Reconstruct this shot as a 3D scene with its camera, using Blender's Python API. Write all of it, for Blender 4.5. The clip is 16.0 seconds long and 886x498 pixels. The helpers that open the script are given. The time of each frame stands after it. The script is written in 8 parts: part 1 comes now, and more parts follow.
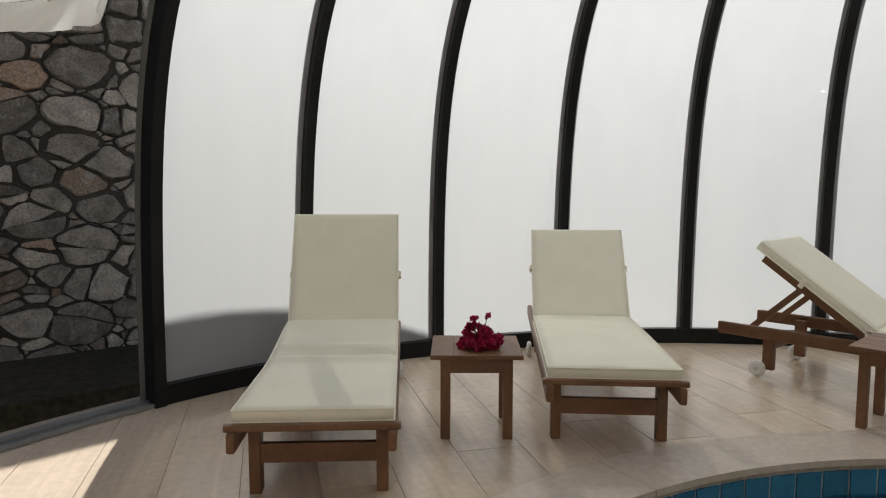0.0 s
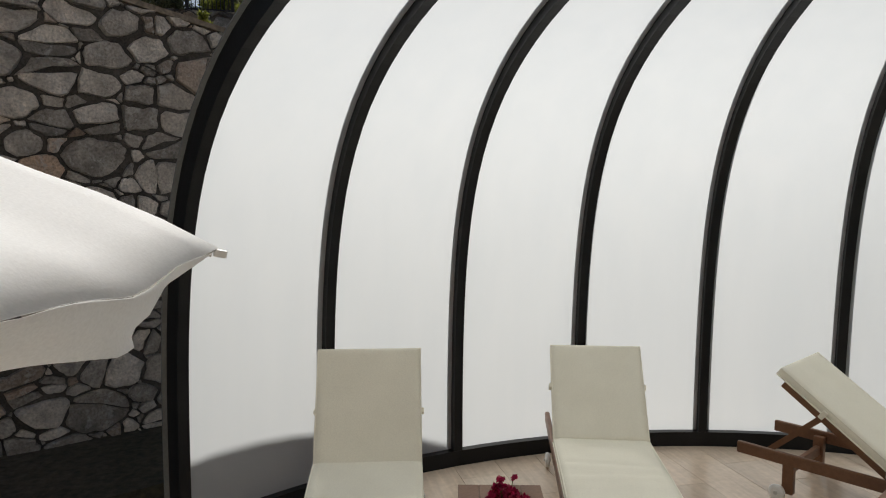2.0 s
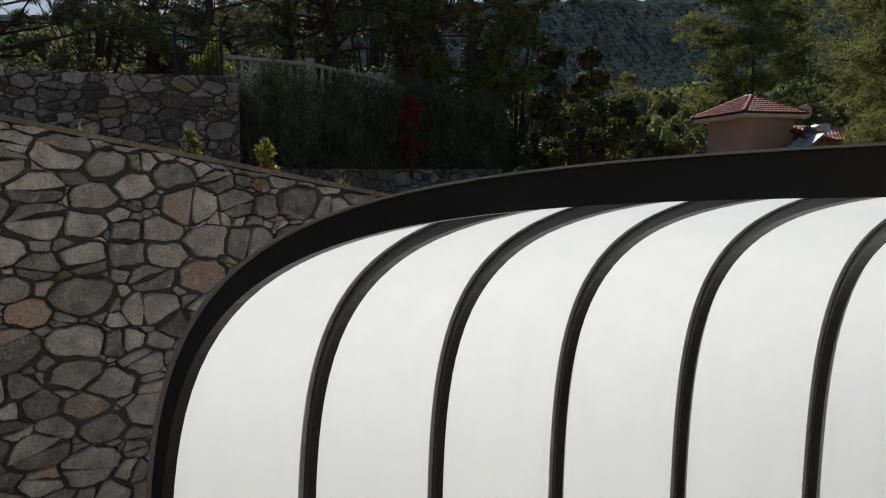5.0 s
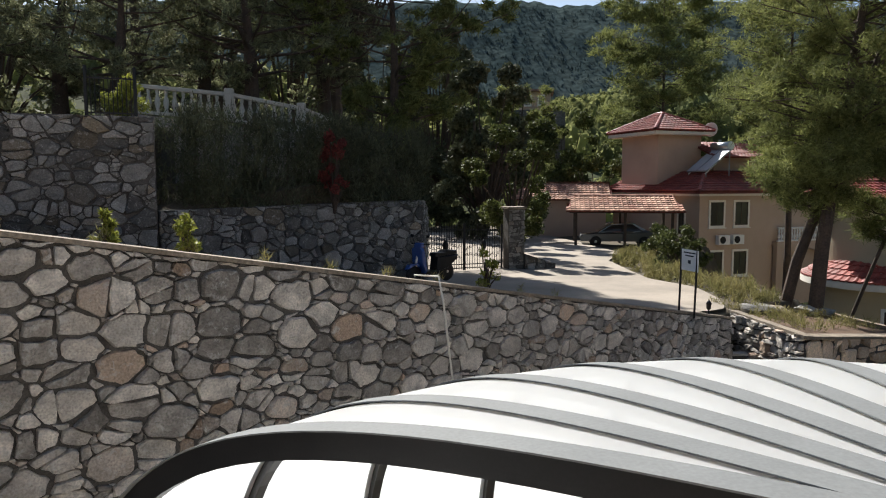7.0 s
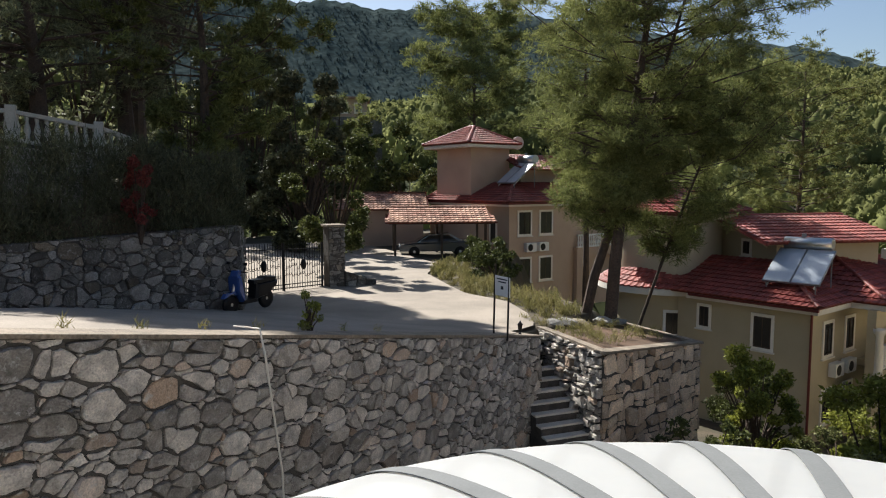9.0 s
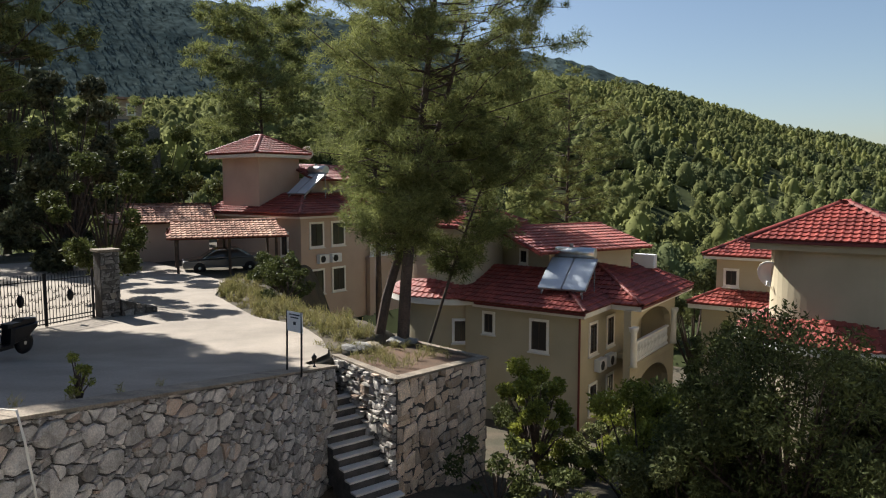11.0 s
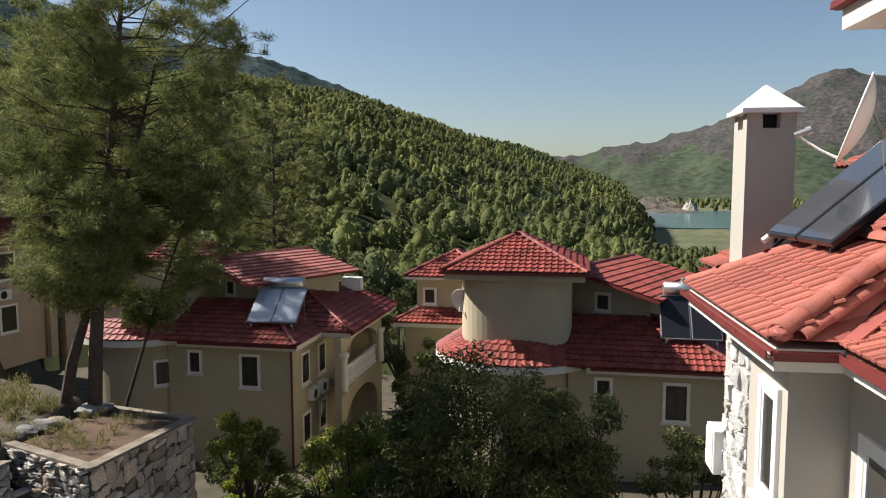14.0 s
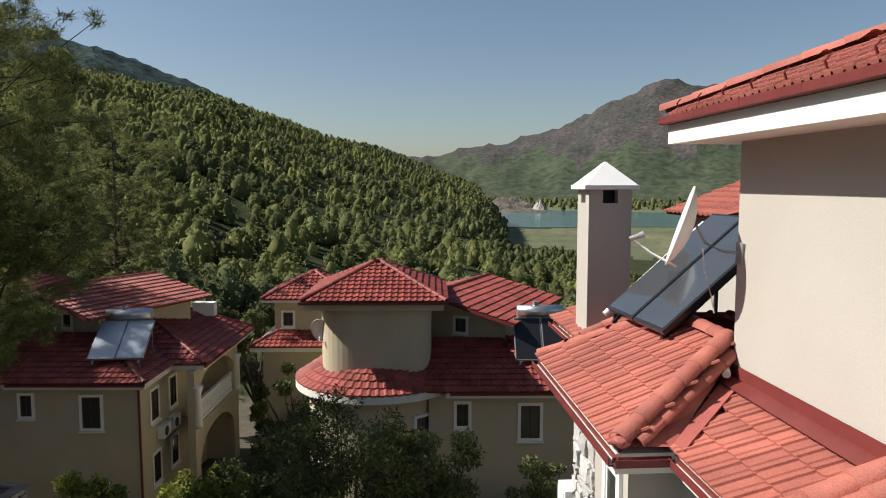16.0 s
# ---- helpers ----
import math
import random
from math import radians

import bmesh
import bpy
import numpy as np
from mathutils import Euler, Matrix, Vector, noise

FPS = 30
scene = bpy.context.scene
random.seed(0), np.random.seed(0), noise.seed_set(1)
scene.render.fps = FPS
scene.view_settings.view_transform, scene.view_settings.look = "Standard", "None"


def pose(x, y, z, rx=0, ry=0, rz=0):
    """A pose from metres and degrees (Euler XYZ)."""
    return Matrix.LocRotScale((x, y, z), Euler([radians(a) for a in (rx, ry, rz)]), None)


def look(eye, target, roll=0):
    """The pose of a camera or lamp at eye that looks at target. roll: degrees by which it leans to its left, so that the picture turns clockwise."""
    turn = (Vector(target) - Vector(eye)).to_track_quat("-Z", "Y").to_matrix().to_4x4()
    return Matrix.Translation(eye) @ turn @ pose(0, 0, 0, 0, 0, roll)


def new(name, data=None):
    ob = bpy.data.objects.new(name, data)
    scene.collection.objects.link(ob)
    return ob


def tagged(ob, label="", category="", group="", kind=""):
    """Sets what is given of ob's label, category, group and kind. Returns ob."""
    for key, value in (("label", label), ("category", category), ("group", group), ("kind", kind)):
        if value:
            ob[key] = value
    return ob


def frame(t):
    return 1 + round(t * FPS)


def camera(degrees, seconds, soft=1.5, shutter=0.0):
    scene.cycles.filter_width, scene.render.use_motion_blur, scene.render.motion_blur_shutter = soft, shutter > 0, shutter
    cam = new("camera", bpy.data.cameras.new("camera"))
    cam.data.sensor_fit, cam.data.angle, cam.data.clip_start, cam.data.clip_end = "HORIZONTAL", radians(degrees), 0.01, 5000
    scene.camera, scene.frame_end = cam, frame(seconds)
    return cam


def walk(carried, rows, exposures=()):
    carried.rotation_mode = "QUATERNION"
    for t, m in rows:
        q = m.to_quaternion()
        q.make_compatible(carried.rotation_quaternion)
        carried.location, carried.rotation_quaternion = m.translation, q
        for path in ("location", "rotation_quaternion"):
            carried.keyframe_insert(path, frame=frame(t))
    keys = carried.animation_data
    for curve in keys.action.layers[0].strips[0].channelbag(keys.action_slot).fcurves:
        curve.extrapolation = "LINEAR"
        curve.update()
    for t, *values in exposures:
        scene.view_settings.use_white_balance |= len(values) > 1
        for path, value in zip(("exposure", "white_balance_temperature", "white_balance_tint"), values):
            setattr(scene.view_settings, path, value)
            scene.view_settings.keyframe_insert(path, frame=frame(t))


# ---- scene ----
cam = camera(64.5, 16.0, soft=1.1)
METRES, EYE, TILT, LEAN, TURN = 6.5, 1.17, -5.5, 0.0, 0.0
ROWS = [
    (0.0, 0.0, 0.0, 0.0, 0.0, 0.0, -0.0),
    (0.5, -0.004, -0.0005, 0.0269, 0.02, -0.04, 0.01),
    (1.0, -0.0109, -0.0021, 0.0539, 0.02, -0.05, 0.01),
    (1.5, -0.0166, -0.0032, 0.085, 0.04, -0.06, 0.03),
    (2.0, -0.0182, -0.0031, 0.1166, 0.09, -0.02, 0.06),
    (2.5, -0.0172, -0.0035, 0.1499, 0.13, 0.04, 0.11),
    (3.0, -0.0151, -0.0037, 0.1794, 0.16, 0.1, 0.15),
    (3.5, -0.0116, -0.0065, 0.2056, 0.19, 0.12, 0.15),
    (4.0, -0.0072, -0.0109, 0.2333, 0.26, 0.13, 0.19),
    (6.5, -0.0013, -0.036, 0.3882, -4.46, 0.16, 0.55),
    (7.0, -0.0048, -0.0389, 0.4173, -6.71, 0.15, 0.74),
    (7.5, -0.0072, -0.0428, 0.443, -9.79, 0.12, 0.98),
    (8.0, -0.0104, -0.0448, 0.4651, -13.48, 0.08, 1.29),
    (10.5, -0.0065, -0.0569, 0.5903, -33.85, -0.72, 3.16),
    (11.0, -0.0033, -0.0593, 0.6192, -38.13, -0.96, 3.49),
    (11.5, -0.0011, -0.0607, 0.6487, -42.28, -1.21, 3.79),
    (12.0, -0.0004, -0.065, 0.6784, -46.36, -1.49, 4.07),
    (12.5, -0.0001, -0.0692, 0.7128, -50.41, -1.77, 4.3),
    (13.0, 0.0006, -0.0723, 0.748, -54.42, -2.06, 4.53),
    (13.5, 0.0011, -0.0786, 0.7843, -58.18, -2.35, 4.74),
    (14.0, 0.0022, -0.0832, 0.821, -61.65, -2.64, 4.9),
    (14.5, 0.0026, -0.0872, 0.8611, -64.98, -2.92, 5.01),
    (15.0, 0.0019, -0.0903, 0.902, -68.05, -3.19, 5.07),
    (15.5, 0.0019, -0.0941, 0.9443, -70.85, -3.46, 5.15),
    (16.0, 0.0045, -0.0974, 0.99, -73.19, -3.69, 5.23),
]
walk(cam, [(t, pose(0, 0, EYE, TILT, LEAN, TURN) @ pose(METRES * x, METRES * y, METRES * z, 90 + pitch, roll, yaw)) for t, x, y, z, yaw, pitch, roll in ROWS],
     exposures=[(0.0, 0.27), (4.0, 0.15), (6.4, 0.86), (7.0, 1.16), (8.2, 1.14), (10.5, 1.19), (13.5, 1.10), (16.0, 0.80)])

# ---- light ----
SUN_AZ, SUN_EL = 102.0, 43.0            # degrees, counter-clockwise from +x; above the horizon
world = bpy.data.worlds.new("sky")
scene.world = world
world.use_nodes = True
wn = world.node_tree.nodes
sky = wn.new("ShaderNodeTexSky")
sky.sky_type, sky.sun_disc = "NISHITA", False
sky.sun_elevation, sky.sun_rotation = radians(SUN_EL), radians(90 - SUN_AZ)
sky.air_density, sky.dust_density, sky.ozone_density = 1.0, 1.0, 1.4
wn["Background"].inputs["Strength"].default_value = 0.053
world.node_tree.links.new(sky.outputs[0], wn["Background"].inputs["Color"])
sun = new("sun", bpy.data.lights.new("sun", "SUN"))
sun.data.energy, sun.data.angle, sun.data.color = 4.4, radians(0.6), (1.0, 0.965, 0.905)
sun.matrix_world = look((0, 0, 60), Vector((0, 0, 60)) - Vector((math.cos(radians(SUN_AZ)) * math.cos(radians(SUN_EL)), math.sin(radians(SUN_AZ)) * math.cos(radians(SUN_EL)), math.sin(radians(SUN_EL)))))

# ---- materials ----
def material(name, colour, rough=0.8, second=None, scale=3.0, mix=0.5, fine=40.0, fine_mix=0.25, bump=0.15, metal=0.0, spread=0.0, spec=0.4, translucent=0.0, hue=None, coat=0.0):
    """A procedural material: a base colour, a second one in large patches, fine grain, bump, and a spread of lightness from piece to piece."""
    m = bpy.data.materials.new(name)
    m.use_nodes = True
    nt = m.node_tree
    n, ln = nt.nodes, nt.links.new
    b = n["Principled BSDF"]
    geo = n.new("ShaderNodeNewGeometry")
    big = n.new("ShaderNodeTexNoise")
    big.inputs["Scale"].default_value, big.inputs["Detail"].default_value = scale, 5.0
    small = n.new("ShaderNodeTexNoise")
    small.inputs["Scale"].default_value, small.inputs["Detail"].default_value = fine, 4.0
    ln(geo.outputs["Position"], big.inputs["Vector"])
    ln(geo.outputs["Position"], small.inputs["Vector"])
    c1 = n.new("ShaderNodeMix")
    c1.data_type = "RGBA"
    c1.inputs["A"].default_value = (*colour, 1)
    c1.inputs["B"].default_value = (*(second or [c * 0.72 for c in colour]), 1)
    ramp = n.new("ShaderNodeMapRange")
    ramp.inputs["From Min"].default_value, ramp.inputs["From Max"].default_value, ramp.inputs["To Max"].default_value = 0.35, 0.68, mix
    ln(big.outputs["Fac"], ramp.inputs["Value"])
    ln(ramp.outputs[0], c1.inputs["Factor"])
    val = n.new("ShaderNodeMapRange")
    val.inputs["From Min"].default_value, val.inputs["From Max"].default_value = 0.25, 0.75
    val.inputs["To Min"].default_value, val.inputs["To Max"].default_value = 1 - fine_mix, 1 + fine_mix
    ln(small.outputs["Fac"], val.inputs["Value"])
    hsv = n.new("ShaderNodeHueSaturation")
    ln(c1.outputs["Result"], hsv.inputs["Color"])
    last = val.outputs[0]
    if spread or hue:
        info = n.new("ShaderNodeObjectInfo")
        add = n.new("ShaderNodeMath")
        add.operation = "ADD"
        ln(info.outputs["Random"], add.inputs[0])
        ln(geo.outputs["Random Per Island"], add.inputs[1])
        fr = n.new("ShaderNodeMath")
        fr.operation = "FRACT"
        ln(add.outputs[0], fr.inputs[0])
        lum = n.new("ShaderNodeMapRange")
        lum.inputs["To Min"].default_value, lum.inputs["To Max"].default_value = 1 - spread, 1 + spread
        ln(fr.outputs[0], lum.inputs["Value"])
        mul = n.new("ShaderNodeMath")
        mul.operation = "MULTIPLY"
        ln(last, mul.inputs[0])
        ln(lum.outputs[0], mul.inputs[1])
        last = mul.outputs[0]
        if hue:
            fr2 = n.new("ShaderNodeMath")
            fr2.operation = "MULTIPLY"
            fr2.inputs[1].default_value = 7.31
            ln(fr.outputs[0], fr2.inputs[0])
            fr3 = n.new("ShaderNodeMath")
            fr3.operation = "FRACT"
            ln(fr2.outputs[0], fr3.inputs[0])
            cut = n.new("ShaderNodeMapRange")
            cut.inputs["From Min"].default_value, cut.inputs["From Max"].default_value = hue[1], 1.0
            ln(fr3.outputs[0], cut.inputs["Value"])
            c2 = n.new("ShaderNodeMix")
            c2.data_type = "RGBA"
            c2.inputs["B"].default_value = (*hue[0], 1)
            ln(cut.outputs[0], c2.inputs["Factor"])
            ln(c1.outputs["Result"], c2.inputs["A"])
            ln(c2.outputs["Result"], hsv.inputs["Color"])
    ln(last, hsv.inputs["Value"])
    ln(hsv.outputs[0], b.inputs["Base Color"])
    b.inputs["Roughness"].default_value, b.inputs["Metallic"].default_value = rough, metal
    b.inputs["Specular IOR Level"].default_value = spec
    b.inputs["Coat Weight"].default_value = coat
    if bump:
        bp = n.new("ShaderNodeBump")
        bp.inputs["Strength"].default_value, bp.inputs["Distance"].default_value = bump, 0.02
        ln(small.outputs["Fac"], bp.inputs["Height"])
        ln(bp.outputs[0], b.inputs["Normal"])
    if translucent:
        tr = n.new("ShaderNodeBsdfTranslucent")
        ln(hsv.outputs[0], tr.inputs["Color"])
        ms = n.new("ShaderNodeMixShader")
        ms.inputs[0].default_value = translucent
        ln(b.outputs[0], ms.inputs[1])
        ln(tr.outputs[0], ms.inputs[2])
        ln(ms.outputs[0], n["Material Output"].inputs["Surface"])
    return m


def veined(m, scale=9.0, strength=0.75):
    """Adds pale broken veins and pits to a stone material."""
    n, ln = m.node_tree.nodes, m.node_tree.links.new
    b = n["Principled BSDF"]
    src = b.inputs["Base Color"].links[0].from_socket
    geo, vor, big = n.new("ShaderNodeNewGeometry"), n.new("ShaderNodeTexNoise"), n.new("ShaderNodeTexNoise")
    vor.inputs["Scale"].default_value, vor.inputs["Detail"].default_value, vor.inputs["Distortion"].default_value = scale, 10, 0.5
    vor.inputs["Roughness"].default_value = 0.72
    big.inputs["Scale"].default_value, big.inputs["Detail"].default_value = 2.3, 3
    ln(geo.outputs["Position"], vor.inputs["Vector"])
    ln(geo.outputs["Position"], big.inputs["Vector"])
    a = n.new("ShaderNodeValToRGB")
    a.color_ramp.elements[0].position, a.color_ramp.elements[0].color = 0.53, (0, 0, 0, 1)
    a.color_ramp.elements[1].position, a.color_ramp.elements[1].color = 0.66, (1, 1, 1, 1)
    ln(vor.outputs["Fac"], a.inputs[0])
    k = n.new("ShaderNodeMath")
    k.operation, k.inputs[1].default_value = "MULTIPLY", strength
    c = n.new("ShaderNodeMapRange")
    c.inputs["From Min"].default_value, c.inputs["From Max"].default_value = 0.36, 0.52
    ln(big.outputs["Fac"], c.inputs["Value"])
    d = n.new("ShaderNodeMath")
    d.operation = "MULTIPLY"
    ln(a.outputs[0], d.inputs[0])
    ln(c.outputs[0], d.inputs[1])
    ln(d.outputs[0], k.inputs[0])
    mx = n.new("ShaderNodeMix")
    mx.data_type = "RGBA"
    mx.inputs["B"].default_value = (0.60, 0.58, 0.55, 1)
    ln(k.outputs[0], mx.inputs["Factor"])
    ln(src, mx.inputs["A"])
    ln(mx.outputs["Result"], b.inputs["Base Color"])
    bp = n.new("ShaderNodeBump")
    bp.inputs["Strength"].default_value, bp.inputs["Distance"].default_value = 0.9, 0.035
    ln(vor.outputs["Fac"], bp.inputs["Height"])
    old = b.inputs["Normal"].links[0].from_socket
    ln(old, bp.inputs["Normal"])
    ln(bp.outputs[0], b.inputs["Normal"])
    return m


def grained(m, angle, strength=0.45, across=26.0, along=1.6):
    """Adds long streaks of wood grain that run at that angle in plan."""
    n, ln = m.node_tree.nodes, m.node_tree.links.new
    b = n["Principled BSDF"]
    src = b.inputs["Base Color"].links[0].from_socket
    geo, mp, tex = n.new("ShaderNodeNewGeometry"), n.new("ShaderNodeMapping"), n.new("ShaderNodeTexNoise")
    turn = n.new("ShaderNodeVectorRotate")
    turn.rotation_type = "Z_AXIS"
    turn.inputs["Angle"].default_value = -radians(angle)
    ln(geo.outputs["Position"], turn.inputs["Vector"])
    mp.inputs["Scale"].default_value = (along, across, 1.0)
    ln(turn.outputs[0], mp.inputs["Vector"])
    tex.inputs["Scale"].default_value, tex.inputs["Detail"].default_value, tex.inputs["Distortion"].default_value = 1.0, 6.0, 0.6
    ln(mp.outputs[0], tex.inputs["Vector"])
    k = n.new("ShaderNodeMapRange")
    k.inputs["From Min"].default_value, k.inputs["From Max"].default_value = 0.3, 0.7
    k.inputs["To Min"].default_value, k.inputs["To Max"].default_value = 1 - strength * 0.55, 1 + strength * 0.45
    ln(tex.outputs["Fac"], k.inputs["Value"])
    hsv = n.new("ShaderNodeHueSaturation")
    ln(src, hsv.inputs["Color"])
    ln(k.outputs[0], hsv.inputs["Value"])
    ln(hsv.outputs[0], b.inputs["Base Color"])
    return m


M_STONE = material("grey_fieldstone", (0.56, 0.51, 0.45), 0.9, (0.275, 0.25, 0.22), 6.0, 0.9, 48, 0.36, 1.0, spread=0.5, hue=((0.40, 0.29, 0.21), 0.86))
# Darkened copy of M_STONE; the shade of hedge and trees is in its colour.
M_STONE_D = material("fieldstone_with_shade_in_colour", (0.23, 0.22, 0.20), 0.9, (0.12, 0.118, 0.108), 4.0, 0.8, 38, 0.35, 0.6, spread=0.68, hue=((0.16, 0.13, 0.09), 0.82))
M_STONE_B = material("brown_fieldstone", (0.72, 0.57, 0.42), 0.9, (0.50, 0.39, 0.29), 4.0, 0.8, 38, 0.45, 0.6, spread=0.35, hue=((0.36, 0.25, 0.16), 0.7))
M_STONE_L = material("pale_fieldstone", (0.55, 0.53, 0.50), 0.9, (0.38, 0.36, 0.34), 6.0, 0.8, 38, 0.3, 0.6, spread=0.25)
veined(M_STONE, 10.0, 0.8)
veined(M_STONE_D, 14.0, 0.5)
veined(M_STONE_B, 9.0, 0.5)
veined(M_STONE_L, 9.0, 0.5)
M_MORTAR = material("dark_mortar", (0.10, 0.092, 0.083), 0.95, (0.05, 0.046, 0.042), 5, 0.8, 60, 0.4, 0.6)
M_CAP = material("cement_coping", (0.27, 0.222, 0.168), 0.9, (0.15, 0.124, 0.094), 2.6, 0.9, 30, 0.4, 0.6)
M_ROAD = material("concrete_paving", (0.315, 0.27, 0.22), 0.9, (0.22, 0.19, 0.155), 0.7, 0.9, 30, 0.2, 0.35)
M_SOIL = material("dry_soil_and_litter", (0.085, 0.065, 0.042), 0.95, (0.042, 0.040, 0.022), 0.8, 0.9, 18, 0.45, 0.6)
M_EARTH = material("reddish_bed_earth", (0.115, 0.066, 0.040), 0.95, (0.065, 0.043, 0.025), 1.6, 0.9, 24, 0.4, 0.6)
M_TREAD = material("pale_cement_tread", (0.62, 0.59, 0.54), 0.85, (0.48, 0.45, 0.41), 3, 0.7, 50, 0.2, 0.2)
M_TILE = material("beige_floor_tile", (0.74, 0.615, 0.485), 0.22, (0.60, 0.49, 0.38), 1.6, 0.8, 26, 0.08, 0.03, spread=0.08, spec=0.6)
grained(M_TILE, 104.0, 0.18)
M_GROUT = material("grout", (0.44, 0.37, 0.30), 0.9)
M_COPING = material("beige_pool_coping", (0.62, 0.53, 0.44), 0.35, (0.52, 0.43, 0.35), 3, 0.7, 30, 0.12, 0.08)
M_POOLTILE = material("blue_pool_tile", (0.045, 0.21, 0.36), 0.25, (0.03, 0.15, 0.29), 3, 0.6, 30, 0.15, 0.04, spread=0.15)
M_POOLGROUT = material("pool_grout", (0.42, 0.50, 0.53), 0.8)
M_BLACK = material("black_powder_coat", (0.010, 0.010, 0.011), 0.38, (0.018, 0.018, 0.019), 5, 0.6, 90, 0.15, 0.03, spec=0.22)
M_ALU = material("grey_aluminium", (0.30, 0.31, 0.31), 0.42, (0.24, 0.25, 0.25), 4, 0.6, 80, 0.12, 0.03, metal=0.35)
M_TEAK = material("reddish_hardwood", (0.215, 0.104, 0.052), 0.42, (0.15, 0.070, 0.036), 5, 0.8, 60, 0.12, 0.06, spread=0.16)
M_CUSHION = material("cream_canvas", (0.90, 0.865, 0.725), 0.95, (0.83, 0.795, 0.655), 5, 0.5, 180, 0.06, 0.12)
M_CLOTH = material("white_canvas", (0.94, 0.94, 0.93), 0.9, (0.88, 0.88, 0.865), 4, 0.5, 150, 0.05, 0.08, translucent=0.40)
M_WALL = material("cream_render", (0.475, 0.41, 0.28), 0.92, (0.41, 0.35, 0.238), 0.8, 0.7, 60, 0.06, 0.12)
M_WALL_P = material("pinkish_render", (0.50, 0.375, 0.285), 0.92, (0.43, 0.32, 0.24), 0.8, 0.7, 60, 0.06, 0.12)
M_WALL_W = material("ivory_render", (0.425, 0.387, 0.336), 0.92, (0.38, 0.345, 0.297), 0.7, 0.7, 70, 0.05, 0.1)
M_TRIM = material("white_trim_paint", (0.74, 0.70, 0.62), 0.7, (0.64, 0.60, 0.52), 2, 0.6, 60, 0.06, 0.05)
M_SURROUND = material("cream_window_surround", (0.83, 0.79, 0.70), 0.7, (0.76, 0.71, 0.62), 2, 0.5, 60, 0.05, 0.03)
M_WHITE = material("white_enamel", (0.78, 0.77, 0.74), 0.4, (0.70, 0.69, 0.66), 3, 0.5, 60, 0.05, 0.03)
M_ROOF = material("red_clay_tile", (0.275, 0.060, 0.044), 0.52, (0.165, 0.034, 0.026), 1.6, 0.85, 45, 0.25, 0.25, spread=0.25, spec=0.4)
M_ROOF_O = material("salmon_clay_tile", (0.37, 0.115, 0.082), 0.75, (0.265, 0.076, 0.056), 1.6, 0.85, 60, 0.22, 0.3, spread=0.14)
M_ROOF_P = material("faded_clay_tile", (0.45, 0.28, 0.205), 0.8, (0.25, 0.12, 0.085), 1.2, 0.9, 45, 0.25, 0.25, spread=0.4, spec=0.15)
M_UNDER = material("roof_underlay", (0.15, 0.036, 0.027), 0.9)
M_GUTTER = material("maroon_gutter", (0.16, 0.030, 0.026), 0.45, (0.11, 0.022, 0.02), 4, 0.7, 60, 0.15, 0.05)
M_GLASSDARK = material("dark_window_glass", (0.050, 0.047, 0.042), 0.08, spec=0.6, bump=0)
M_PANEL = material("solar_absorber", (0.045, 0.050, 0.056), 0.10, (0.06, 0.063, 0.068), 2, 0.6, 40, 0.1, 0.0, spec=0.7, coat=0.6)
M_PANEL_D = material("black_collector", (0.016, 0.016, 0.019), 0.28, (0.022, 0.022, 0.026), 2, 0.6, 40, 0.1, 0.0, spec=0.35)
M_PANEL_L = material("frosted_collector_glass", (0.42, 0.46, 0.50), 0.3, (0.34, 0.38, 0.42), 2, 0.6, 40, 0.1, 0.0, spec=0.6, coat=0.4)
M_STEEL = material("brushed_steel", (0.62, 0.62, 0.60), 0.32, (0.5, 0.5, 0.49), 4, 0.5, 90, 0.1, 0.03, metal=0.9)
M_BARK = material("pine_bark", (0.085, 0.06, 0.045), 0.95, (0.045, 0.035, 0.028), 3, 0.8, 25, 0.4, 0.8)
M_NEEDLE = material("pine_needles", (0.2, 0.218, 0.074), 0.75, (0.104, 0.12, 0.043), 0.7, 0.9, 9, 0.35, 0, spread=0.45, translucent=0.42, spec=0.15)
M_NEEDLE_Y = material("young_pine_needles", (0.225, 0.245, 0.085), 0.75, (0.16, 0.17, 0.062), 0.7, 0.9, 9, 0.35, 0, spread=0.4, translucent=0.35, spec=0.15)
M_LEAF = material("broad_leaves", (0.10, 0.116, 0.036), 0.6, (0.045, 0.055, 0.02), 1.2, 0.9, 14, 0.35, 0, spread=0.45, translucent=0.25, spec=0.15)
M_LEAF_G = material("bright_leaves", (0.25, 0.265, 0.05), 0.6, (0.14, 0.16, 0.035), 1.2, 0.9, 14, 0.35, 0, spread=0.4, translucent=0.35, spec=0.15)
M_OLIVE = material("olive_leaves", (0.17, 0.18, 0.068), 0.6, (0.085, 0.096, 0.036), 1.2, 0.9, 14, 0.35, 0, spread=0.45, translucent=0.2, spec=0.15)
M_DARKHEDGE = material("dark_cypress", (0.11, 0.118, 0.066), 0.8, (0.055, 0.06, 0.035), 1.2, 0.9, 14, 0.35, 0, spread=0.4, translucent=0.1, spec=0.15)
M_EVERGREEN = material("dark_evergreen", (0.22, 0.23, 0.125), 0.75, (0.11, 0.12, 0.07), 1.0, 0.9, 12, 0.35, 0, spread=0.5, translucent=0.35, spec=0.2)
M_REDLEAF = material("red_foliage", (0.20, 0.045, 0.035), 0.7, (0.12, 0.025, 0.02), 2.0, 0.9, 14, 0.35, 0, spread=0.4, translucent=0.25)
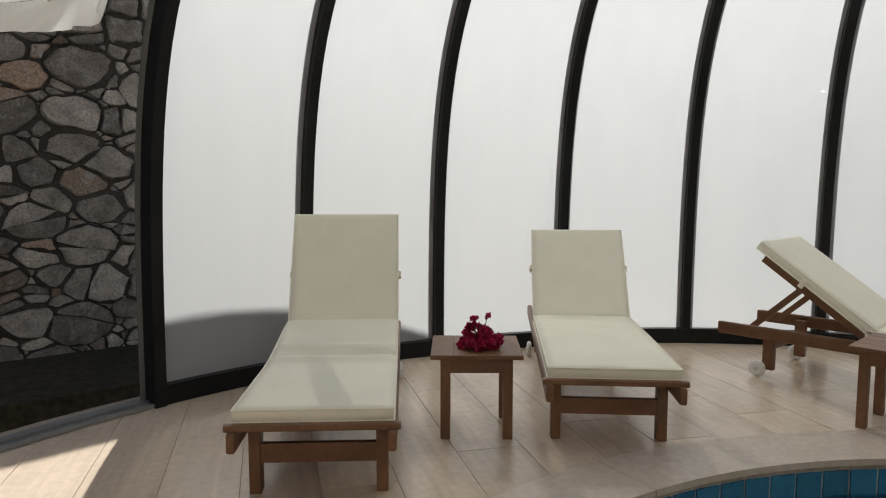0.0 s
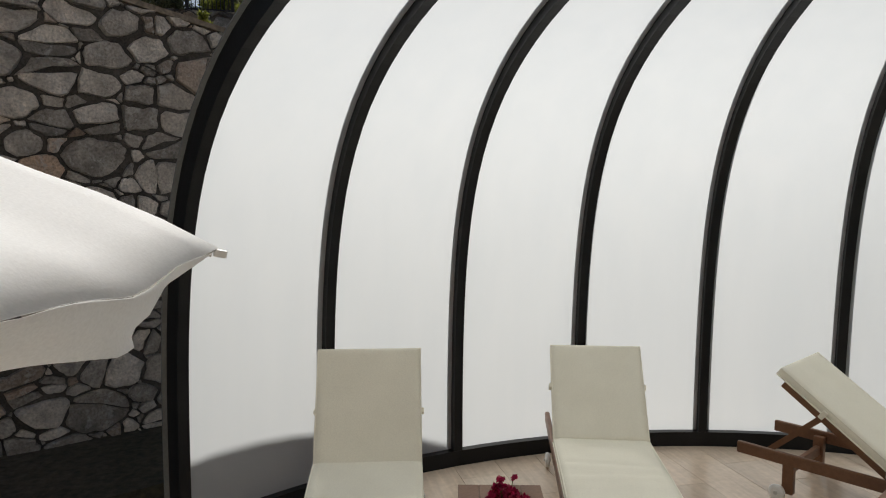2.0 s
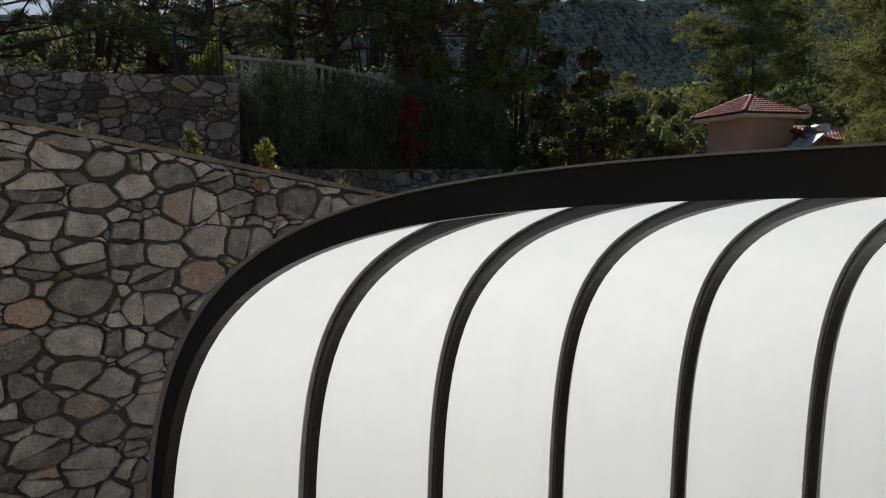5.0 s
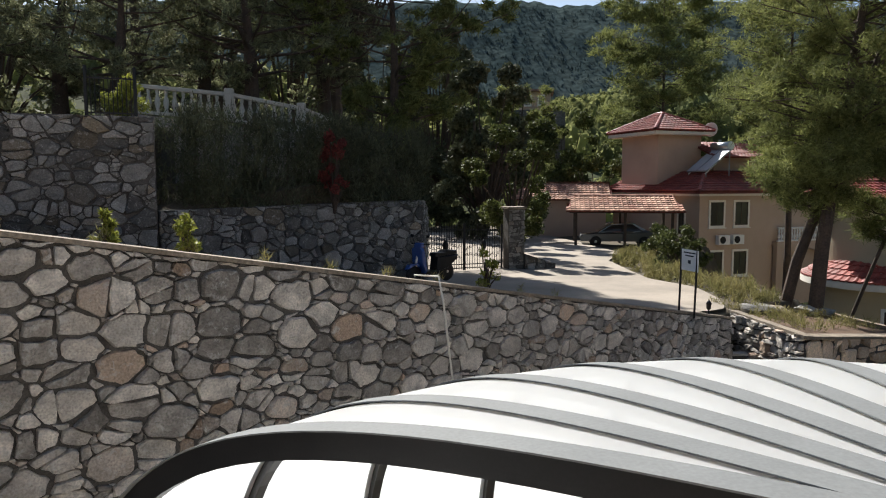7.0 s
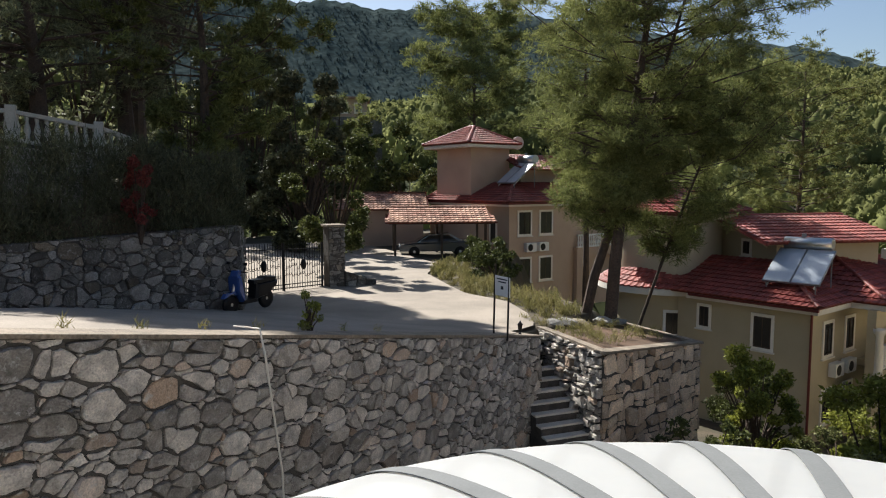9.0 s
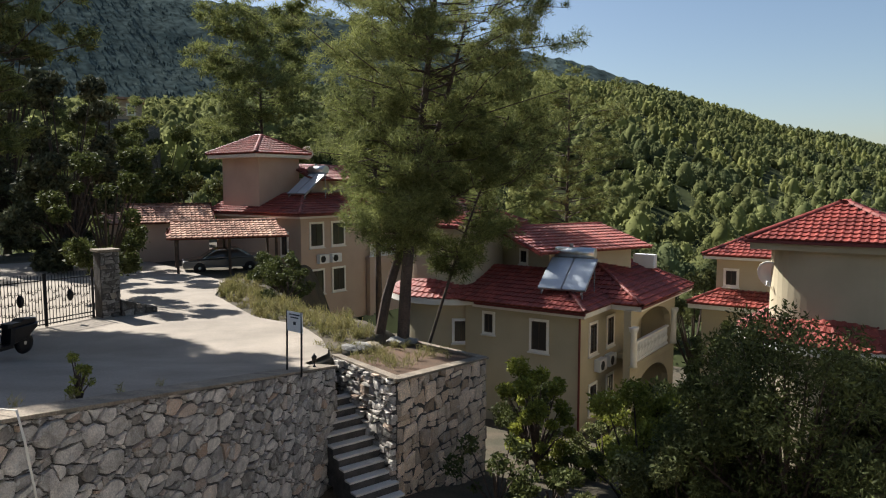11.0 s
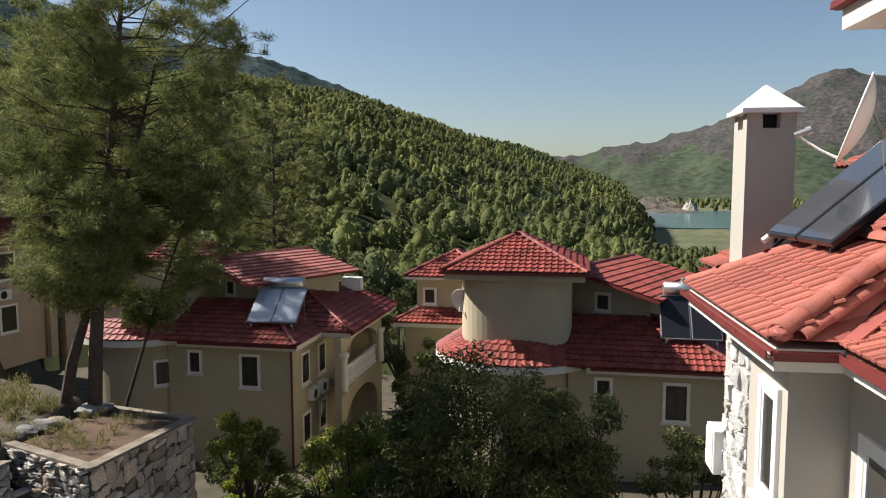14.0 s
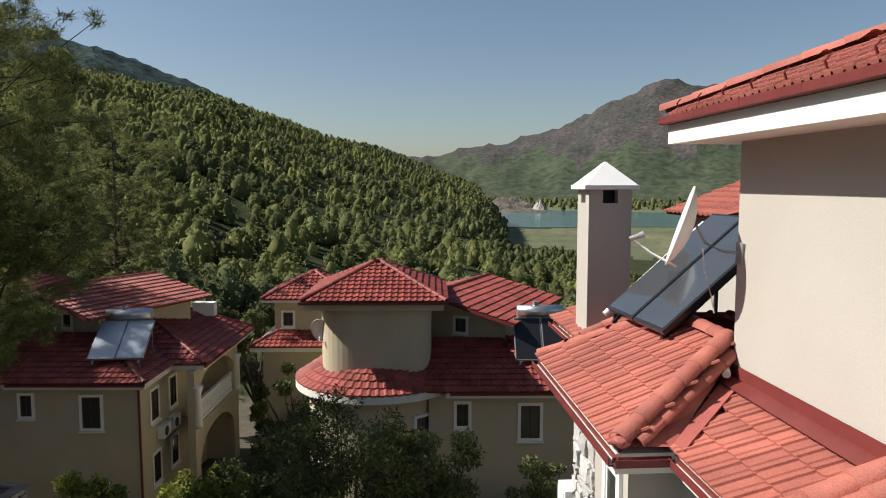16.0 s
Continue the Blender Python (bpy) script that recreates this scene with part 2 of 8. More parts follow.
M_BALUS = material("weathered_cast_stone", (0.46, 0.43, 0.36), 0.8, (0.34, 0.32, 0.27), 2, 0.8, 40, 0.15, 0.1)
M_DRY = material("dry_weeds", (0.27, 0.235, 0.10), 0.85, (0.16, 0.16, 0.055), 1.0, 0.9, 14, 0.35, 0, spread=0.4, translucent=0.3)
M_FOREST = material("forest_crowns", (0.22, 0.228, 0.086), 0.95, (0.10, 0.12, 0.063), 0.016, 0.95, 0.25, 0.5, 0, spread=0.3, translucent=0.5, spec=0.0)
M_VALLEY = material("valley_fields", (0.125, 0.12, 0.055), 0.95, (0.065, 0.08, 0.035), 0.02, 0.9, 0.15, 0.4, 0)
M_SLOPE = material("green_lower_slopes", (0.056, 0.068, 0.04), 0.95, (0.036, 0.047, 0.03), 0.008, 0.9, 0.06, 0.5, 0, spec=0.1)
# Distance haze is mixed into this base colour: bluer and paler woods.
M_FARWOOD_HAZE = material("wooded_mountainside_with_haze", (0.085, 0.112, 0.108), 1.0, (0.042, 0.062, 0.064), 0.012, 0.9, 0.05, 0.6, 0, translucent=0.35, spec=0.0)
# Ground between the crowns: the undergrowth's shade is put into this dark green.
M_HILL = material("forest_floor_with_shade", (0.040, 0.048, 0.020), 0.95, (0.03, 0.035, 0.017), 0.012, 0.9, 0.25, 0.5, 0, spec=0.05)


# ---- building helpers ----
def part(name, bm, mat, parent=None, label=""):
    me = bpy.data.meshes.new(name)
    bm.to_mesh(me)
    bm.free()
    return mesh_part(name, me, mat, parent, label)


def mesh_part(name, me, mat, parent=None, label=""):
    if mat and not me.materials:
        me.materials.append(mat)
    ob = new(name, me)
    ob.parent = parent
    if label:
        ob["label"] = label
    return ob


def pydata(name, verts, faces, mat, parent=None, label="", smooth=False):
    me = bpy.data.meshes.new(name)
    me.from_pydata([tuple(v) for v in verts], [], [tuple(f) for f in faces])
    if smooth:
        me.polygons.foreach_set("use_smooth", [True] * len(me.polygons))
    me.update()
    return mesh_part(name, me, mat, parent, label)


def thing(name, m=None, label="", category="", group="", kind=""):
    ob = new(name)
    ob.empty_display_size = 0.1
    if m is not None:
        ob.matrix_world = m
    return tagged(ob, label, category, group, kind)


def box(bm, size, m=None, bevel=0.0):
    """A box of that size about the origin of m, into bm."""
    r = bmesh.ops.create_cube(bm, size=1.0)
    vs = r["verts"]
    bmesh.ops.scale(bm, vec=size, verts=vs)
    if bevel:
        es = list({e for v in vs for e in v.link_edges})
        r = bmesh.ops.bevel(bm, geom=es, offset=bevel, segments=2, affect="EDGES", profile=0.6)
        vs = list({v for f in r["faces"] for v in f.verts} | {v for v in vs if v.is_valid})
    if m is not None:
        bmesh.ops.transform(bm, matrix=m, verts=vs)
    return vs


def boxed(name, size, m, mat, parent=None, bevel=0.0, label=""):
    bm = bmesh.new()
    box(bm, size, m, bevel)
    return part(name, bm, mat, parent, label)


def bar(bm, a, b, w, h=None, bevel=0.0):
    """A square or flat bar from a to b."""
    a, b = Vector(a), Vector(b)
    d = b - a
    m = Matrix.Translation((a + b) / 2) @ d.to_track_quat("Z", "Y").to_matrix().to_4x4()
    return box(bm, (w, h or w, d.length), m, bevel)


def rod(bm, a, b, r0, r1=None, seg=10, caps=True):
    """A round bar from a to b."""
    a, b = Vector(a), Vector(b)
    d = b - a
    m = Matrix.Translation((a + b) / 2) @ d.to_track_quat("Z", "Y").to_matrix().to_4x4()
    return bmesh.ops.create_cone(bm, cap_ends=caps, segments=seg, radius1=r0, radius2=r0 if r1 is None else r1, depth=d.length, matrix=m)["verts"]


def rodded(name, a, b, r0, mat, parent=None, r1=None, seg=10, label=""):
    bm = bmesh.new()
    rod(bm, a, b, r0, r1, seg)
    return part(name, bm, mat, parent, label)


def barred(name, a, b, w, h, mat, parent=None, bevel=0.0, label=""):
    bm = bmesh.new()
    bar(bm, a, b, w, h, bevel)
    return part(name, bm, mat, parent, label)


def prism(bm, outline, z0, z1):
    """An upright prism over a plan outline (counter-clockwise). z0, z1: numbers or functions of x, y."""
    f0 = z0 if callable(z0) else (lambda x, y: z0)
    f1 = z1 if callable(z1) else (lambda x, y: z1)
    lo = [bm.verts.new((x, y, f0(x, y))) for x, y in outline]
    hi = [bm.verts.new((x, y, f1(x, y))) for x, y in outline]
    n = len(outline)
    bm.faces.new(hi)
    bm.faces.new(lo[::-1])
    for i in range(n):
        bm.faces.new((lo[i], lo[(i + 1) % n], hi[(i + 1) % n], hi[i]))


def prismed(name, outline, z0, z1, mat, parent=None, label=""):
    bm = bmesh.new()
    prism(bm, outline, z0, z1)
    return part(name, bm, mat, parent, label)


def lathe(name, profile, mat, parent=None, m=None, seg=20, label=""):
    """A turned body from (radius, height) pairs."""
    bm = bmesh.new()
    rings = [[bm.verts.new((r * math.cos(2 * math.pi * k / seg), r * math.sin(2 * math.pi * k / seg), z)) for k in range(seg)] for r, z in profile]
    for a, b in zip(rings, rings[1:]):
        for k in range(seg):
            bm.faces.new((a[k], a[(k + 1) % seg], b[(k + 1) % seg], b[k]))
    bm.faces.new(rings[0][::-1])
    bm.faces.new(rings[-1])
    for f in bm.faces:
        f.smooth = len(f.verts) == 4
    if m is not None:
        bmesh.ops.transform(bm, matrix=m, verts=bm.verts)
    return part(name, bm, mat, parent, label)


def branch(bm, pts, r0, r1, seg=7):
    """A tapered bent limb through the points."""
    n = len(pts)
    rings = []
    for i, p in enumerate(pts):
        p = Vector(p)
        d = (Vector(pts[min(i + 1, n - 1)]) - Vector(pts[max(i - 1, 0)])).normalized()
        x = d.orthogonal().normalized()
        y = d.cross(x)
        r = r0 + (r1 - r0) * i / (n - 1)
        rings.append([bm.verts.new(p + (x * math.cos(2 * math.pi * k / seg) + y * math.sin(2 * math.pi * k / seg)) * r) for k in range(seg)])
    for a, b in zip(rings, rings[1:]):
        # the ring's start may turn along the limb: join the nearest corners
        off = min(range(seg), key=lambda o: (a[0].co - b[o].co).length)
        for k in range(seg):
            bm.faces.new((a[k], a[(k + 1) % seg], b[(k + 1 + off) % seg], b[(k + off) % seg]))
    bm.faces.new(rings[-1])


def smooth01(x):
    x = np.clip(x, 0, 1)
    return x * x * (3 - 2 * x)

# ---- the lie of the land ----
W1_A, W1_B = np.array((-13.0, -1.245)), np.array((7.906, 14.128))     # foot line of the long retaining wall
W1_D = (W1_B - W1_A) / np.linalg.norm(W1_B - W1_A)
W1_N = np.array((W1_D[1], -W1_D[0]))                                # towards the pool


def road_z(x, y):
    s = 0.7 * x + 0.71 * y
    return np.interp(s, (-20, 2, 7, 13.9, 16, 22.4, 40, 80), (9.5, 3.42, 2.52, 1.28, 0.93, 0.66, 0.35, 1.5))


def low_z(x, y):
    s = 0.85 * x + 0.53 * y
    return np.interp(s, (-30, 2, 13.7, 20, 28.7, 45, 90), (-0.3, -0.75, -1.75, -3.4, -5.4, -7.5, -12.0))


def ground_z(x, y):
    x, y = np.asarray(x, float), np.asarray(y, float)
    behind = -((x - W1_A[0]) * W1_N[0] + (y - W1_A[1]) * W1_N[1])
    edge = np.interp(y, (13, 15.5, 17, 20, 24, 32, 36, 60), (7.8, 9.0, 11.6, 12.2, 12.0, 14.0, 18.0, 34.0)) - x
    w = smooth01((behind - 0.15) / 0.3) * smooth01((edge + 3.5) / 3.5)
    return low_z(x, y) * (1 - w) + road_z(x, y) * w


RIDGE_AZ = (-180, -60, -30, 0, 11, 14, 18, 22, 26, 30, 35, 40, 46, 60, 78, 100, 130, 180)
RIDGE_EL = (4, 2, -2, -4.3, -3.5, -0.2, 1.3, 2.7, 3.4, 4.7, 6.2, 6.8, 7.6, 6.0, 4.0, 6, 8, 4)
RIDGE_D = (300, 300, 300, 420, 520, 560, 600, 560, 500, 430, 370, 330, 290, 240, 220, 160, 160, 300)
MOUNT_AZ = (-180, -60, -30, -6, 0, 2.7, 5.4, 8.3, 11.6, 15, 17.6, 24, 34, 42, 48, 57, 67, 78, 100, 130, 180)
MOUNT_EL = (5, 4, 7.0, 7.2, 7.7, 6.5, 5.4, 4.0, 3.4, 2.6, 1.9, 2.0, 7.0, 9.9, 10.7, 12.6, 13.6, 14.2, 14, 10, 5)


def far_z(r, a):
    """Height of the country beyond the village at r metres from the pool, a degrees from +x."""
    d = np.interp(a, RIDGE_AZ, RIDGE_D)
    crest = 6.0 + d * np.tan(np.radians(np.interp(a, RIDGE_AZ, RIDGE_EL)))
    near = low_z(r * np.cos(np.radians(a)), r * np.sin(np.radians(a)))
    lake = -25.0
    z = near + (crest - near) * smooth01((r - 42) / (d - 42)) ** 0.85
    back = np.maximum(lake + 0.4, crest - (r - d) * 0.28)
    z = np.where(r > d, back, z)
    lumps = np.sin(a * 0.31 + 1.1) * 0.5 + np.sin(a * 0.83 + 0.4) * 0.3 + np.sin(a * 2.1) * 0.16 + np.sin(a * 5.3 + 2) * 0.07
    top = 7 + 2300 * np.tan(np.radians(np.interp(a, MOUNT_AZ, MOUNT_EL) + 0.18 * lumps))
    gully = np.where(a > 28, 0.3, 1.0) * 8 * np.sin(a * 1.9 + r * 0.006) * np.sin(r * 0.011 + a * 0.7) + 3 * np.sin(a * 5.1 + r * 0.013)
    mount = lake + (top - lake) * np.where(a > 28, np.clip((r - 1350) / 950, 0, 1), smooth01((r - 1350) / 950)) + gully * smooth01((r - 1400) / 400) * smooth01((3200 - r) / 700)
    mount = np.where(r > 2300, mount - (r - 2300) * 0.15, mount)
    return np.where(r > 1350, np.maximum(mount, z), z)


def far_material(r, a, z):
    """0 woods, 1 rock and scrub, 2 wooded mountainside with haze in its colour, 3 fields of the valley floor, 4 green
    lower slopes.
    """
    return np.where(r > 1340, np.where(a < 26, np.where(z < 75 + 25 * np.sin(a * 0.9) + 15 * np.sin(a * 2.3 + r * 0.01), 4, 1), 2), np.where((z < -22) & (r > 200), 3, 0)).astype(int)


def build_land():
    xs, ys = np.arange(-18, 46.01, 0.4), np.arange(-16, 56.01, 0.4)
    gx, gy = np.meshgrid(xs, ys)
    gz = ground_z(gx, gy) + 0.05 * np.sin(gx * 1.7 + gy) * np.sin(gy * 1.3 - gx * 0.6)
    # the pool's basin lies under its terrace
    gz = np.where((gx - 1.95) ** 2 + (gy - 0.6) ** 2 < 3.2 ** 2, -2.2, gz)
    n, k = gx.shape
    verts = np.stack([gx.ravel(), gy.ravel(), gz.ravel()], 1)
    i = (np.arange(n - 1)[:, None] * k + np.arange(k - 1)).ravel()
    faces = np.stack([i, i + 1, i + k + 1, i + k], 1)
    tagged(pydata("ground", verts, faces, M_SOIL, smooth=True), "dry brown soil with leaf litter and weeds", "ground", kind="structure")
    az = np.concatenate([np.arange(-180, -40, 4.0), np.arange(-40, 120, 0.5), np.arange(120, 180.1, 4.0)])
    rr = np.concatenate([(14, 26, 38), 46 * 1.07 ** np.arange(0, 36), np.linspace(540, 3400, 52)])
    rr = np.unique(rr.round(1))
    ga, gr = np.meshgrid(az, rr)
    x, y = gr * np.cos(np.radians(ga)), gr * np.sin(np.radians(ga))
    z = far_z(gr, ga)
    z = z + np.where(gr > 1400, np.where(ga > 28, 10, 16) * np.array([noise.fractal(Vector((u / 230, v / 230, 3)), 0.9, 2.1, 5) for u, v in zip(x.ravel(), y.ravel())]).reshape(x.shape), 0)
    inner = (x > -17) & (x < 45) & (y > -15) & (y < 55)
    z = np.where(inner, ground_z(x, y) - 3.0, z)
    n, k = ga.shape
    i = (np.arange(n - 1)[:, None] * k + np.arange(k - 1)).ravel()
    faces = np.stack([i, i + 1, i + k + 1, i + k], 1)
    hills = pydata("hills", np.stack([x.ravel(), y.ravel(), z.ravel()], 1), faces, M_HILL, smooth=True)
    tagged(hills, "pine-covered hills and rocky mountains round a valley", "hills", kind="structure")
    for mat in (M_ROCK, M_FARWOOD_HAZE, M_VALLEY, M_SLOPE):
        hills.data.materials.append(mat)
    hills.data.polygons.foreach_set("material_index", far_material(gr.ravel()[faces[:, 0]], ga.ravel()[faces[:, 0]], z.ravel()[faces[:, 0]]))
    a = np.radians(np.arange(0, 360, 6))
    bm = bmesh.new()
    prism(bm, [(690 + 165 * math.cos(t) * (1 + 0.1 * math.sin(5 * t)), 60 + 165 * math.sin(t)) for t in a], -26, -24.2)
    tagged(part("water", bm, M_LAKE), "calm blue-green lake in the valley", "lake", kind="structure")


M_ROCK = material("mountain_rock_and_scrub", (0.068, 0.058, 0.056), 0.95, (0.036, 0.042, 0.034), 0.012, 0.95, 0.09, 0.6, 0, spec=0.1)
M_LAKE = material("lake_water", (0.05, 0.11, 0.12), 0.15, (0.07, 0.14, 0.14), 0.01, 0.8, 0.4, 0.1, 0.05)
build_land()


# ---- stone walls ----
def clip_poly(poly, a, b, c):
    """The part of a convex polygon where a*x + b*y <= c."""
    out = []
    for i, p in enumerate(poly):
        q = poly[(i + 1) % len(poly)]
        dp, dq = a * p[0] + b * p[1] - c, a * q[0] + b * q[1] - c
        if dp <= 0:
            out.append(p)
        if dp * dq < 0:
            t = dp / (dp - dq)
            out.append((p[0] + t * (q[0] - p[0]), p[1] + t * (q[1] - p[1])))
    return out


def stone_cells(outline, size, rng, squash=0.75, jitter=0.42):
    """Cells of rough, roughly coursed stones that fill a convex outline; here and there small stones are wedged in."""
    xs, ys = [p[0] for p in outline], [p[1] for p in outline]
    x0, x1, y1 = min(xs) - size, max(xs) + size, max(ys) + size
    off = rng.random() * 50

    def wave(x, k):
        return size * 0.46 * noise.noise(Vector((x / size * 0.45 + off, k * 3.7, 1.3))) + size * 0.22 * noise.noise(Vector((x / size * 1.4, k * 5.1 + off, 4.2)))
    edges = list(zip(outline, outline[1:] + outline[:1]))
    y, row = min(ys) - size * rng.random(), 0
    while y < y1:
        h = size * squash * rng.uniform(0.55, 1.45)
        x = x0 + rng.random() * size
        while x < x1:
            w = size * rng.uniform(0.5, 1.0) if rng.random() < 0.35 else size * rng.uniform(0.9, 1.7)
            lean, lean2 = rng.uniform(-0.26, 0.26) * size, rng.uniform(-0.26, 0.26) * size
            mid = w * rng.uniform(0.35, 0.65)
            low = [(x + lean, y + wave(x, row)), (x + mid, y + wave(x + mid, row)), (x + w + lean2, y + wave(x + w, row))]
            top = [(x + w - lean2, y + h + wave(x + w, row + 1)), (x + mid * rng.uniform(0.8, 1.2), y + h + wave(x + mid, row + 1) + rng.uniform(-0.05, 0.05) * size), (x - lean, y + h + wave(x, row + 1))]
            poly = low + top
            if rng.random() < 0.30:
                # a large stone over or under a course of small ones
                f, g = rng.uniform(0.25, 0.42), rng.uniform(0.25, 0.42)
                if rng.random() < 0.5:
                    f, g = 1 - f, 1 - g
                a = (low[0][0] + (top[2][0] - low[0][0]) * f, low[0][1] + (top[2][1] - low[0][1]) * f)
                b = (low[2][0] + (top[0][0] - low[2][0]) * g, low[2][1] + (top[0][1] - low[2][1]) * g)
                cells = [low + [b, a], [a, b] + top]
            elif rng.random() < 0.22:
                # a corner broken off and filled by a chip
                c = low[2]
                e = ((low[1][0] + c[0]) / 2, (low[1][1] + c[1]) / 2)
                d = ((top[0][0] + c[0]) / 2, (top[0][1] + c[1]) / 2)
                cells = [[low[0], low[1], e, d] + top, [e, c, d]]
            else:
                cells = [poly]
            for cell in cells:
                for p, q in edges:
                    # keep what lies inside each side of the outline
                    cell = clip_poly(cell, q[1] - p[1], p[0] - q[0], (q[1] - p[1]) * p[0] + (p[0] - q[0]) * p[1]) if len(cell) > 2 else cell
                if len(cell) > 2:
                    yield cell
            x += w
        y += h
        row += 1


def rubble_cells(outline, size, rng, squash=0.7):
    """Cells of rubble laid without courses: large, middling and small stones packed together inside a convex outline."""
    xs, ys = [p[0] for p in outline], [p[1] / squash for p in outline]
    x0, x1, y0, y1 = min(xs) - size * 0.3, max(xs) + size * 0.3, min(ys) - size * 0.3, max(ys) + size * 0.3
    area = (x1 - x0) * (y1 - y0)
    pts = np.zeros((0, 3))
    for r, tries in ((0.92, 0.7), (0.68, 2.5), (0.50, 6.0), (0.32, 7.0), (0.17, 9.0)):
        r *= size
        for _ in range(int(area / size ** 2 * tries)):
            p = (rng.uniform(x0, x1), rng.uniform(y0, y1))
            rr = r * rng.uniform(0.85, 1.15)
            if not len(pts) or np.all((pts[:, 0] - p[0]) ** 2 + (pts[:, 1] - p[1]) ** 2 > (pts[:, 2] + rr) ** 2 * 0.5):
                pts = np.vstack([pts, (*p, rr)])
    edges = list(zip(outline, outline[1:] + outline[:1]))
    for x, y, r in pts:
        b = 2.6 * size
        cell = [(x - b, y - b), (x + b, y - b), (x + b, y + b), (x - b, y + b)]
        d2 = (pts[:, 0] - x) ** 2 + (pts[:, 1] - y) ** 2
        for k in np.argsort(d2)[1:22]:
            u, v, q = pts[k]
            cell = clip_poly(cell, u - x, v - y, 0.5 * (u * u + v * v - x * x - y * y + r * r - q * q)) if len(cell) > 2 else cell
        cells = [[(u, v * squash) for u, v in cell]]
        if len(cell) > 2 and r > 0.45 * size and rng.random() < 0.5:
            # split along a rough line, level more often than upright
            t = rng.gauss(0.0, 0.3) + (math.pi / 2 if rng.random() < 0.72 else 0.0)
            a, b = math.cos(t), math.sin(t)
            c = a * x + b * y * squash + rng.uniform(-0.28, 0.28) * r
            cells = [clip_poly(cells[0], a, b, c), clip_poly(cells[0], -a, -b, -c)]
        for cell in cells:
            for p, q in edges:
                cell = clip_poly(cell, q[1] - p[1], p[0] - q[0], (q[1] - p[1]) * p[0] + (p[0] - q[0]) * p[1]) if len(cell) > 2 else cell
            if len(cell) > 2:
                yield cell


def stone_mesh(poly, joint, depth, rng):
    """Vertices (s, z, out) and faces of one rough broken stone; None when the cell is too small."""
    p = np.array(poly)
    area = 0.5 * abs(np.dot(p[:, 0], np.roll(p[:, 1], -1)) - np.dot(p[:, 1], np.roll(p[:, 0], -1)))
    if area < (2.2 * joint) ** 2:
        return None
    c = p.mean(0)
    size = math.sqrt(area)
    r = np.linalg.norm(p - c, axis=1)
    # the corners are knocked back unevenly, so that the joints run from tight to wide
    back = np.array([joint * rng.uniform(0.2, 0.9) + (rng.uniform(0.02, 0.12) * size if rng.random() < 0.35 else 0.0) for _ in p])
    p = c + (p - c) * np.clip(1 - back / np.maximum(r, 0.01), 0.3, 1)[:, None]
    # each stone sits a little askew and loose in its place
    t = rng.gauss(0, 0.07)
    p = c + ((p - c) * np.array((rng.uniform(0.90, 1.0), rng.uniform(0.90, 1.0)))) @ np.array(((math.cos(t), math.sin(t)), (-math.sin(t), math.cos(t))))
    q = []
    for i in range(len(p)):
        a, b = p[i], p[(i + 1) % len(p)]
        e = b - a
        out = np.array((e[1], -e[0]))
        q += [a + e * rng.uniform(0.06, 0.2), a + e * rng.uniform(0.40, 0.60) + out * rng.uniform(-0.08, 0.06), a + e * rng.uniform(0.80, 0.94)]
    q = np.array(q)
    n = len(q)
    d = depth * rng.uniform(0.35, 1.2)
    tilt = (rng.uniform(-0.22, 0.22), rng.uniform(-0.22, 0.22))
    mid = c + (q - c) * 0.985
    top = c + (q - c) * np.array([rng.uniform(0.86, 0.96) for _ in range(n)])[:, None]
    vs = [(x, z, -0.03) for x, z in q]
    vs += [(x, z, d * rng.uniform(0.5, 0.85)) for x, z in mid]
    vs += [(x, z, d + tilt[0] * (x - c[0]) * 0.5 + tilt[1] * (z - c[1]) * 0.5 + rng.uniform(-0.12, 0.10) * d) for x, z in top]
    fs = []
    for k in (0, n):
        fs += [(k + i, k + (i + 1) % n, k + n + (i + 1) % n, k + n + i) for i in range(n)]
    # a broken face: facets round an off-centre point
    k = c + np.array([rng.uniform(-0.2, 0.2), rng.uniform(-0.2, 0.2)]) * size
    vs.append((k[0], k[1], d * rng.uniform(0.95, 1.15) + tilt[0] * (k[0] - c[0]) * 0.5 + tilt[1] * (k[1] - c[1]) * 0.5))
    fs += [(2 * n + i, 2 * n + (i + 1) % n, 3 * n) for i in range(n)]
    return vs, fs


STONES = []       # stones are made last of all: (parent, material, list of (vertices, faces), pieces kept apart)


def stone_face(parent, origin, along, normal, outline, size, mat, seed, joint=0.017, depth=0.06, apart=None, squash=0.75, rubble=False):
    """Clads a plane with stones: outline in (metres along, height). apart: the stretch whose stones are pieces of their own."""
    rng = random.Random(seed)
    if sum(a[0] * b[1] - a[1] * b[0] for a, b in zip(outline, outline[1:] + outline[:1])) < 0:
        outline = outline[::-1]
    o, d, nn = Vector((*origin, 0)), Vector((*along, 0)), Vector((*normal, 0))
    # faces keep pointing outwards whichever way the wall runs
    flip = d.cross(Vector((0, 0, 1))).dot(nn) < 0
    made = []
    for poly in (rubble_cells if rubble else stone_cells)(outline, size, rng, squash):
        r = stone_mesh(poly, joint, depth, rng)
        if r:
            vs = [o + d * s + nn * out + Vector((0, 0, z)) for s, z, out in r[0]]
            fs = [f[::-1] for f in r[1]] if flip else r[1]
            mid = sum(s for s, _, _ in r[0]) / len(r[0])
            made.append((vs, fs, apart is not None and apart[0] <= mid <= apart[1]))
    STONES.append((parent, mat, made))


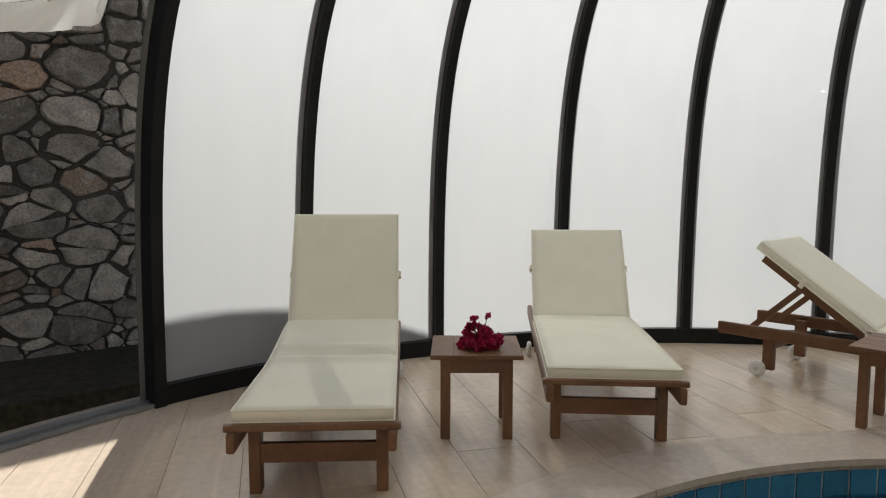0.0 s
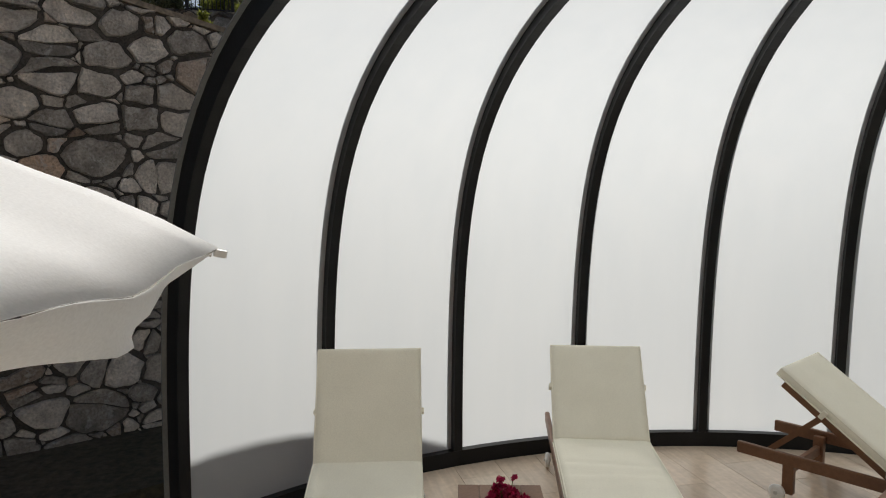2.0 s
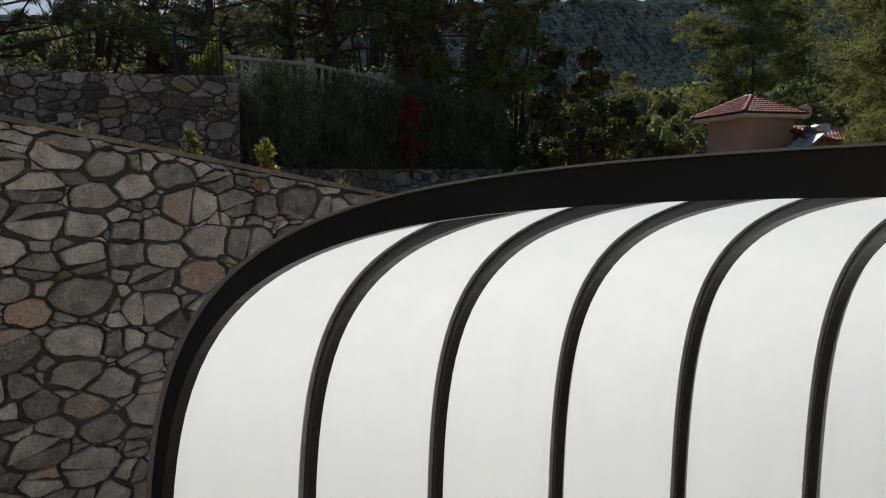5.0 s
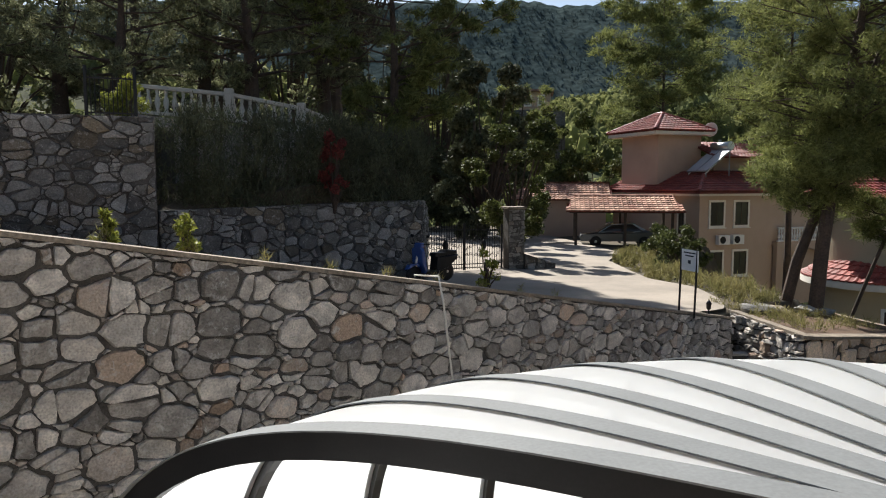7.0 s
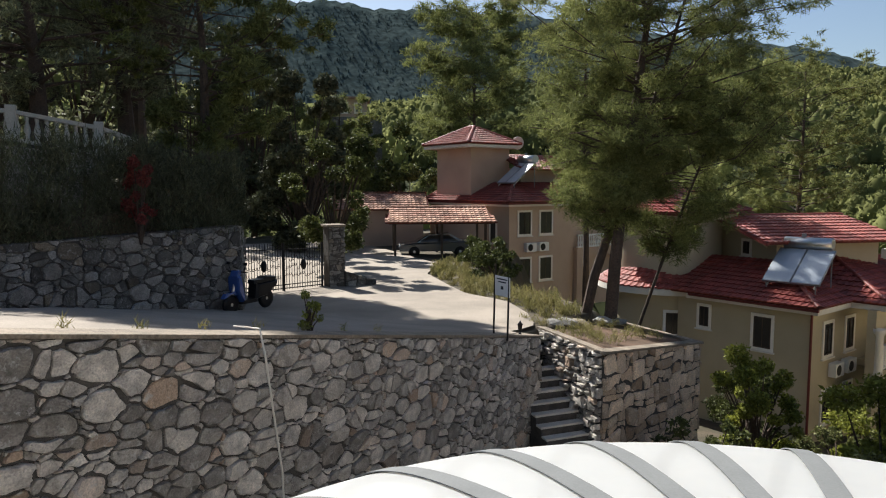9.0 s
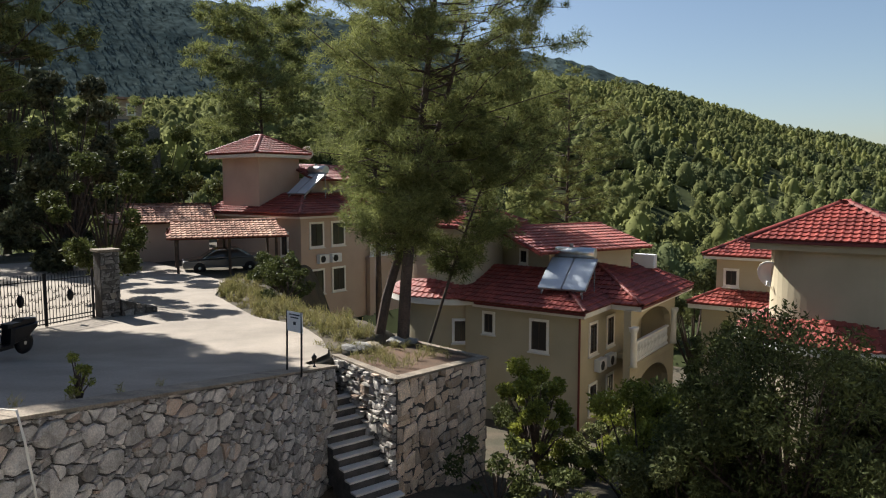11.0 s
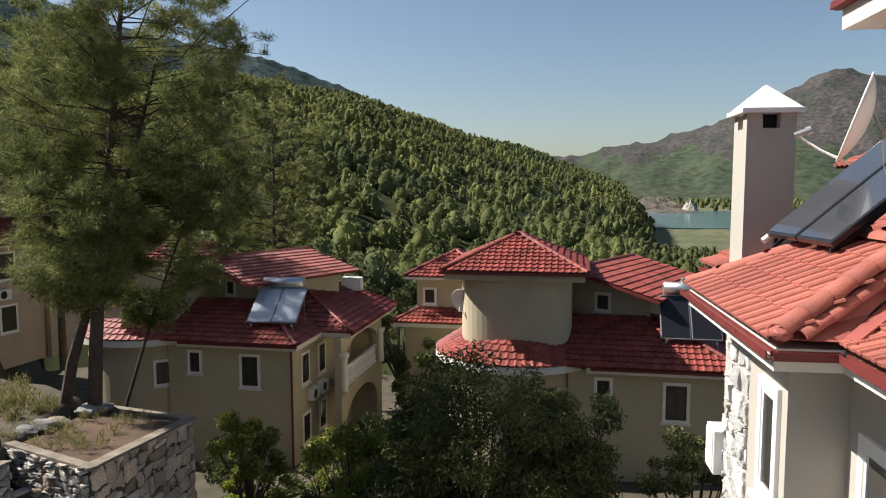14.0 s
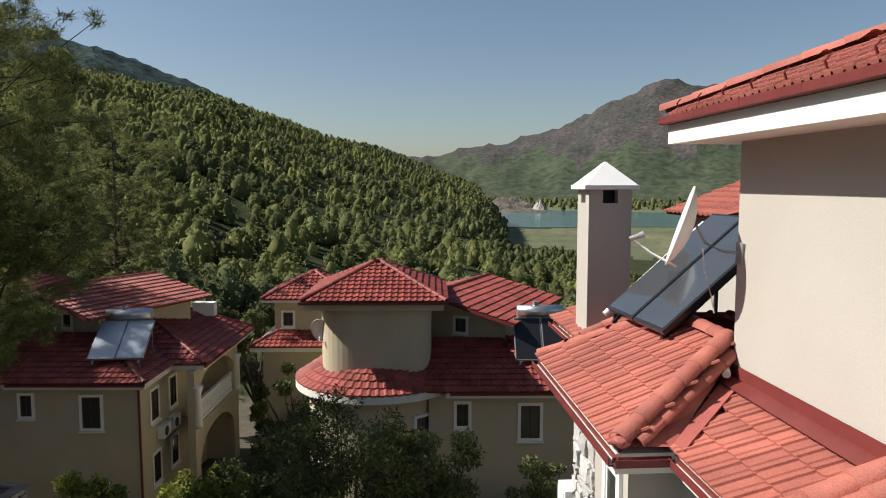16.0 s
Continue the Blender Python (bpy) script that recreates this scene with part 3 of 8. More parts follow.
def lay_stones(limit=300):
    for parent, mat, made in STONES:
        single = [m for m in made if m[2]][:limit]
        rest = [m for m in made if not m[2]] + [m for m in made if m[2]][limit:]
        for vs, fs, _ in single:
            c = sum(vs, Vector()) / len(vs)
            ob = pydata("stone", [v - c for v in vs], fs, mat, parent)
            ob.location = c
        if rest:
            verts, faces = [], []
            for vs, fs, _ in rest:
                k = len(verts)
                verts += vs
                faces += [tuple(i + k for i in f) for f in fs]
            pydata("stonework", verts, faces, mat, parent)["kind"] = "stuff"


def quad_wall(name, a, b, thick, normal, z0, z1, mat, parent):
    """The core of a straight wall whose face runs from a to b and which is thick away from the normal."""
    t = np.array(normal) * -thick
    ring = [tuple(a), tuple(b), tuple(b + t), tuple(a + t)]
    if sum(p[0] * q[1] - p[1] * q[0] for p, q in zip(ring, ring[1:] + ring[:1])) < 0:
        ring = ring[::-1]
    return prismed(name, ring, z0, z1, mat, parent)


def line_top(a, d, table):
    return lambda x, y: float(np.interp((x - a[0]) * d[0] + (y - a[1]) * d[1], [t[0] for t in table], [t[1] for t in table]))


def stone_wall(name, label, a, b, normal, tops, bottom, thick, size, mat, seed, cap=True, apart=None, depth=0.06, squash=0.72, cap_over=0.03, clad=0.0, rubble=True):
    """A straight wall clad with fieldstones on its face. tops: (metres along, height) at its two ends."""
    a, b = np.array(a, float), np.array(b, float)
    length = float(np.linalg.norm(b - a))
    d = (b - a) / length
    normal = np.array(normal, float)
    w = tagged(thing(name, None), label, "wall", kind="structure")
    top = line_top(a, d, [(0, tops[0]), (length, tops[1])])
    quad_wall("core", a, b, thick, normal, bottom, top, M_MORTAR, w)
    s0 = clad
    stone_face(w, a, d, normal, [(s0, bottom), (length, bottom), (length, tops[1]), (s0, tops[0] + (tops[1] - tops[0]) * s0 / length)], size, mat, seed, depth=depth, apart=apart, squash=squash, rubble=rubble, joint=0.010)
    if cap:
        e = np.array(normal) * cap_over
        quad_wall("coping", a + e - d * 0.03, b + e + d * 0.05, thick + 2 * cap_over, normal, lambda x, y: top(x, y) + 0.003, lambda x, y: top(x, y) + 0.05, M_CAP, w)
    return w


W1_L = float(np.linalg.norm(W1_B - W1_A))


def w1_top(s):
    return 3.51 - 0.2305 * (s * W1_D[0] + W1_A[0] + 3.15)


stone_wall("wall_retaining", "long dry grey fieldstone retaining wall beside the pool", W1_A, W1_B, W1_N, (w1_top(0), w1_top(W1_L)), -1.9, 0.45, 0.275, M_STONE, 3, apart=(12.6, 16.6), depth=0.06, squash=0.68, clad=8.0, cap_over=0.05)
# The walls above the drive take the stone with shade in its colour.
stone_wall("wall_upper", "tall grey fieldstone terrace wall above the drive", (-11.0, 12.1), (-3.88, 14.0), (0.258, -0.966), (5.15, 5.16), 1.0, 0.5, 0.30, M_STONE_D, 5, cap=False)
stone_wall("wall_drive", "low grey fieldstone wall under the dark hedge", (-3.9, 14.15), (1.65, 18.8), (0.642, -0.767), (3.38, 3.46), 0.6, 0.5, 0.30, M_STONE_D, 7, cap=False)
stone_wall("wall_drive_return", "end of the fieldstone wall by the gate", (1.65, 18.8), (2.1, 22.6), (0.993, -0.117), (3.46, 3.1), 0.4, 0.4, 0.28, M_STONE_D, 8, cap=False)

# added dark fill for the deep shade in the trench between the wall and the terrace
bank = [W1_A + W1_D * 6.0, W1_A + W1_D * 6.0 + W1_N * 1.6, W1_A + W1_D * 17.5 + W1_N * 1.0, W1_A + W1_D * 17.5]
tagged(prismed("soil_bank", [tuple(p) for p in bank], -1.6, lambda x, y: -0.30 + 0.03 * math.sin(3 * x), M_SOIL), "added soil fill standing in for the shaded trench below the retaining wall", "ground", kind="structure")

# the drive
xs = np.arange(-14, 16.01, 0.5)
bm = bmesh.new()


def drive_edge(y):
    return float(np.interp(y, (13.9, 14.6, 15.6, 17.5, 20, 22.5, 28.5, 33, 40, 48), (7.2, 7.35, 8.6, 9.4, 10.0, 9.6, 10.4, 12.5, 12.8, 12.5)))


def build_drive():
    verts, faces = [], []
    rows = np.arange(-3, 50.01, 0.5)
    k = 22
    for y in rows:
        x_wall = W1_A[0] + (y - W1_A[1]) * W1_D[0] / W1_D[1] - 0.25
        right = min(x_wall, drive_edge(y)) if y < 14 else drive_edge(y)
        left = right - 9.5
        for i in range(k):
            x = left + (right - left) * i / (k - 1)
            verts.append((x, y, float(road_z(x, y)) + 0.06 + 0.012 * math.sin(x * 1.3 + y * 0.7)))
    for j in range(len(rows) - 1):
        for i in range(k - 1):
            q = j * k + i
            faces.append((q, q + 1, q + k + 1, q + k))
    ob = pydata("drive", verts, faces, M_ROAD, smooth=True)
    tagged(ob, "pale weathered concrete driveway sloping down to a gate", "driveway", kind="structure")


build_drive()


# the stone bastion with its planting bed, and the steps beside it
def build_bastion():
    b = tagged(thing("planter_bastion"), "square fieldstone bastion holding a bed of dry weeds", "planter")
    pts = [np.array(p) for p in ((8.60, 12.62), (12.75, 14.3), (12.2, 17.4), (8.62, 15.4))]
    z1 = [0.92, 0.40, 0.55, 0.98]

    def top(x, y):
        return 0.95 - 0.115 * (x - 8.3)
    prismed("core", [tuple(p) for p in pts], -4.2, lambda x, y: top(x, y) - 0.16, M_MORTAR, b)
    for k, (i, j, mat, dep) in enumerate(((0, 1, M_STONE_B, 0.05), (3, 0, M_STONE, 0.11))):
        p, q = pts[i], pts[j]
        length = float(np.linalg.norm(q - p))
        d = (q - p) / length
        nn = np.array((d[1], -d[0]))
        stone_face(b, p, d, nn, [(0, -3.6), (length, -3.6), (length, top(*q) - 0.02), (0, top(*p) - 0.02)], 0.36 if k == 0 else 0.24, mat, 20 + k, depth=dep, apart=(0, 9), joint=0.02 if k == 0 else 0.03)
    for i, j in ((0, 1), (3, 0), (1, 2)):
        p, q = pts[i], pts[j]
        d = (q - p) / np.linalg.norm(q - p)
        nn = np.array((d[1], -d[0]))
        quad_wall("coping", p + nn * 0.07 - d * 0.06, q + nn * 0.07 + d * 0.06, 0.27, nn, lambda x, y: top(x, y) - 0.05 + 0.012 * math.sin(5 * x + 3 * y), lambda x, y: top(x, y) + 0.0 + 0.004 * i, M_CAP, b)
    bm = bmesh.new()
    prism(bm, [tuple(p + (np.array((10.4, 14.8)) - p) * 0.06) for p in pts], -1, lambda x, y: top(x, y) - 0.05 + 0.05 * math.sin(3 * x) * math.sin(2.3 * y))
    part("soil", bm, M_EARTH, b, "bare reddish earth")
    rr = random.Random(6)
    for k in range(10):
        # loose field stones along the back of the bed
        bm = bmesh.new()
        bmesh.ops.create_icosphere(bm, subdivisions=2, radius=rr.uniform(0.14, 0.34))
        for v in bm.verts:
            v.co *= 1 + 0.35 * noise.noise(v.co * 5 + Vector((k, 0, 0)))
            v.co.z *= 0.3
        x = rr.uniform(9.2, 12.0)
        y = 15.75 + 0.5 * (x - 9.2) + rr.uniform(-0.35, 0.25)
        bmesh.ops.transform(bm, matrix=pose(x, y, top(x, y) + 0.03, rr.uniform(-12, 12), rr.uniform(-12, 12), rr.uniform(0, 180)), verts=bm.verts)
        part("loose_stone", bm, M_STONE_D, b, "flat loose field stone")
    return top


bastion_top = build_bastion()


def build_steps():
    st = tagged(thing("garden_steps"), "fieldstone garden steps with cement treads", "steps", kind="structure")
    n, y0, z0 = 11, 14.6, 0.10
    rise, run = 0.19, 0.245
    for k in range(n):
        z, y = z0 - rise * k, y0 - run * k
        boxed("step", (1.10, run + 0.02, rise + 0.7), pose(8.02, y, z - (rise + 0.7) / 2 - 0.03), M_MORTAR, st)
        boxed("tread", (1.12, run * 0.95, 0.05), pose(8.02, y - 0.02, z - 0.012), M_TREAD, st, bevel=0.008)
    prismed("landing", [(7.2, 10.2), (9.0, 10.2), (9.0, 11.85), (7.2, 11.85)], -2.3, -1.66, M_CAP, st)


build_steps()

# ---- the pool, its terrace and the dome over it ----
DOME = Vector((1.646, 0.929, 0))
DOME_R, DOME_H = 4.143, 3.135
DOME_A0, DOME_STEP, DOME_N = 139.8, 12.86, 14
POOL, POOL_R = Vector((1.95, 0.60, 0)), 2.30


def dome_profile(t):
    """Radius and height of the dome's curve at t from 0 (floor) to 1 (crown)."""
    th = t * math.pi / 2
    c, s = math.cos(th), math.sin(th)
    return DOME_R * max(c, 1e-6) ** 0.6487 * (1 - 0.047 * math.sin(2 * th)), DOME_H * s ** 0.3844


def dome_steps(n=44):
    """Steps of t that are even along the curve."""
    ts = np.linspace(0, 1, 4001)
    p = np.array([dome_profile(t) for t in ts])
    length = np.concatenate([[0], np.cumsum(np.hypot(*np.diff(p, axis=0).T))])
    out = np.interp(np.linspace(0, length[-1] * 0.985, n), length, ts)
    return [dome_profile(t) for t in out]


def panel_material():
    m = bpy.data.materials.new("translucent_polycarbonate")
    m.use_nodes = True
    n, ln = m.node_tree.nodes, m.node_tree.links.new
    b = n["Principled BSDF"]
    geo, tex, mp = n.new("ShaderNodeNewGeometry"), n.new("ShaderNodeTexNoise"), n.new("ShaderNodeMapping")
    mp.inputs["Scale"].default_value = (6, 6, 0.6)
    ln(geo.outputs["Position"], mp.inputs[0])
    ln(mp.outputs[0], tex.inputs["Vector"])
    tex.inputs["Scale"].default_value, tex.inputs["Detail"].default_value = 1.0, 4
    mixc = n.new("ShaderNodeMix")
    mixc.data_type = "RGBA"
    mixc.inputs["A"].default_value, mixc.inputs["B"].default_value = (0.80, 0.82, 0.825, 1), (0.70, 0.735, 0.755, 1)
    ln(tex.outputs["Fac"], mixc.inputs["Factor"])
    b.inputs["Base Color"].default_value = (0.70, 0.715, 0.72, 1)
    b.inputs["Roughness"].default_value = 0.45
    tr, ms = n.new("ShaderNodeBsdfTranslucent"), n.new("ShaderNodeMixShader")
    ln(mixc.outputs["Result"], tr.inputs["Color"])
    ms.inputs[0].default_value = 0.60
    ln(b.outputs[0], ms.inputs[1])
    ln(tr.outputs[0], ms.inputs[2])
    # a little of the sun passes straight through the milky sheet
    clear, ms2 = n.new("ShaderNodeBsdfTransparent"), n.new("ShaderNodeMixShader")
    ms2.inputs[0].default_value = 0.07
    ln(ms.outputs[0], ms2.inputs[1])
    ln(clear.outputs[0], ms2.inputs[2])
    ln(ms2.outputs[0], n["Material Output"].inputs["Surface"])
    return m


M_POLY = panel_material()


M_COVER = material("grey_cover_strip", (0.17, 0.178, 0.178), 0.7, (0.14, 0.147, 0.147), 4, 0.6, 80, 0.12, 0.03, spec=0.15)


def build_dome():
    d = tagged(thing("pool_enclosure", Matrix.Translation(DOME)), "half-open domed pool enclosure of black ribs and milky panels", "pool enclosure")
    prof = dome_steps()

    def at(deg, r, z, side=0.0):
        a = radians(deg)
        return Vector((r * math.cos(a) - side * math.sin(a), r * math.sin(a) + side * math.cos(a), z))
    normals = []
    for i, (r, z) in enumerate(prof):
        r0, z0 = prof[max(i - 1, 0)]
        r1, z1 = prof[min(i + 1, len(prof) - 1)]
        t = Vector((r1 - r0, z1 - z0)).normalized()
        normals.append((t.y, -t.x))

    def rib(name, deg, half, inner, outer, mat, parent, label=""):
        verts, faces = [], []
        for (r, z), (nr, nz) in zip(prof, normals):
            for off, side in ((-inner, -half), (-inner, half), (outer, half), (outer, -half)):
                verts.append(at(deg, r + nr * off, max(z + nz * off, 0.0), side))
        for i in range(len(prof) - 1):
            for k in range(4):
                faces.append((4 * i + k, 4 * i + (k + 1) % 4, 4 * i + 4 + (k + 1) % 4, 4 * i + 4 + k))
        faces += [(3, 2, 1, 0), tuple(4 * (len(prof) - 1) + k for k in range(4))]
        return pydata(name, verts, faces, mat, parent, label)
    for k in range(DOME_N + 1):
        deg = DOME_A0 - DOME_STEP * k
        end = k in (0, DOME_N)
        ob = rib("arch_rib" if end else "rib", deg, 0.032 if end else 0.030, 0.075 if end else 0.052, 0.030 if end else 0.006, M_BLACK, d, "wide black edge arch" if end else "")
        rib("cap_strip", deg, 0.058, -(0.032 if end else 0.008), 0.038 if end else 0.014, M_COVER, ob, "grey aluminium cover strip")
    for k in range(DOME_N):
        a0, a1 = DOME_A0 - DOME_STEP * k, DOME_A0 - DOME_STEP * (k + 1)
        verts, faces, m = [], [], 5
        for r, z in prof:
            for j in range(m):
                verts.append(at(a0 + (a1 - a0) * j / (m - 1), r, z))
        for i in range(len(prof) - 1):
            for j in range(m - 1):
                q = i * m + j
                faces.append((q + 1, q, q + m, q + m + 1))
        pydata("panel", verts, faces, M_POLY, d, smooth=True)
    # base rail and crown hub
    for k in range(DOME_N):
        a0, a1 = DOME_A0 - DOME_STEP * k, DOME_A0 - DOME_STEP * (k + 1)
        bm = bmesh.new()
        ring = [at(a0 + (a1 - a0) * j / 4, DOME_R + 0.035, 0) for j in range(5)] + [at(a1 + (a0 - a1) * j / 4, DOME_R - 0.055, 0) for j in range(5)]
        prism(bm, [(v.x, v.y) for v in ring][::-1], 0.0, 0.105)
        part("base_rail", bm, M_BLACK, d)
    lathe("crown_hub", [(0.30, 3.05), (0.34, 3.09), (0.34, 3.15), (0.20, 3.19), (0.02, 3.20)], M_ALU, d, seg=28)
    # floor track round the open side
    tr = tagged(thing("floor_track", Matrix.Translation(DOME)), "curved grey aluminium sliding track set on the terrace", "floor track", kind="structure")
    for off, h in ((0.0, 0.022), (0.055, 0.030), (0.11, 0.022)):
        verts, faces = [], []
        n = 60
        for j in range(n + 1):
            a = DOME_A0 + 0.4 + 118 * j / n
            for r, z in ((DOME_R - 0.06 + off, 0.004), (DOME_R - 0.06 + off, h), (DOME_R - 0.025 + off, h), (DOME_R - 0.025 + off, 0.004)):
                verts.append(at(a, r, z))
        for j in range(n):
            for k in range(3):
                faces.append((4 * j + k, 4 * j + k + 1, 4 * j + 5 + k, 4 * j + 4 + k))
        faces += [(0, 1, 2, 3), (4 * n + 3, 4 * n + 2, 4 * n + 1, 4 * n)]
        pydata("rail", verts, faces, M_ALU, tr)


build_dome()


def build_terrace():
    t = tagged(thing("terrace_floor"), "beige wood-look tiled pool terrace", "floor", kind="structure")
    # slab with the pool's hole
    n = 96
    verts, faces = [], []
    for j in range(n):
        a = 2 * math.pi * j / n
        ca, sa = math.cos(a), math.sin(a)
        p = POOL + Vector((POOL_R * ca, POOL_R * sa, 0))
        dirv = Vector((ca, sa, 0))
        # out to the rim: round where the dome stands, wider towards the house
        q = DOME + dirv * (4.36 if sa > -0.15 else 4.36 + 2.0 * smooth01(np.array((-0.15 - sa) * 1.6)).item())
        for z in (-0.005, -0.30):
            verts += [(p.x, p.y, z), (q.x, q.y, z)]
    for j in range(n):
        a, b = 4 * j, 4 * ((j + 1) % n)
        faces += [(a, a + 1, b + 1, b), (a + 1, a + 3, b + 3, b + 1), (a, b, b + 2, a + 2), (a + 2, b + 2, b + 3, a + 3)]
    pydata("slab", verts, faces, M_GROUT, t)
    skirt = bmesh.new()
    bmesh.ops.create_cone(skirt, cap_ends=False, segments=72, radius1=4.30, radius2=4.30, depth=1.9, matrix=pose(DOME.x, DOME.y, -1.25))
    part("retaining_edge", skirt, M_MORTAR, t, "dark rendered edge under the terrace")
    # coping ring in curved stones
    for j in range(9):
        a0, a1 = radians(40 * j + 0.04), radians(40 * j + 39.96)
        ring = [(POOL.x + 2.60 * math.cos(a0 + (a1 - a0) * k / 16), POOL.y + 2.60 * math.sin(a0 + (a1 - a0) * k / 16)) for k in range(17)]
        ring += [(POOL.x + 2.275 * math.cos(a1 + (a0 - a1) * k / 16), POOL.y + 2.275 * math.sin(a1 + (a0 - a1) * k / 16)) for k in range(17)]
        prismed("coping_stone", ring, -0.026, 0.002, M_COPING, t)


build_terrace()


def build_pool():
    p = tagged(thing("swimming_pool", Matrix.Translation(POOL)), "round pool lined with blue tiles, filled with water", "swimming pool")
    n = 60
    verts, faces = [], []
    for j in range(n):
        a = 2 * math.pi * j / n
        for r, z in ((POOL_R, -0.05), (POOL_R, -1.5)):
            verts.append((r * math.cos(a), r * math.sin(a), z))
    for j in range(n):
        b = 2 * ((j + 1) % n)
        faces.append((2 * j, b, b + 1, 2 * j + 1))
    faces.append(tuple(2 * j + 1 for j in range(n)))
    pydata("basin", verts, faces, M_POOLGROUT, p)
    # wall tiles, curved singly
    w = 0.125
    m = int(2 * math.pi * POOL_R / w)
    me = None
    for row in range(3):
        for j in range(m):
            a = 2 * math.pi * j / m
            if not (0.1 < a < 3.0):
                continue
            z = -0.048 - 0.2 * row - 0.1
            if me is None:
                b2 = bmesh.new()
                box(b2, (0.012, 2 * math.pi * POOL_R / m - 0.012, 0.19))
                me = bpy.data.meshes.new("tile")
                b2.to_mesh(me)
                b2.free()
            ob = mesh_part("tile", me, M_POOLTILE, p)
            ob.matrix_local = pose((POOL_R - 0.004) * math.cos(a), (POOL_R - 0.004) * math.sin(a), z, 0, 0, math.degrees(a))
    bm = bmesh.new()
    bmesh.ops.create_circle(bm, cap_ends=True, segments=72, radius=POOL_R - 0.003, matrix=pose(0, 0, -0.16))
    part("water_surface", bm, M_WATER, p)


def water_material():
    m = bpy.data.materials.new("pool_water")
    m.use_nodes = True
    n, ln = m.node_tree.nodes, m.node_tree.links.new
    b = n["Principled BSDF"]
    b.inputs["Base Color"].default_value = (0.55, 0.82, 0.90, 1)
    b.inputs["Roughness"].default_value, b.inputs["IOR"].default_value, b.inputs["Transmission Weight"].default_value = 0.02, 1.33, 1.0
    tex, bp = n.new("ShaderNodeTexNoise"), n.new("ShaderNodeBump")
    tex.inputs["Scale"].default_value = 5
    bp.inputs["Strength"].default_value, bp.inputs["Distance"].default_value = 0.08, 0.03
    ln(tex.outputs["Fac"], bp.inputs["Height"])
    ln(bp.outputs[0], b.inputs["Normal"])
    return m


M_WATER = water_material()
build_pool()

# ---- houses ----
def tile_mesh(w, length, flat=False):
    """One interlocking clay tile, lifted at its lower end: a flat pan and a rolled side, or two shallow pans between low ribs."""
    xs = (0.0, 0.50, 0.60, 0.78, 0.96, 1.02) if not flat else (0.0, 0.05, 0.40, 0.45, 0.53, 0.58, 0.86, 0.91, 0.97, 1.01)
    hs = (0.0, 0.0, 0.020, 0.034, 0.018, 0.002) if not flat else (0.003, 0.0, 0.001, 0.013, 0.013, 0.0, 0.001, 0.024, 0.022, 0.002)
    low, high = (0.068, 0.012) if not flat else (0.034, 0.010)
    verts = [((x - 0.5) * w, -0.02, h + low) for x, h in zip(xs, hs)]
    verts += [((x - 0.5) * w, length + 0.03, h + high) for x, h in zip(xs, hs)]
    verts += [((x - 0.5) * w, -0.02, h + 0.004) for x, h in zip(xs, hs)]
    n = len(xs)
    faces = [(i, i + 1, n + i + 1, n + i) for i in range(n - 1)] + [(2 * n + i, 2 * n + i + 1, i + 1, i) for i in range(n - 1)]
    return verts, faces


def inside(poly, x, y):
    hit = False
    for (ax, ay), (bx, by) in zip(poly, poly[1:] + poly[:1]):
        if (ay > y) != (by > y) and x < (bx - ax) * (y - ay) / (by - ay) + ax:
            hit = not hit
    return hit


ROOF_PIECES = []      # single tiles, laid last of all


def roof_slope(parent, pts, mat=None, w=0.26, length=0.33, single=False):
    """A tiled roof slope. pts in the parent's space; the first two are the eave, from left to right as seen from outside."""
    mat = mat or M_ROOF
    p = [Vector(q) for q in pts]
    ex = (p[1] - p[0]).normalized()
    nz = ex.cross(p[-1] - p[0]).normalized()
    if nz.z < 0:
        ex, nz = ex, -nz
    ey = nz.cross(ex)
    flat = [((q - p[0]).dot(ex), (q - p[0]).dot(ey)) for q in p]
    bm = bmesh.new()
    hi = [bm.verts.new(q) for q in p]
    lo = [bm.verts.new(q - nz * 0.07) for q in p]
    bm.faces.new(hi)
    bm.faces.new(lo[::-1])
    for i in range(len(p)):
        bm.faces.new((lo[i], lo[(i + 1) % len(p)], hi[(i + 1) % len(p)], hi[i]))
    bmesh.ops.recalc_face_normals(bm, faces=bm.faces)
    slab = part("roof_slab", bm, M_UNDER, parent)
    tv, tf = tile_mesh(w, length)
    top = max(y for _, y in flat)
    x0, x1 = min(x for x, _ in flat), max(x for x, _ in flat)
    verts, faces = [], []
    frame_m = Matrix((ex, ey, nz)).transposed().to_4x4()
    j = 0
    while j * length < top - 0.05:
        y = j * length
        x = x0 + w / 2
        while x < x1 + w * 0.4:
            if inside(flat, x, min(y + length * 0.5, top - 0.02)):
                o = p[0] + ex * x + ey * (y - 0.03) + nz * 0.004
                if single:
                    ROOF_PIECES.append((parent, Matrix.Translation(o) @ frame_m, mat, w, length))
                else:
                    k = len(verts)
                    verts += [o + ex * a + ey * b + nz * c for a, b, c in tv]
                    faces += [tuple(i + k for i in f) for f in tf]
            x += w
        j += 1
    if verts:
        pydata("roof_tiles", verts, faces, mat, parent)["kind"] = "stuff"
    return slab


def lay_tiles():
    shared = {}
    for parent, m, mat, w, length in ROOF_PIECES:
        key = (mat.name, w, length)
        if key not in shared:
            me = bpy.data.meshes.new("roof_tile")
            v, f = tile_mesh(w, length, True)
            me.from_pydata(v, [], f)
            me.materials.append(mat)
            shared[key] = me
        ob = new("roof_tile", shared[key])
        ob.parent = parent
        ob.matrix_local = m


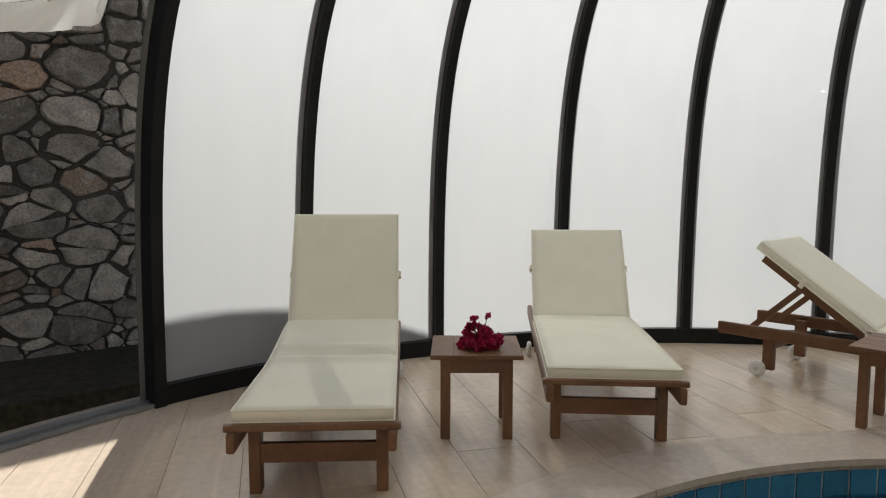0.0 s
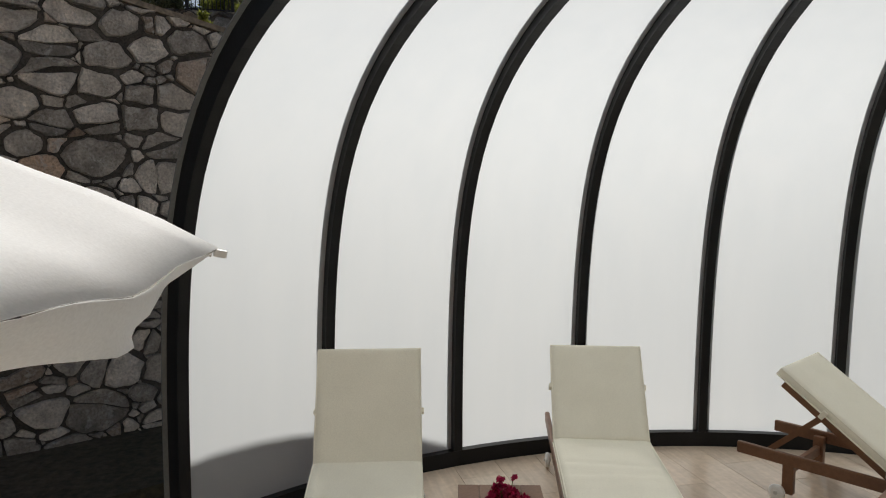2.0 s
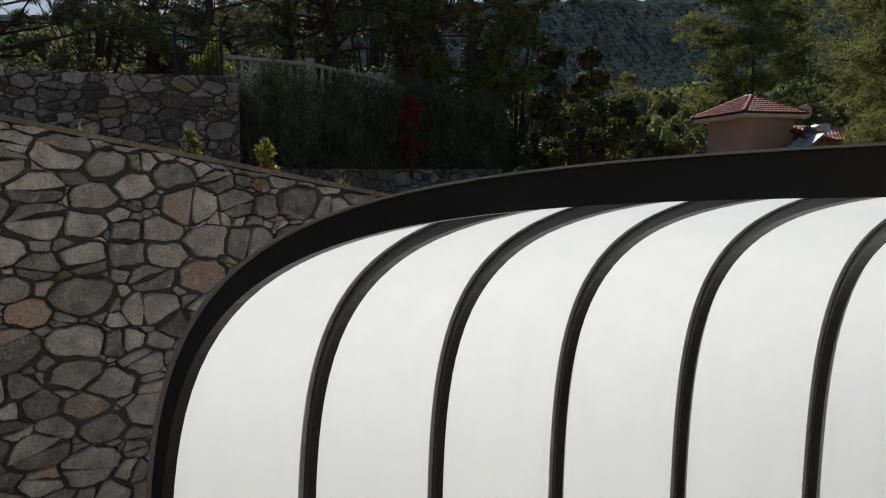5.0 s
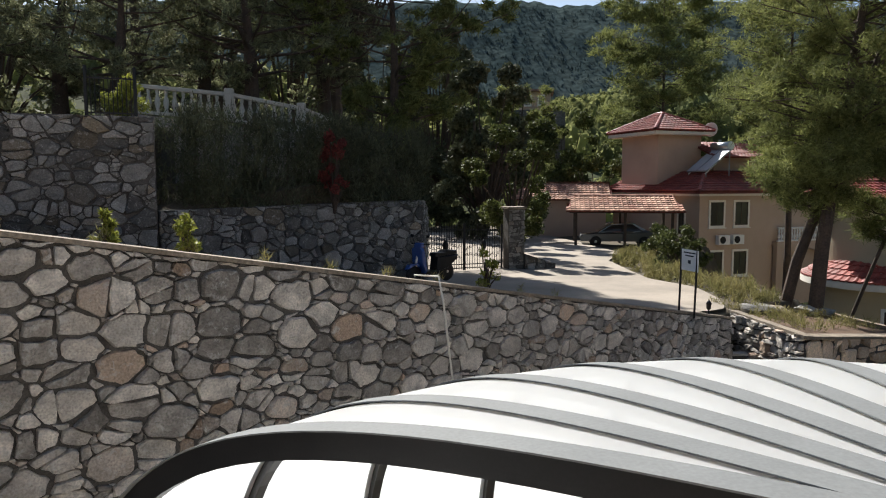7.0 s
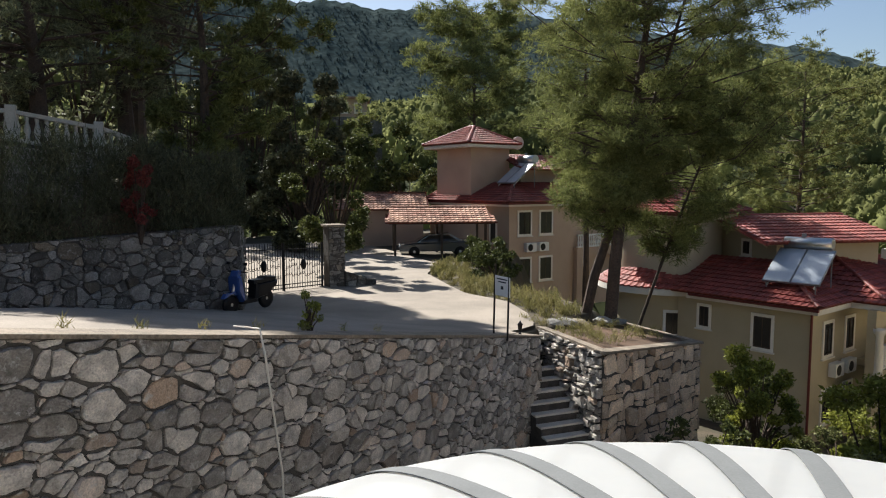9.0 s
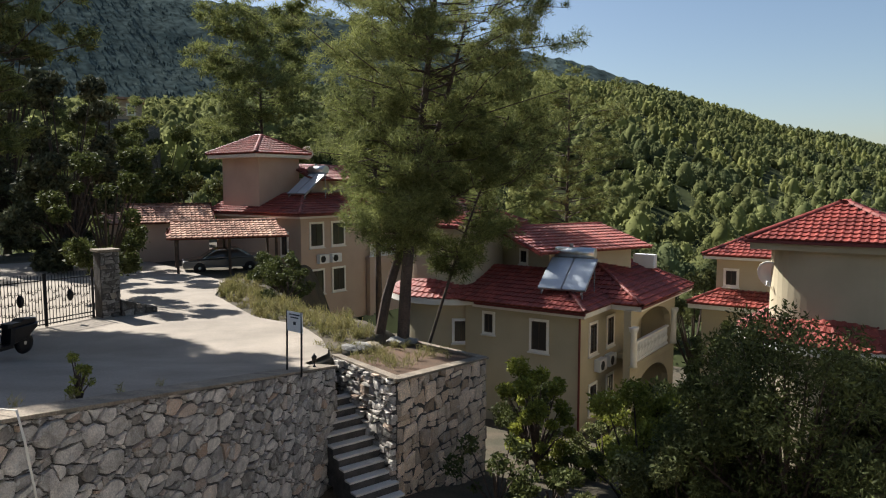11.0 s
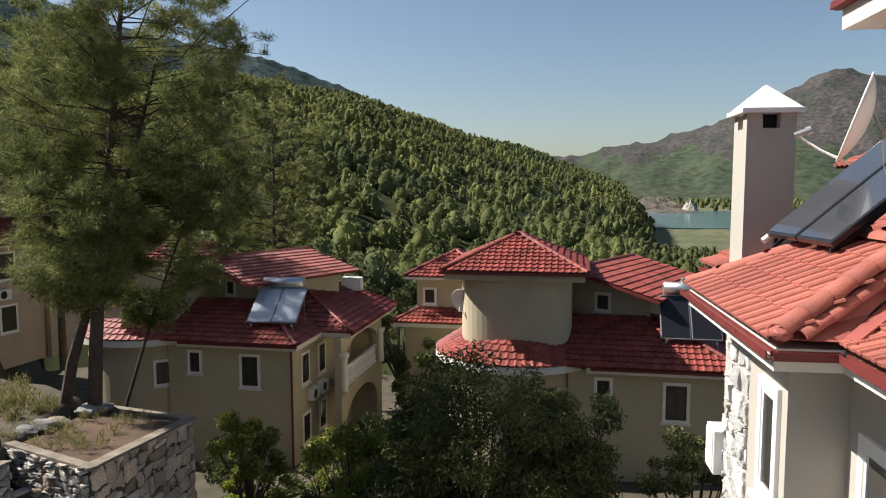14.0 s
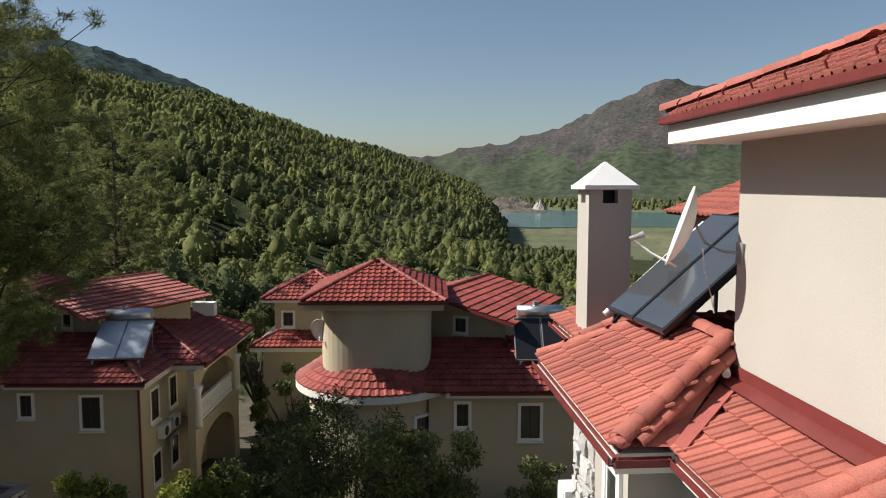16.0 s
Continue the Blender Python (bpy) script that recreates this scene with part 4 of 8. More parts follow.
def ridge_caps(parent, a, b, mat=None, r=0.105, step=0.38, single=False):
    """Half-round caps that overlap along a ridge or hip from a (lower) to b."""
    mat = mat or M_ROOF
    a, b = Vector(a), Vector(b)
    d = (b - a)
    n = max(1, round(d.length / step))
    q = d.to_track_quat("Y", "Z").to_matrix().to_4x4()
    verts, faces = [], []
    for k in range(n):
        o = a + d * (k / n)
        ln = d.length / n * 1.12
        ring = []
        for y, rr in ((0, r), (ln, r * 0.84), (0, r - 0.025)):
            for i in range(7):
                t = math.pi * (i / 6)
                ring.append(Vector((rr * math.cos(t), y, rr * math.sin(t) * 0.85 + 0.01)))
        fs = [(i, i + 1, 8 + i, 7 + i) for i in range(6)] + [(i, 14 + i, 15 + i, i + 1) for i in range(6)]
        vs = [o + (q @ v) for v in ring]
        if single:
            pydata("ridge_cap", [v - o for v in vs], fs, mat, parent, smooth=True).location = o
        else:
            m = len(verts)
            verts += vs
            faces += [tuple(i + m for i in f) for f in fs]
    if verts:
        pydata("ridge_capping", verts, faces, mat, parent)["kind"] = "stuff"


def hip_roof(parent, u0, u1, v0, v1, z0, rise, mat=None, sides="abcd", caps=True, tile=(0.27, 0.32)):
    """A hipped roof over a rectangle: slopes a (facing -v), b (+u), c (+v), d (-u)."""
    du, dv = u1 - u0, v1 - v0
    h = min(du, dv) / 2
    if du >= dv:
        ra, rb = Vector((u0 + h, (v0 + v1) / 2, z0 + rise)), Vector((u1 - h, (v0 + v1) / 2, z0 + rise))
    else:
        ra, rb = Vector(((u0 + u1) / 2, v0 + h, z0 + rise)), Vector(((u0 + u1) / 2, v1 - h, z0 + rise))
    A, B, C, D = (Vector(q) for q in ((u0, v0, z0), (u1, v0, z0), (u1, v1, z0), (u0, v1, z0)))
    long_u = du >= dv
    same = (ra - rb).length < 0.05
    slopes = {
        "a": [A, B, rb, ra] if long_u else [A, B, ra],
        "b": [B, C, rb] if long_u else [B, C, rb, ra],
        "c": [C, D, ra, rb] if long_u else [C, D, rb],
        "d": [D, A, ra] if long_u else [D, A, ra, rb],
    }
    for k, pts in slopes.items():
        if same:
            pts = pts[:3]
        if k in sides:
            roof_slope(parent, pts, mat, *tile)
    if caps:
        lift = Vector((0, 0, 0.03))
        tips = [(A, ra), (B, rb if long_u else ra), (C, rb), (D, ra if long_u else rb)]
        for q, r in tips:
            ridge_caps(parent, q + lift, r + lift, mat)
        if not same:
            ridge_caps(parent, ra + lift, rb + lift, mat)


def rect(u0, u1, v0, v1):
    return [(u0, v0), (u1, v0), (u1, v1), (u0, v1)]


def wall_block(parent, u0, u1, v0, v1, z0, z1, mat, name="wall"):
    return prismed(name, rect(u0, u1, v0, v1), z0, z1, mat, parent)


def eave_band(parent, u0, u1, v0, v1, z, h=0.28, mat=None, gutter=True):
    """A boxed eave under a roof edge, with a gutter strip."""
    prismed("eave", rect(u0 + 0.06, u1 - 0.06, v0 + 0.06, v1 - 0.06), z - h, z - 0.075, mat or M_TRIM, parent)
    if gutter:
        bm = bmesh.new()
        for a, b in (((u0, v0), (u1, v0)), ((u0, v0), (u0, v1))):
            bar(bm, (*a, z - 0.10), (*b, z - 0.10), 0.09, 0.10)
        part("gutter", bm, M_GUTTER, parent)


def window(parent, side, along, at, z0, w, h, mat=None, deep=0.04, bars=True):
    """A window in a wall. side: its matrix, or 'u': in a wall of constant u that faces -u; 'v': of constant v that faces -v; 'V': faces +v. at: that constant."""
    if not isinstance(side, str):
        m = side
    elif side == "u":
        m = pose(at, along, z0, 0, 0, -90)
    elif side == "v":
        m = pose(along, at, z0)
    else:
        m = pose(along, at, z0, 0, 0, 180)
    bm = bmesh.new()
    t = 0.12
    deep = max(deep, 0.05)
    for s, o in (((w + 2 * t, deep * 2, t), (0, 0, h + t / 2)), ((w + 2 * t, deep * 2, t), (0, 0, -t / 2)), ((t, deep * 2, h), (-w / 2 - t / 2, 0, h / 2)), ((t, deep * 2, h), (w / 2 + t / 2, 0, h / 2))):
        box(bm, s, m @ Matrix.Translation(o), 0.01)
    f = part("window", bm, mat or M_SURROUND, parent, "window with a pale moulded surround")
    bm = bmesh.new()
    box(bm, (w, 0.02, h), m @ Matrix.Translation((0, -0.004, h / 2)))
    part("pane", bm, M_GLASSDARK, f, "dark glass pane")
    bm = bmesh.new()
    for s, o in (((0.05, 0.03, h), (-w / 2 + 0.025, -0.018, h / 2)), ((0.05, 0.03, h), (w / 2 - 0.025, -0.018, h / 2)), ((w - 0.1, 0.03, 0.05), (0, -0.018, h - 0.025)), ((w - 0.1, 0.03, 0.05), (0, -0.018, 0.025))) + ((((0.04, 0.03, h - 0.1), (0, -0.018, h / 2)),) if bars else ()):
        box(bm, s, m @ Matrix.Translation(o))
    part("sash", bm, M_BARK if bars else M_WHITE, f)
    bm = bmesh.new()
    box(bm, (w + 2 * t + 0.1, 0.16, 0.06), m @ Matrix.Translation((0, -0.03, -t - 0.03)), 0.01)
    part("sill", bm, M_TRIM, f)
    return f


def solar_heater(m, label, w=1.9, slope=1.7, tilt=40, tank=True, glass=None, frame_mat=None, thick=0.09):
    """A roof solar heater: two glazed collectors on a stand, and a tank above them. It faces -y."""
    s = thing("solar_water_heater", m, label, "solar heater")
    tm = pose(0, 0, 0.25, tilt, 0, 0)
    for i in (-1, 1):
        bm = bmesh.new()
        box(bm, (w / 2 - 0.03, slope, thick), tm @ Matrix.Translation((i * w / 4, slope / 2, 0.045 - thick / 2)), 0.01)
        c = part("collector", bm, frame_mat or M_ALU, s)
        bm = bmesh.new()
        box(bm, (w / 2 - 0.10, slope - 0.08, 0.01), tm @ Matrix.Translation((i * w / 4, slope / 2, 0.046)))
        part("glass", bm, glass or M_PANEL, c, "pale frosted collector glass" if glass is M_PANEL_L else "dark collector glass")
    a = Vector((0, math.cos(radians(tilt)) * slope, 0.25 + math.sin(radians(tilt)) * slope))
    for i in (-1, 1):
        barred("leg", (i * w * 0.42, a.y, -0.35), (i * w * 0.42, a.y, a.z - 0.05), 0.045, 0.045, frame_mat or M_ALU, s)
        barred("foot", (i * w * 0.42, 0.05, -0.25), (i * w * 0.42, 0.05, 0.22), 0.045, 0.045, frame_mat or M_ALU, s)
        barred("brace", (i * w * 0.40, 0.0, 0.10), (i * w * 0.40, a.y, a.z - 0.12), 0.04, 0.04, frame_mat or M_WHITE, s)
    if tank:
        bm = bmesh.new()
        rod(bm, (-w * 0.42, a.y + 0.10, a.z + 0.26), (w * 0.42, a.y + 0.10, a.z + 0.26), 0.25, seg=24)
        for f in bm.faces:
            f.smooth = len(f.verts) == 4
        part("tank", bm, M_STEEL, s, "shiny steel tank")
        bm = bmesh.new()
        rod(bm, (-0.2, a.y + 0.10, a.z + 0.50), (-0.2, a.y + 0.10, a.z + 0.66), 0.09, seg=12)
        part("valve", bm, M_ALU, s)
    return s


def dish(m, r, label, tip=None):
    """A satellite dish that looks along +y, on a bracket."""
    s = thing("satellite_dish", m, label, "satellite dish")
    verts, faces, n = [(0, 0, 0)], [], 28
    for k in (1, 2, 3, 4):
        for j in range(n):
            a = 2 * math.pi * j / n
            q = r * k / 4
            verts.append((q * math.cos(a), 0.32 * q * q / r, q * math.sin(a) * 1.08))
    faces += [(0, 1 + j, 1 + (j + 1) % n) for j in range(n)]
    for k in range(3):
        faces += [(1 + k * n + j, 1 + (k + 1) * n + j, 1 + (k + 1) * n + (j + 1) % n, 1 + k * n + (j + 1) % n) for j in range(n)]
    ob = pydata("reflector", verts, faces, M_WHITE, s, smooth=True)
    sol = ob.modifiers.new("thickness", "SOLIDIFY")
    sol.thickness = 0.015
    bm = bmesh.new()
    ty, tz = tip or (r * 1.15, -r * 0.45)
    branch(bm, [(0, 0.02, -r * 1.02), (0, ty * 0.55, -r * 1.02 + (tz + r * 1.02) * 0.35), (0, ty * 0.9, tz - 0.03), (0, ty, tz)], 0.014, 0.012, 8)
    part("feed_arm", bm, M_WHITE, s)
    bm = bmesh.new()
    rod(bm, (0, ty + 0.02, tz - 0.02), (0, ty - 0.07, tz + 0.05), 0.03, seg=12)
    rod(bm, (0, ty - 0.07, tz + 0.05), (0, ty - 0.11, tz + 0.08), 0.042, seg=12)
    part("receiver", bm, M_ALU, s, "grey receiver head")
    return s


def ac_unit(parent_m, label="white outdoor air-conditioning unit on a wall"):
    s = thing("air_conditioner", parent_m, label, "air conditioner")
    boxed("casing", (0.8, 0.30, 0.55), pose(0, -0.17, 0), M_WHITE, s, 0.02)
    bm = bmesh.new()
    rod(bm, (-0.12, -0.322, 0), (-0.12, -0.328, 0), 0.21, seg=24)
    part("fan_grille", bm, M_BLACK, s)
    return s


def arch_panel(parent, u0, u1, v, z0, z1, mat, rise=0.6, thick=0.3, axis="v", foot=0.35):
    """A wall with a round-headed opening, in the plane of constant v (or u)."""
    n = 12
    a, b = u0 + foot, u1 - foot
    c, r = (a + b) / 2, (b - a) / 2
    outer = [(u0, z0), (u0, z1), (u1, z1), (u1, z0), (b, z0)]
    spring = z1 - rise - 0.25
    arc = [(c + r * math.cos(math.pi * k / n), spring + rise * math.sin(math.pi * k / n)) for k in range(n + 1)]
    outline = outer + arc + [(a, z0)]
    bm = bmesh.new()
    def put(s, z, t):
        return bm.verts.new((s, v + t, z) if axis == "v" else (v + t, s, z))
    f0 = [put(s, z, 0) for s, z in outline]
    f1 = [put(s, z, thick) for s, z in outline]
    bm.faces.new(f0)
    bm.faces.new(f1[::-1])
    m = len(outline)
    for i in range(m):
        bm.faces.new((f0[i], f1[i], f1[(i + 1) % m], f0[(i + 1) % m]))
    bmesh.ops.recalc_face_normals(bm, faces=bm.faces)
    return part("arch", bm, mat, parent)


def balustrade(parent, a, b, h=0.85, step=0.2, mat=None, top_w=0.16):
    """Turned balusters under a rail from a to b, one mesh a baluster."""
    mat = mat or M_WHITE
    a, b = Vector(a), Vector(b)
    n = max(2, int((b - a).length / step))
    d = (b - a).normalized()
    for z, th in ((h - 0.05, 0.10), (0.04, 0.08)):
        m = Matrix.Translation((a + b) / 2 + Vector((0, 0, z))) @ d.to_track_quat("X", "Z").to_matrix().to_4x4()
        boxed("rail", ((b - a).length, top_w, th), m, mat, parent, 0.012)
    me = None
    for k in range(n):
        q = a + (b - a) * ((k + 0.5) / n)
        if me is None:
            ob = lathe("baluster", [(0.05, 0.07), (0.055, 0.12), (0.04, 0.16), (0.075, 0.28), (0.068, 0.36), (0.034, 0.50), (0.05, 0.57), (0.045, h - 0.09)], mat, parent, seg=8)
            me = ob.data
        else:
            ob = mesh_part("baluster", me, mat, parent)
        ob.location = q


def ring_roof(parent, c, r0, r1, z0, z1, a0, a1, mat):
    """A tiled skirt round a tower, from r0 at z0 up to r1 at z1."""
    rows, verts, faces = 4, [], []
    tv, tf = tile_mesh(1.0, 1.0)
    for j in range(rows):
        ra, rb = r0 + (r1 - r0) * j / rows, r0 + (r1 - r0) * (j + 1) / rows
        za, zb = z0 + (z1 - z0) * j / rows, z0 + (z1 - z0) * (j + 1) / rows
        n = int(radians(a1 - a0) * (ra + rb) / 2 / 0.30)
        for i in range(n):
            k = len(verts)
            for a, b, h in tv:
                t = radians(a0 + (a1 - a0) * (i + 0.5 + a) / n)
                r = ra + (rb - ra) * b
                verts.append((c[0] + r * math.cos(t), c[1] + r * math.sin(t), za + (zb - za) * b + h))
            faces += [tuple(q + k for q in f)[::-1] for f in tf]
    pydata("tower_skirt", verts, faces, mat, parent)["kind"] = "stuff"
    bm = bmesh.new()
    n = 40
    pts = [(c[0] + r * math.cos(radians(a0 + (a1 - a0) * k / n)), c[1] + r * math.sin(radians(a0 + (a1 - a0) * k / n)), z) for k in range(n + 1) for r, z in ((r0, z0 - 0.02), (r1, z1 - 0.02), (r0, z0 - 0.28), (r1, z0 - 0.28))]
    vs = [bm.verts.new(p) for p in pts]
    for k in range(n):
        q, s = 4 * k, 4 * k + 4
        for i, j in ((0, 1), (2, 0), (3, 2)):
            bm.faces.new((vs[q + i], vs[q + j], vs[s + j], vs[s + i]))
    part("skirt_eave", bm, M_TRIM, parent)


def bowed(c, r, power, n=72):
    """Plan of a tower with bowed sides and well-rounded corners."""
    out = []
    for k in range(n):
        a = 2 * math.pi * k / n
        q = r / (abs(math.cos(a)) ** power + abs(math.sin(a)) ** power) ** (1 / power)
        out.append((c[0] + q * math.cos(a), c[1] + q * math.sin(a)))
    return out


# -- the two villas below: one design --
def villa(m, label):
    """A two-storey villa: hipped lower roof, round tower with a tiled skirt, skewed upper wing, loggia with a balcony. The eave corner is the origin; the tower side faces -u."""
    h = thing("villa", m, label, "house", "villas")
    E = -0.08
    wall_block(h, 0.5, 10.4, 0.5, 6.2, -7.0, E - 0.24, M_WALL)
    wall_block(h, 2.6, 10.0, 6.2, 10.6, -7.0, E - 0.24, M_WALL)
    eave_band(h, 0, 6.0, 0, 5.6, E, gutter=False)
    bm = bmesh.new()
    bar(bm, (0, 0, E - 0.10), (0, 5.4, E - 0.10), 0.09, 0.10)
    part("gutter", bm, M_GUTTER, h)
    roof_slope(h, [(0, 0, E), (6.2, 0, E), (6.2, 3.0, E + 1.35), (3.0, 3.0, E + 1.35)])
    roof_slope(h, [(0, 7.4, E), (0, 0, E), (3.0, 3.0, E + 1.35), (3.0, 7.4, E + 1.35)])
    ridge_caps(h, (0, 0, E + 0.04), (3.0, 3.0, E + 1.39))
    # round tower
    c = (2.65, 8.25)
    prismed("tower", bowed(c, 2.15, 3.4), -7.0, 3.05, M_WALL, h)
    prismed("tower_base", bowed(c, 2.75, 2.2), -7.0, E - 0.28, M_WALL, h)
    ring_roof(h, c, 3.3, 2.1, E - 0.02, E + 0.76, 80, 246, M_ROOF)
    wall_block(h, 0.2, 5.2, 5.64, 10.8, 2.92, 3.17, M_WALL, "tower_eave")
    hip_roof(h, 0.1, 5.35, 5.54, 10.92, 3.27, 1.2, tile=(0.24, 0.28))
    bm = bmesh.new()
    for a, b in (((0.06, 5.52), (0.06, 10.95)), ((0.06, 5.5), (5.4, 5.5))):
        bar(bm, (*a, 3.20), (*b, 3.20), 0.09, 0.10)
    part("gutter", bm, M_GUTTER, h)
    # skewed upper wing
    w = pose(1.65, 2.86, 2.08, 0, 0, -25)

    def at(x, y, z):
        return w @ Vector((x, y, z))
    roof_slope(h, [at(0, 0, 0), at(7.0, 0, 0), at(7.0, 3.7, 0.95), at(0, 3.7, 0.95)], length=0.42)
    roof_slope(h, [at(7.0, 7.0, 0.1), at(0, 7.0, 0.1), at(0, 3.7, 0.95), at(7.0, 3.7, 0.95)], length=0.42)
    ridge_caps(h, at(0, 3.7, 0.98), at(7.0, 3.7, 0.98))
    for y, k in ((0, 3.7), (7.0, 3.7)):
        barred("verge", at(0.03, y, -0.06), at(0.03, k, 0.89), 0.10, 0.12, M_GUTTER, h)
    ux, uy = math.cos(radians(25)), -math.sin(radians(25))

    def under(x, y):
        q = -(x - 1.65) * uy + (y - 2.86) * ux
        return 2.0 + min(0.257 * q, 0.257 * (7.0 - q) + 0.1)
    prismed("upper_wall", [tuple(at(x, y, 0))[:2] for x, y in ((1.05, 0.75), (6.3, 0.75), (6.3, 3.7), (6.3, 6.3), (1.05, 6.3), (1.05, 3.7))], -0.5, under, M_WALL, h)
    window(h, w @ pose(1.05, 2.7, -0.70, 0, 0, -90), 0, 0, 0, 0.46, 0.56)
    # loggia wing
    wall_block(h, 2.62, 2.92, -1.0, -0.68, -7.0, E - 0.24, M_WALL, "pier")
    wall_block(h, 8.4, 9.0, -1.0, 0.5, -7.0, E - 0.24, M_WALL)
    wall_block(h, 2.92, 8.4, -0.998, -0.68, -3.05, -2.8, M_WALL, "balcony_beam")
    wall_block(h, 4.9, 8.4, -0.68, 0.5, -3.05, -2.8, M_WALL, "balcony_floor")
    eave_band(h, 2.9, 10.8, -1.4, 0.4, E, gutter=False)
    bm = bmesh.new()
    bar(bm, (2.9, -1.4, E - 0.10), (10.8, -1.4, E - 0.10), 0.09, 0.10)
    part("gutter", bm, M_GUTTER, h)
    roof_slope(h, [(2.9, -1.4, E), (10.8, -1.4, E), (9.0, 1.9, E + 1.45), (5.6, 1.9, E + 1.45)])
    roof_slope(h, [(2.9, 1.9, E), (2.9, -1.4, E), (5.6, 1.9, E + 1.45)])
    roof_slope(h, [(10.8, -1.4, E), (10.8, 4.0, E), (9.0, 1.9, E + 1.45)])
    ridge_caps(h, (2.9, -1.4, E + 0.04), (5.6, 1.9, E + 1.49))
    ridge_caps(h, (10.8, -1.4, E + 0.04), (9.0, 1.9, E + 1.49))
    arch_panel(h, 2.92, 8.4, -1.0, -2.8, E - 0.24, M_WALL, rise=1.0, foot=0.12)
    arch_panel(h, 2.92, 8.4, -1.0, -6.4, -3.06, M_WALL, rise=1.3, foot=0.25)
    balustrade(h, (2.95, -0.85, -2.8), (8.3, -0.85, -2.8), h=0.95)
    for u in (2.77, 8.55):
        lathe("column", [(0.20, -2.8), (0.17, -2.65), (0.15, -1.3), (0.22, -1.15), (0.24, -1.0)], M_TRIM, h, pose(u, -1.08, 0), seg=16)
    boxed("chimney", (0.5, 1.1, 0.7), pose(9.3, 0.7, 1.2), M_WHITE, h, 0.02)
    for v, z, ww, hh in ((2.35, -2.04, 0.72, 1.26), (4.92, -1.55, 0.44, 0.84)):
        window(h, "u", v, 0.5, z, ww, hh)
    window(h, Matrix.Translation((*c, 0)) @ pose(0, 0, -2.15, 0, 0, -50) @ Matrix.Translation((0, -2.84, 0)), 0, 0, 0, 0.62, 0.95, M_WHITE)
    for u, z, ww, hh in ((2.05, -2.2, 0.72, 1.25), (4.07, -2.2, 0.72, 1.25), (2.1, -4.9, 0.7, 1.2), (4.1, -4.9, 0.7, 1.2)):
        window(h, "v", u, 0.5, z, ww, hh)
    rodded("downpipe", (0.42, 0.42, -7.0), (0.42, 0.42, E - 0.2), 0.05, M_GUTTER, h)
    return h


H2 = pose(22.24, 18.78, 0, 0, 0, 17.0)
H3 = pose(26.01, 1.88, 0.08, 0, 0, 17.5)
villa(H2, "two-storey cream villa with red tiled roofs and a balustraded balcony")
villa(H3, "two-storey cream villa with a round tower and red tiled roofs")

# -- villa behind them --
h4 = thing("villa_behind", pose(34.6, 17.9, 0, 0, 0, 18.0), "cream villa with a small tiled tower roof behind trees", "house", "villas")
wall_block(h4, -1.7, 2.6, -2.0, 1.7, -8, 1.55, M_WALL)
hip_roof(h4, -2.3, 3.0, -2.6, 2.3, 1.7, 1.15)
eave_band(h4, -2.3, 3.0, -2.6, 2.3, 1.7, 0.2, gutter=False)
wall_block(h4, -2.4, 5.0, -3.0, 2.2, -8, -0.9, M_WALL)
eave_band(h4, -3.0, 5.4, -3.6, 2.8, -0.65, gutter=False)
hip_roof(h4, -3.0, 5.4, -3.6, 2.8, -0.65, 1.4, sides="ad")
window(h4, "u", 1.0, -1.7, 0.2, 0.5, 0.7)

# -- villa up the drive --
H1 = pose(18.9, 37.6, 0, 0, 0, 14.0)
h1 = thing("villa_up_the_drive", H1, "pinkish two-storey villa with stacked red tiled roofs", "house", "villas")
wall_block(h1, 0.5, 11.0, 0.5, 9.0, -3.5, 3.2, M_WALL_P)
eave_band(h1, 0, 11.5, 0, 9.4, 3.45)
roof_slope(h1, [(0, 0, 3.45), (11.5, 0, 3.45), (9.0, 2.6, 4.6), (2.6, 2.6, 4.6)])
roof_slope(h1, [(0, 9.4, 3.45), (0, 0, 3.45), (2.6, 2.6, 4.6), (2.6, 9.4, 4.6)])
ridge_caps(h1, (0, 0, 3.49), (2.6, 2.6, 4.64))
wall_block(h1, 0.7, 4.0, 4.6, 8.4, 3.2, 7.1, M_WALL_P, "tower")
wall_block(h1, 0.0, 4.4, 4.0, 9.0, 6.92, 7.12, M_TRIM, "tower_eave")
hip_roof(h1, -0.1, 4.5, 3.9, 9.1, 7.2, 1.2)
wall_block(h1, 4.0, 9.5, 3.4, 8.4, 3.2, 5.6, M_WALL_P, "upper_wall")
roof_slope(h1, [(3.2, 2.4, 5.5), (10.2, 2.4, 5.5), (10.2, 5.6, 6.5), (4.0, 5.6, 6.5)])
for u in (1.75, 3.55):
    window(h1, "v", u, 0.5, 1.45, 0.95, 1.35)
    window(h1, "v", u, 0.5, -1.45, 0.95, 1.35)
window(h1, "u", 2.0, 0.5, 0.9, 0.5, 1.3)
arch_panel(h1, 6.0, 10.5, 0.1, -3.5, 0.2, M_WALL_P, rise=1.1)
wall_block(h1, 6.0, 11.0, 0.1, 0.5, 0.2, 0.4, M_WALL_P, "balcony_floor")
balustrade(h1, (6.1, 0.2, 0.4), (10.6, 0.2, 0.4))


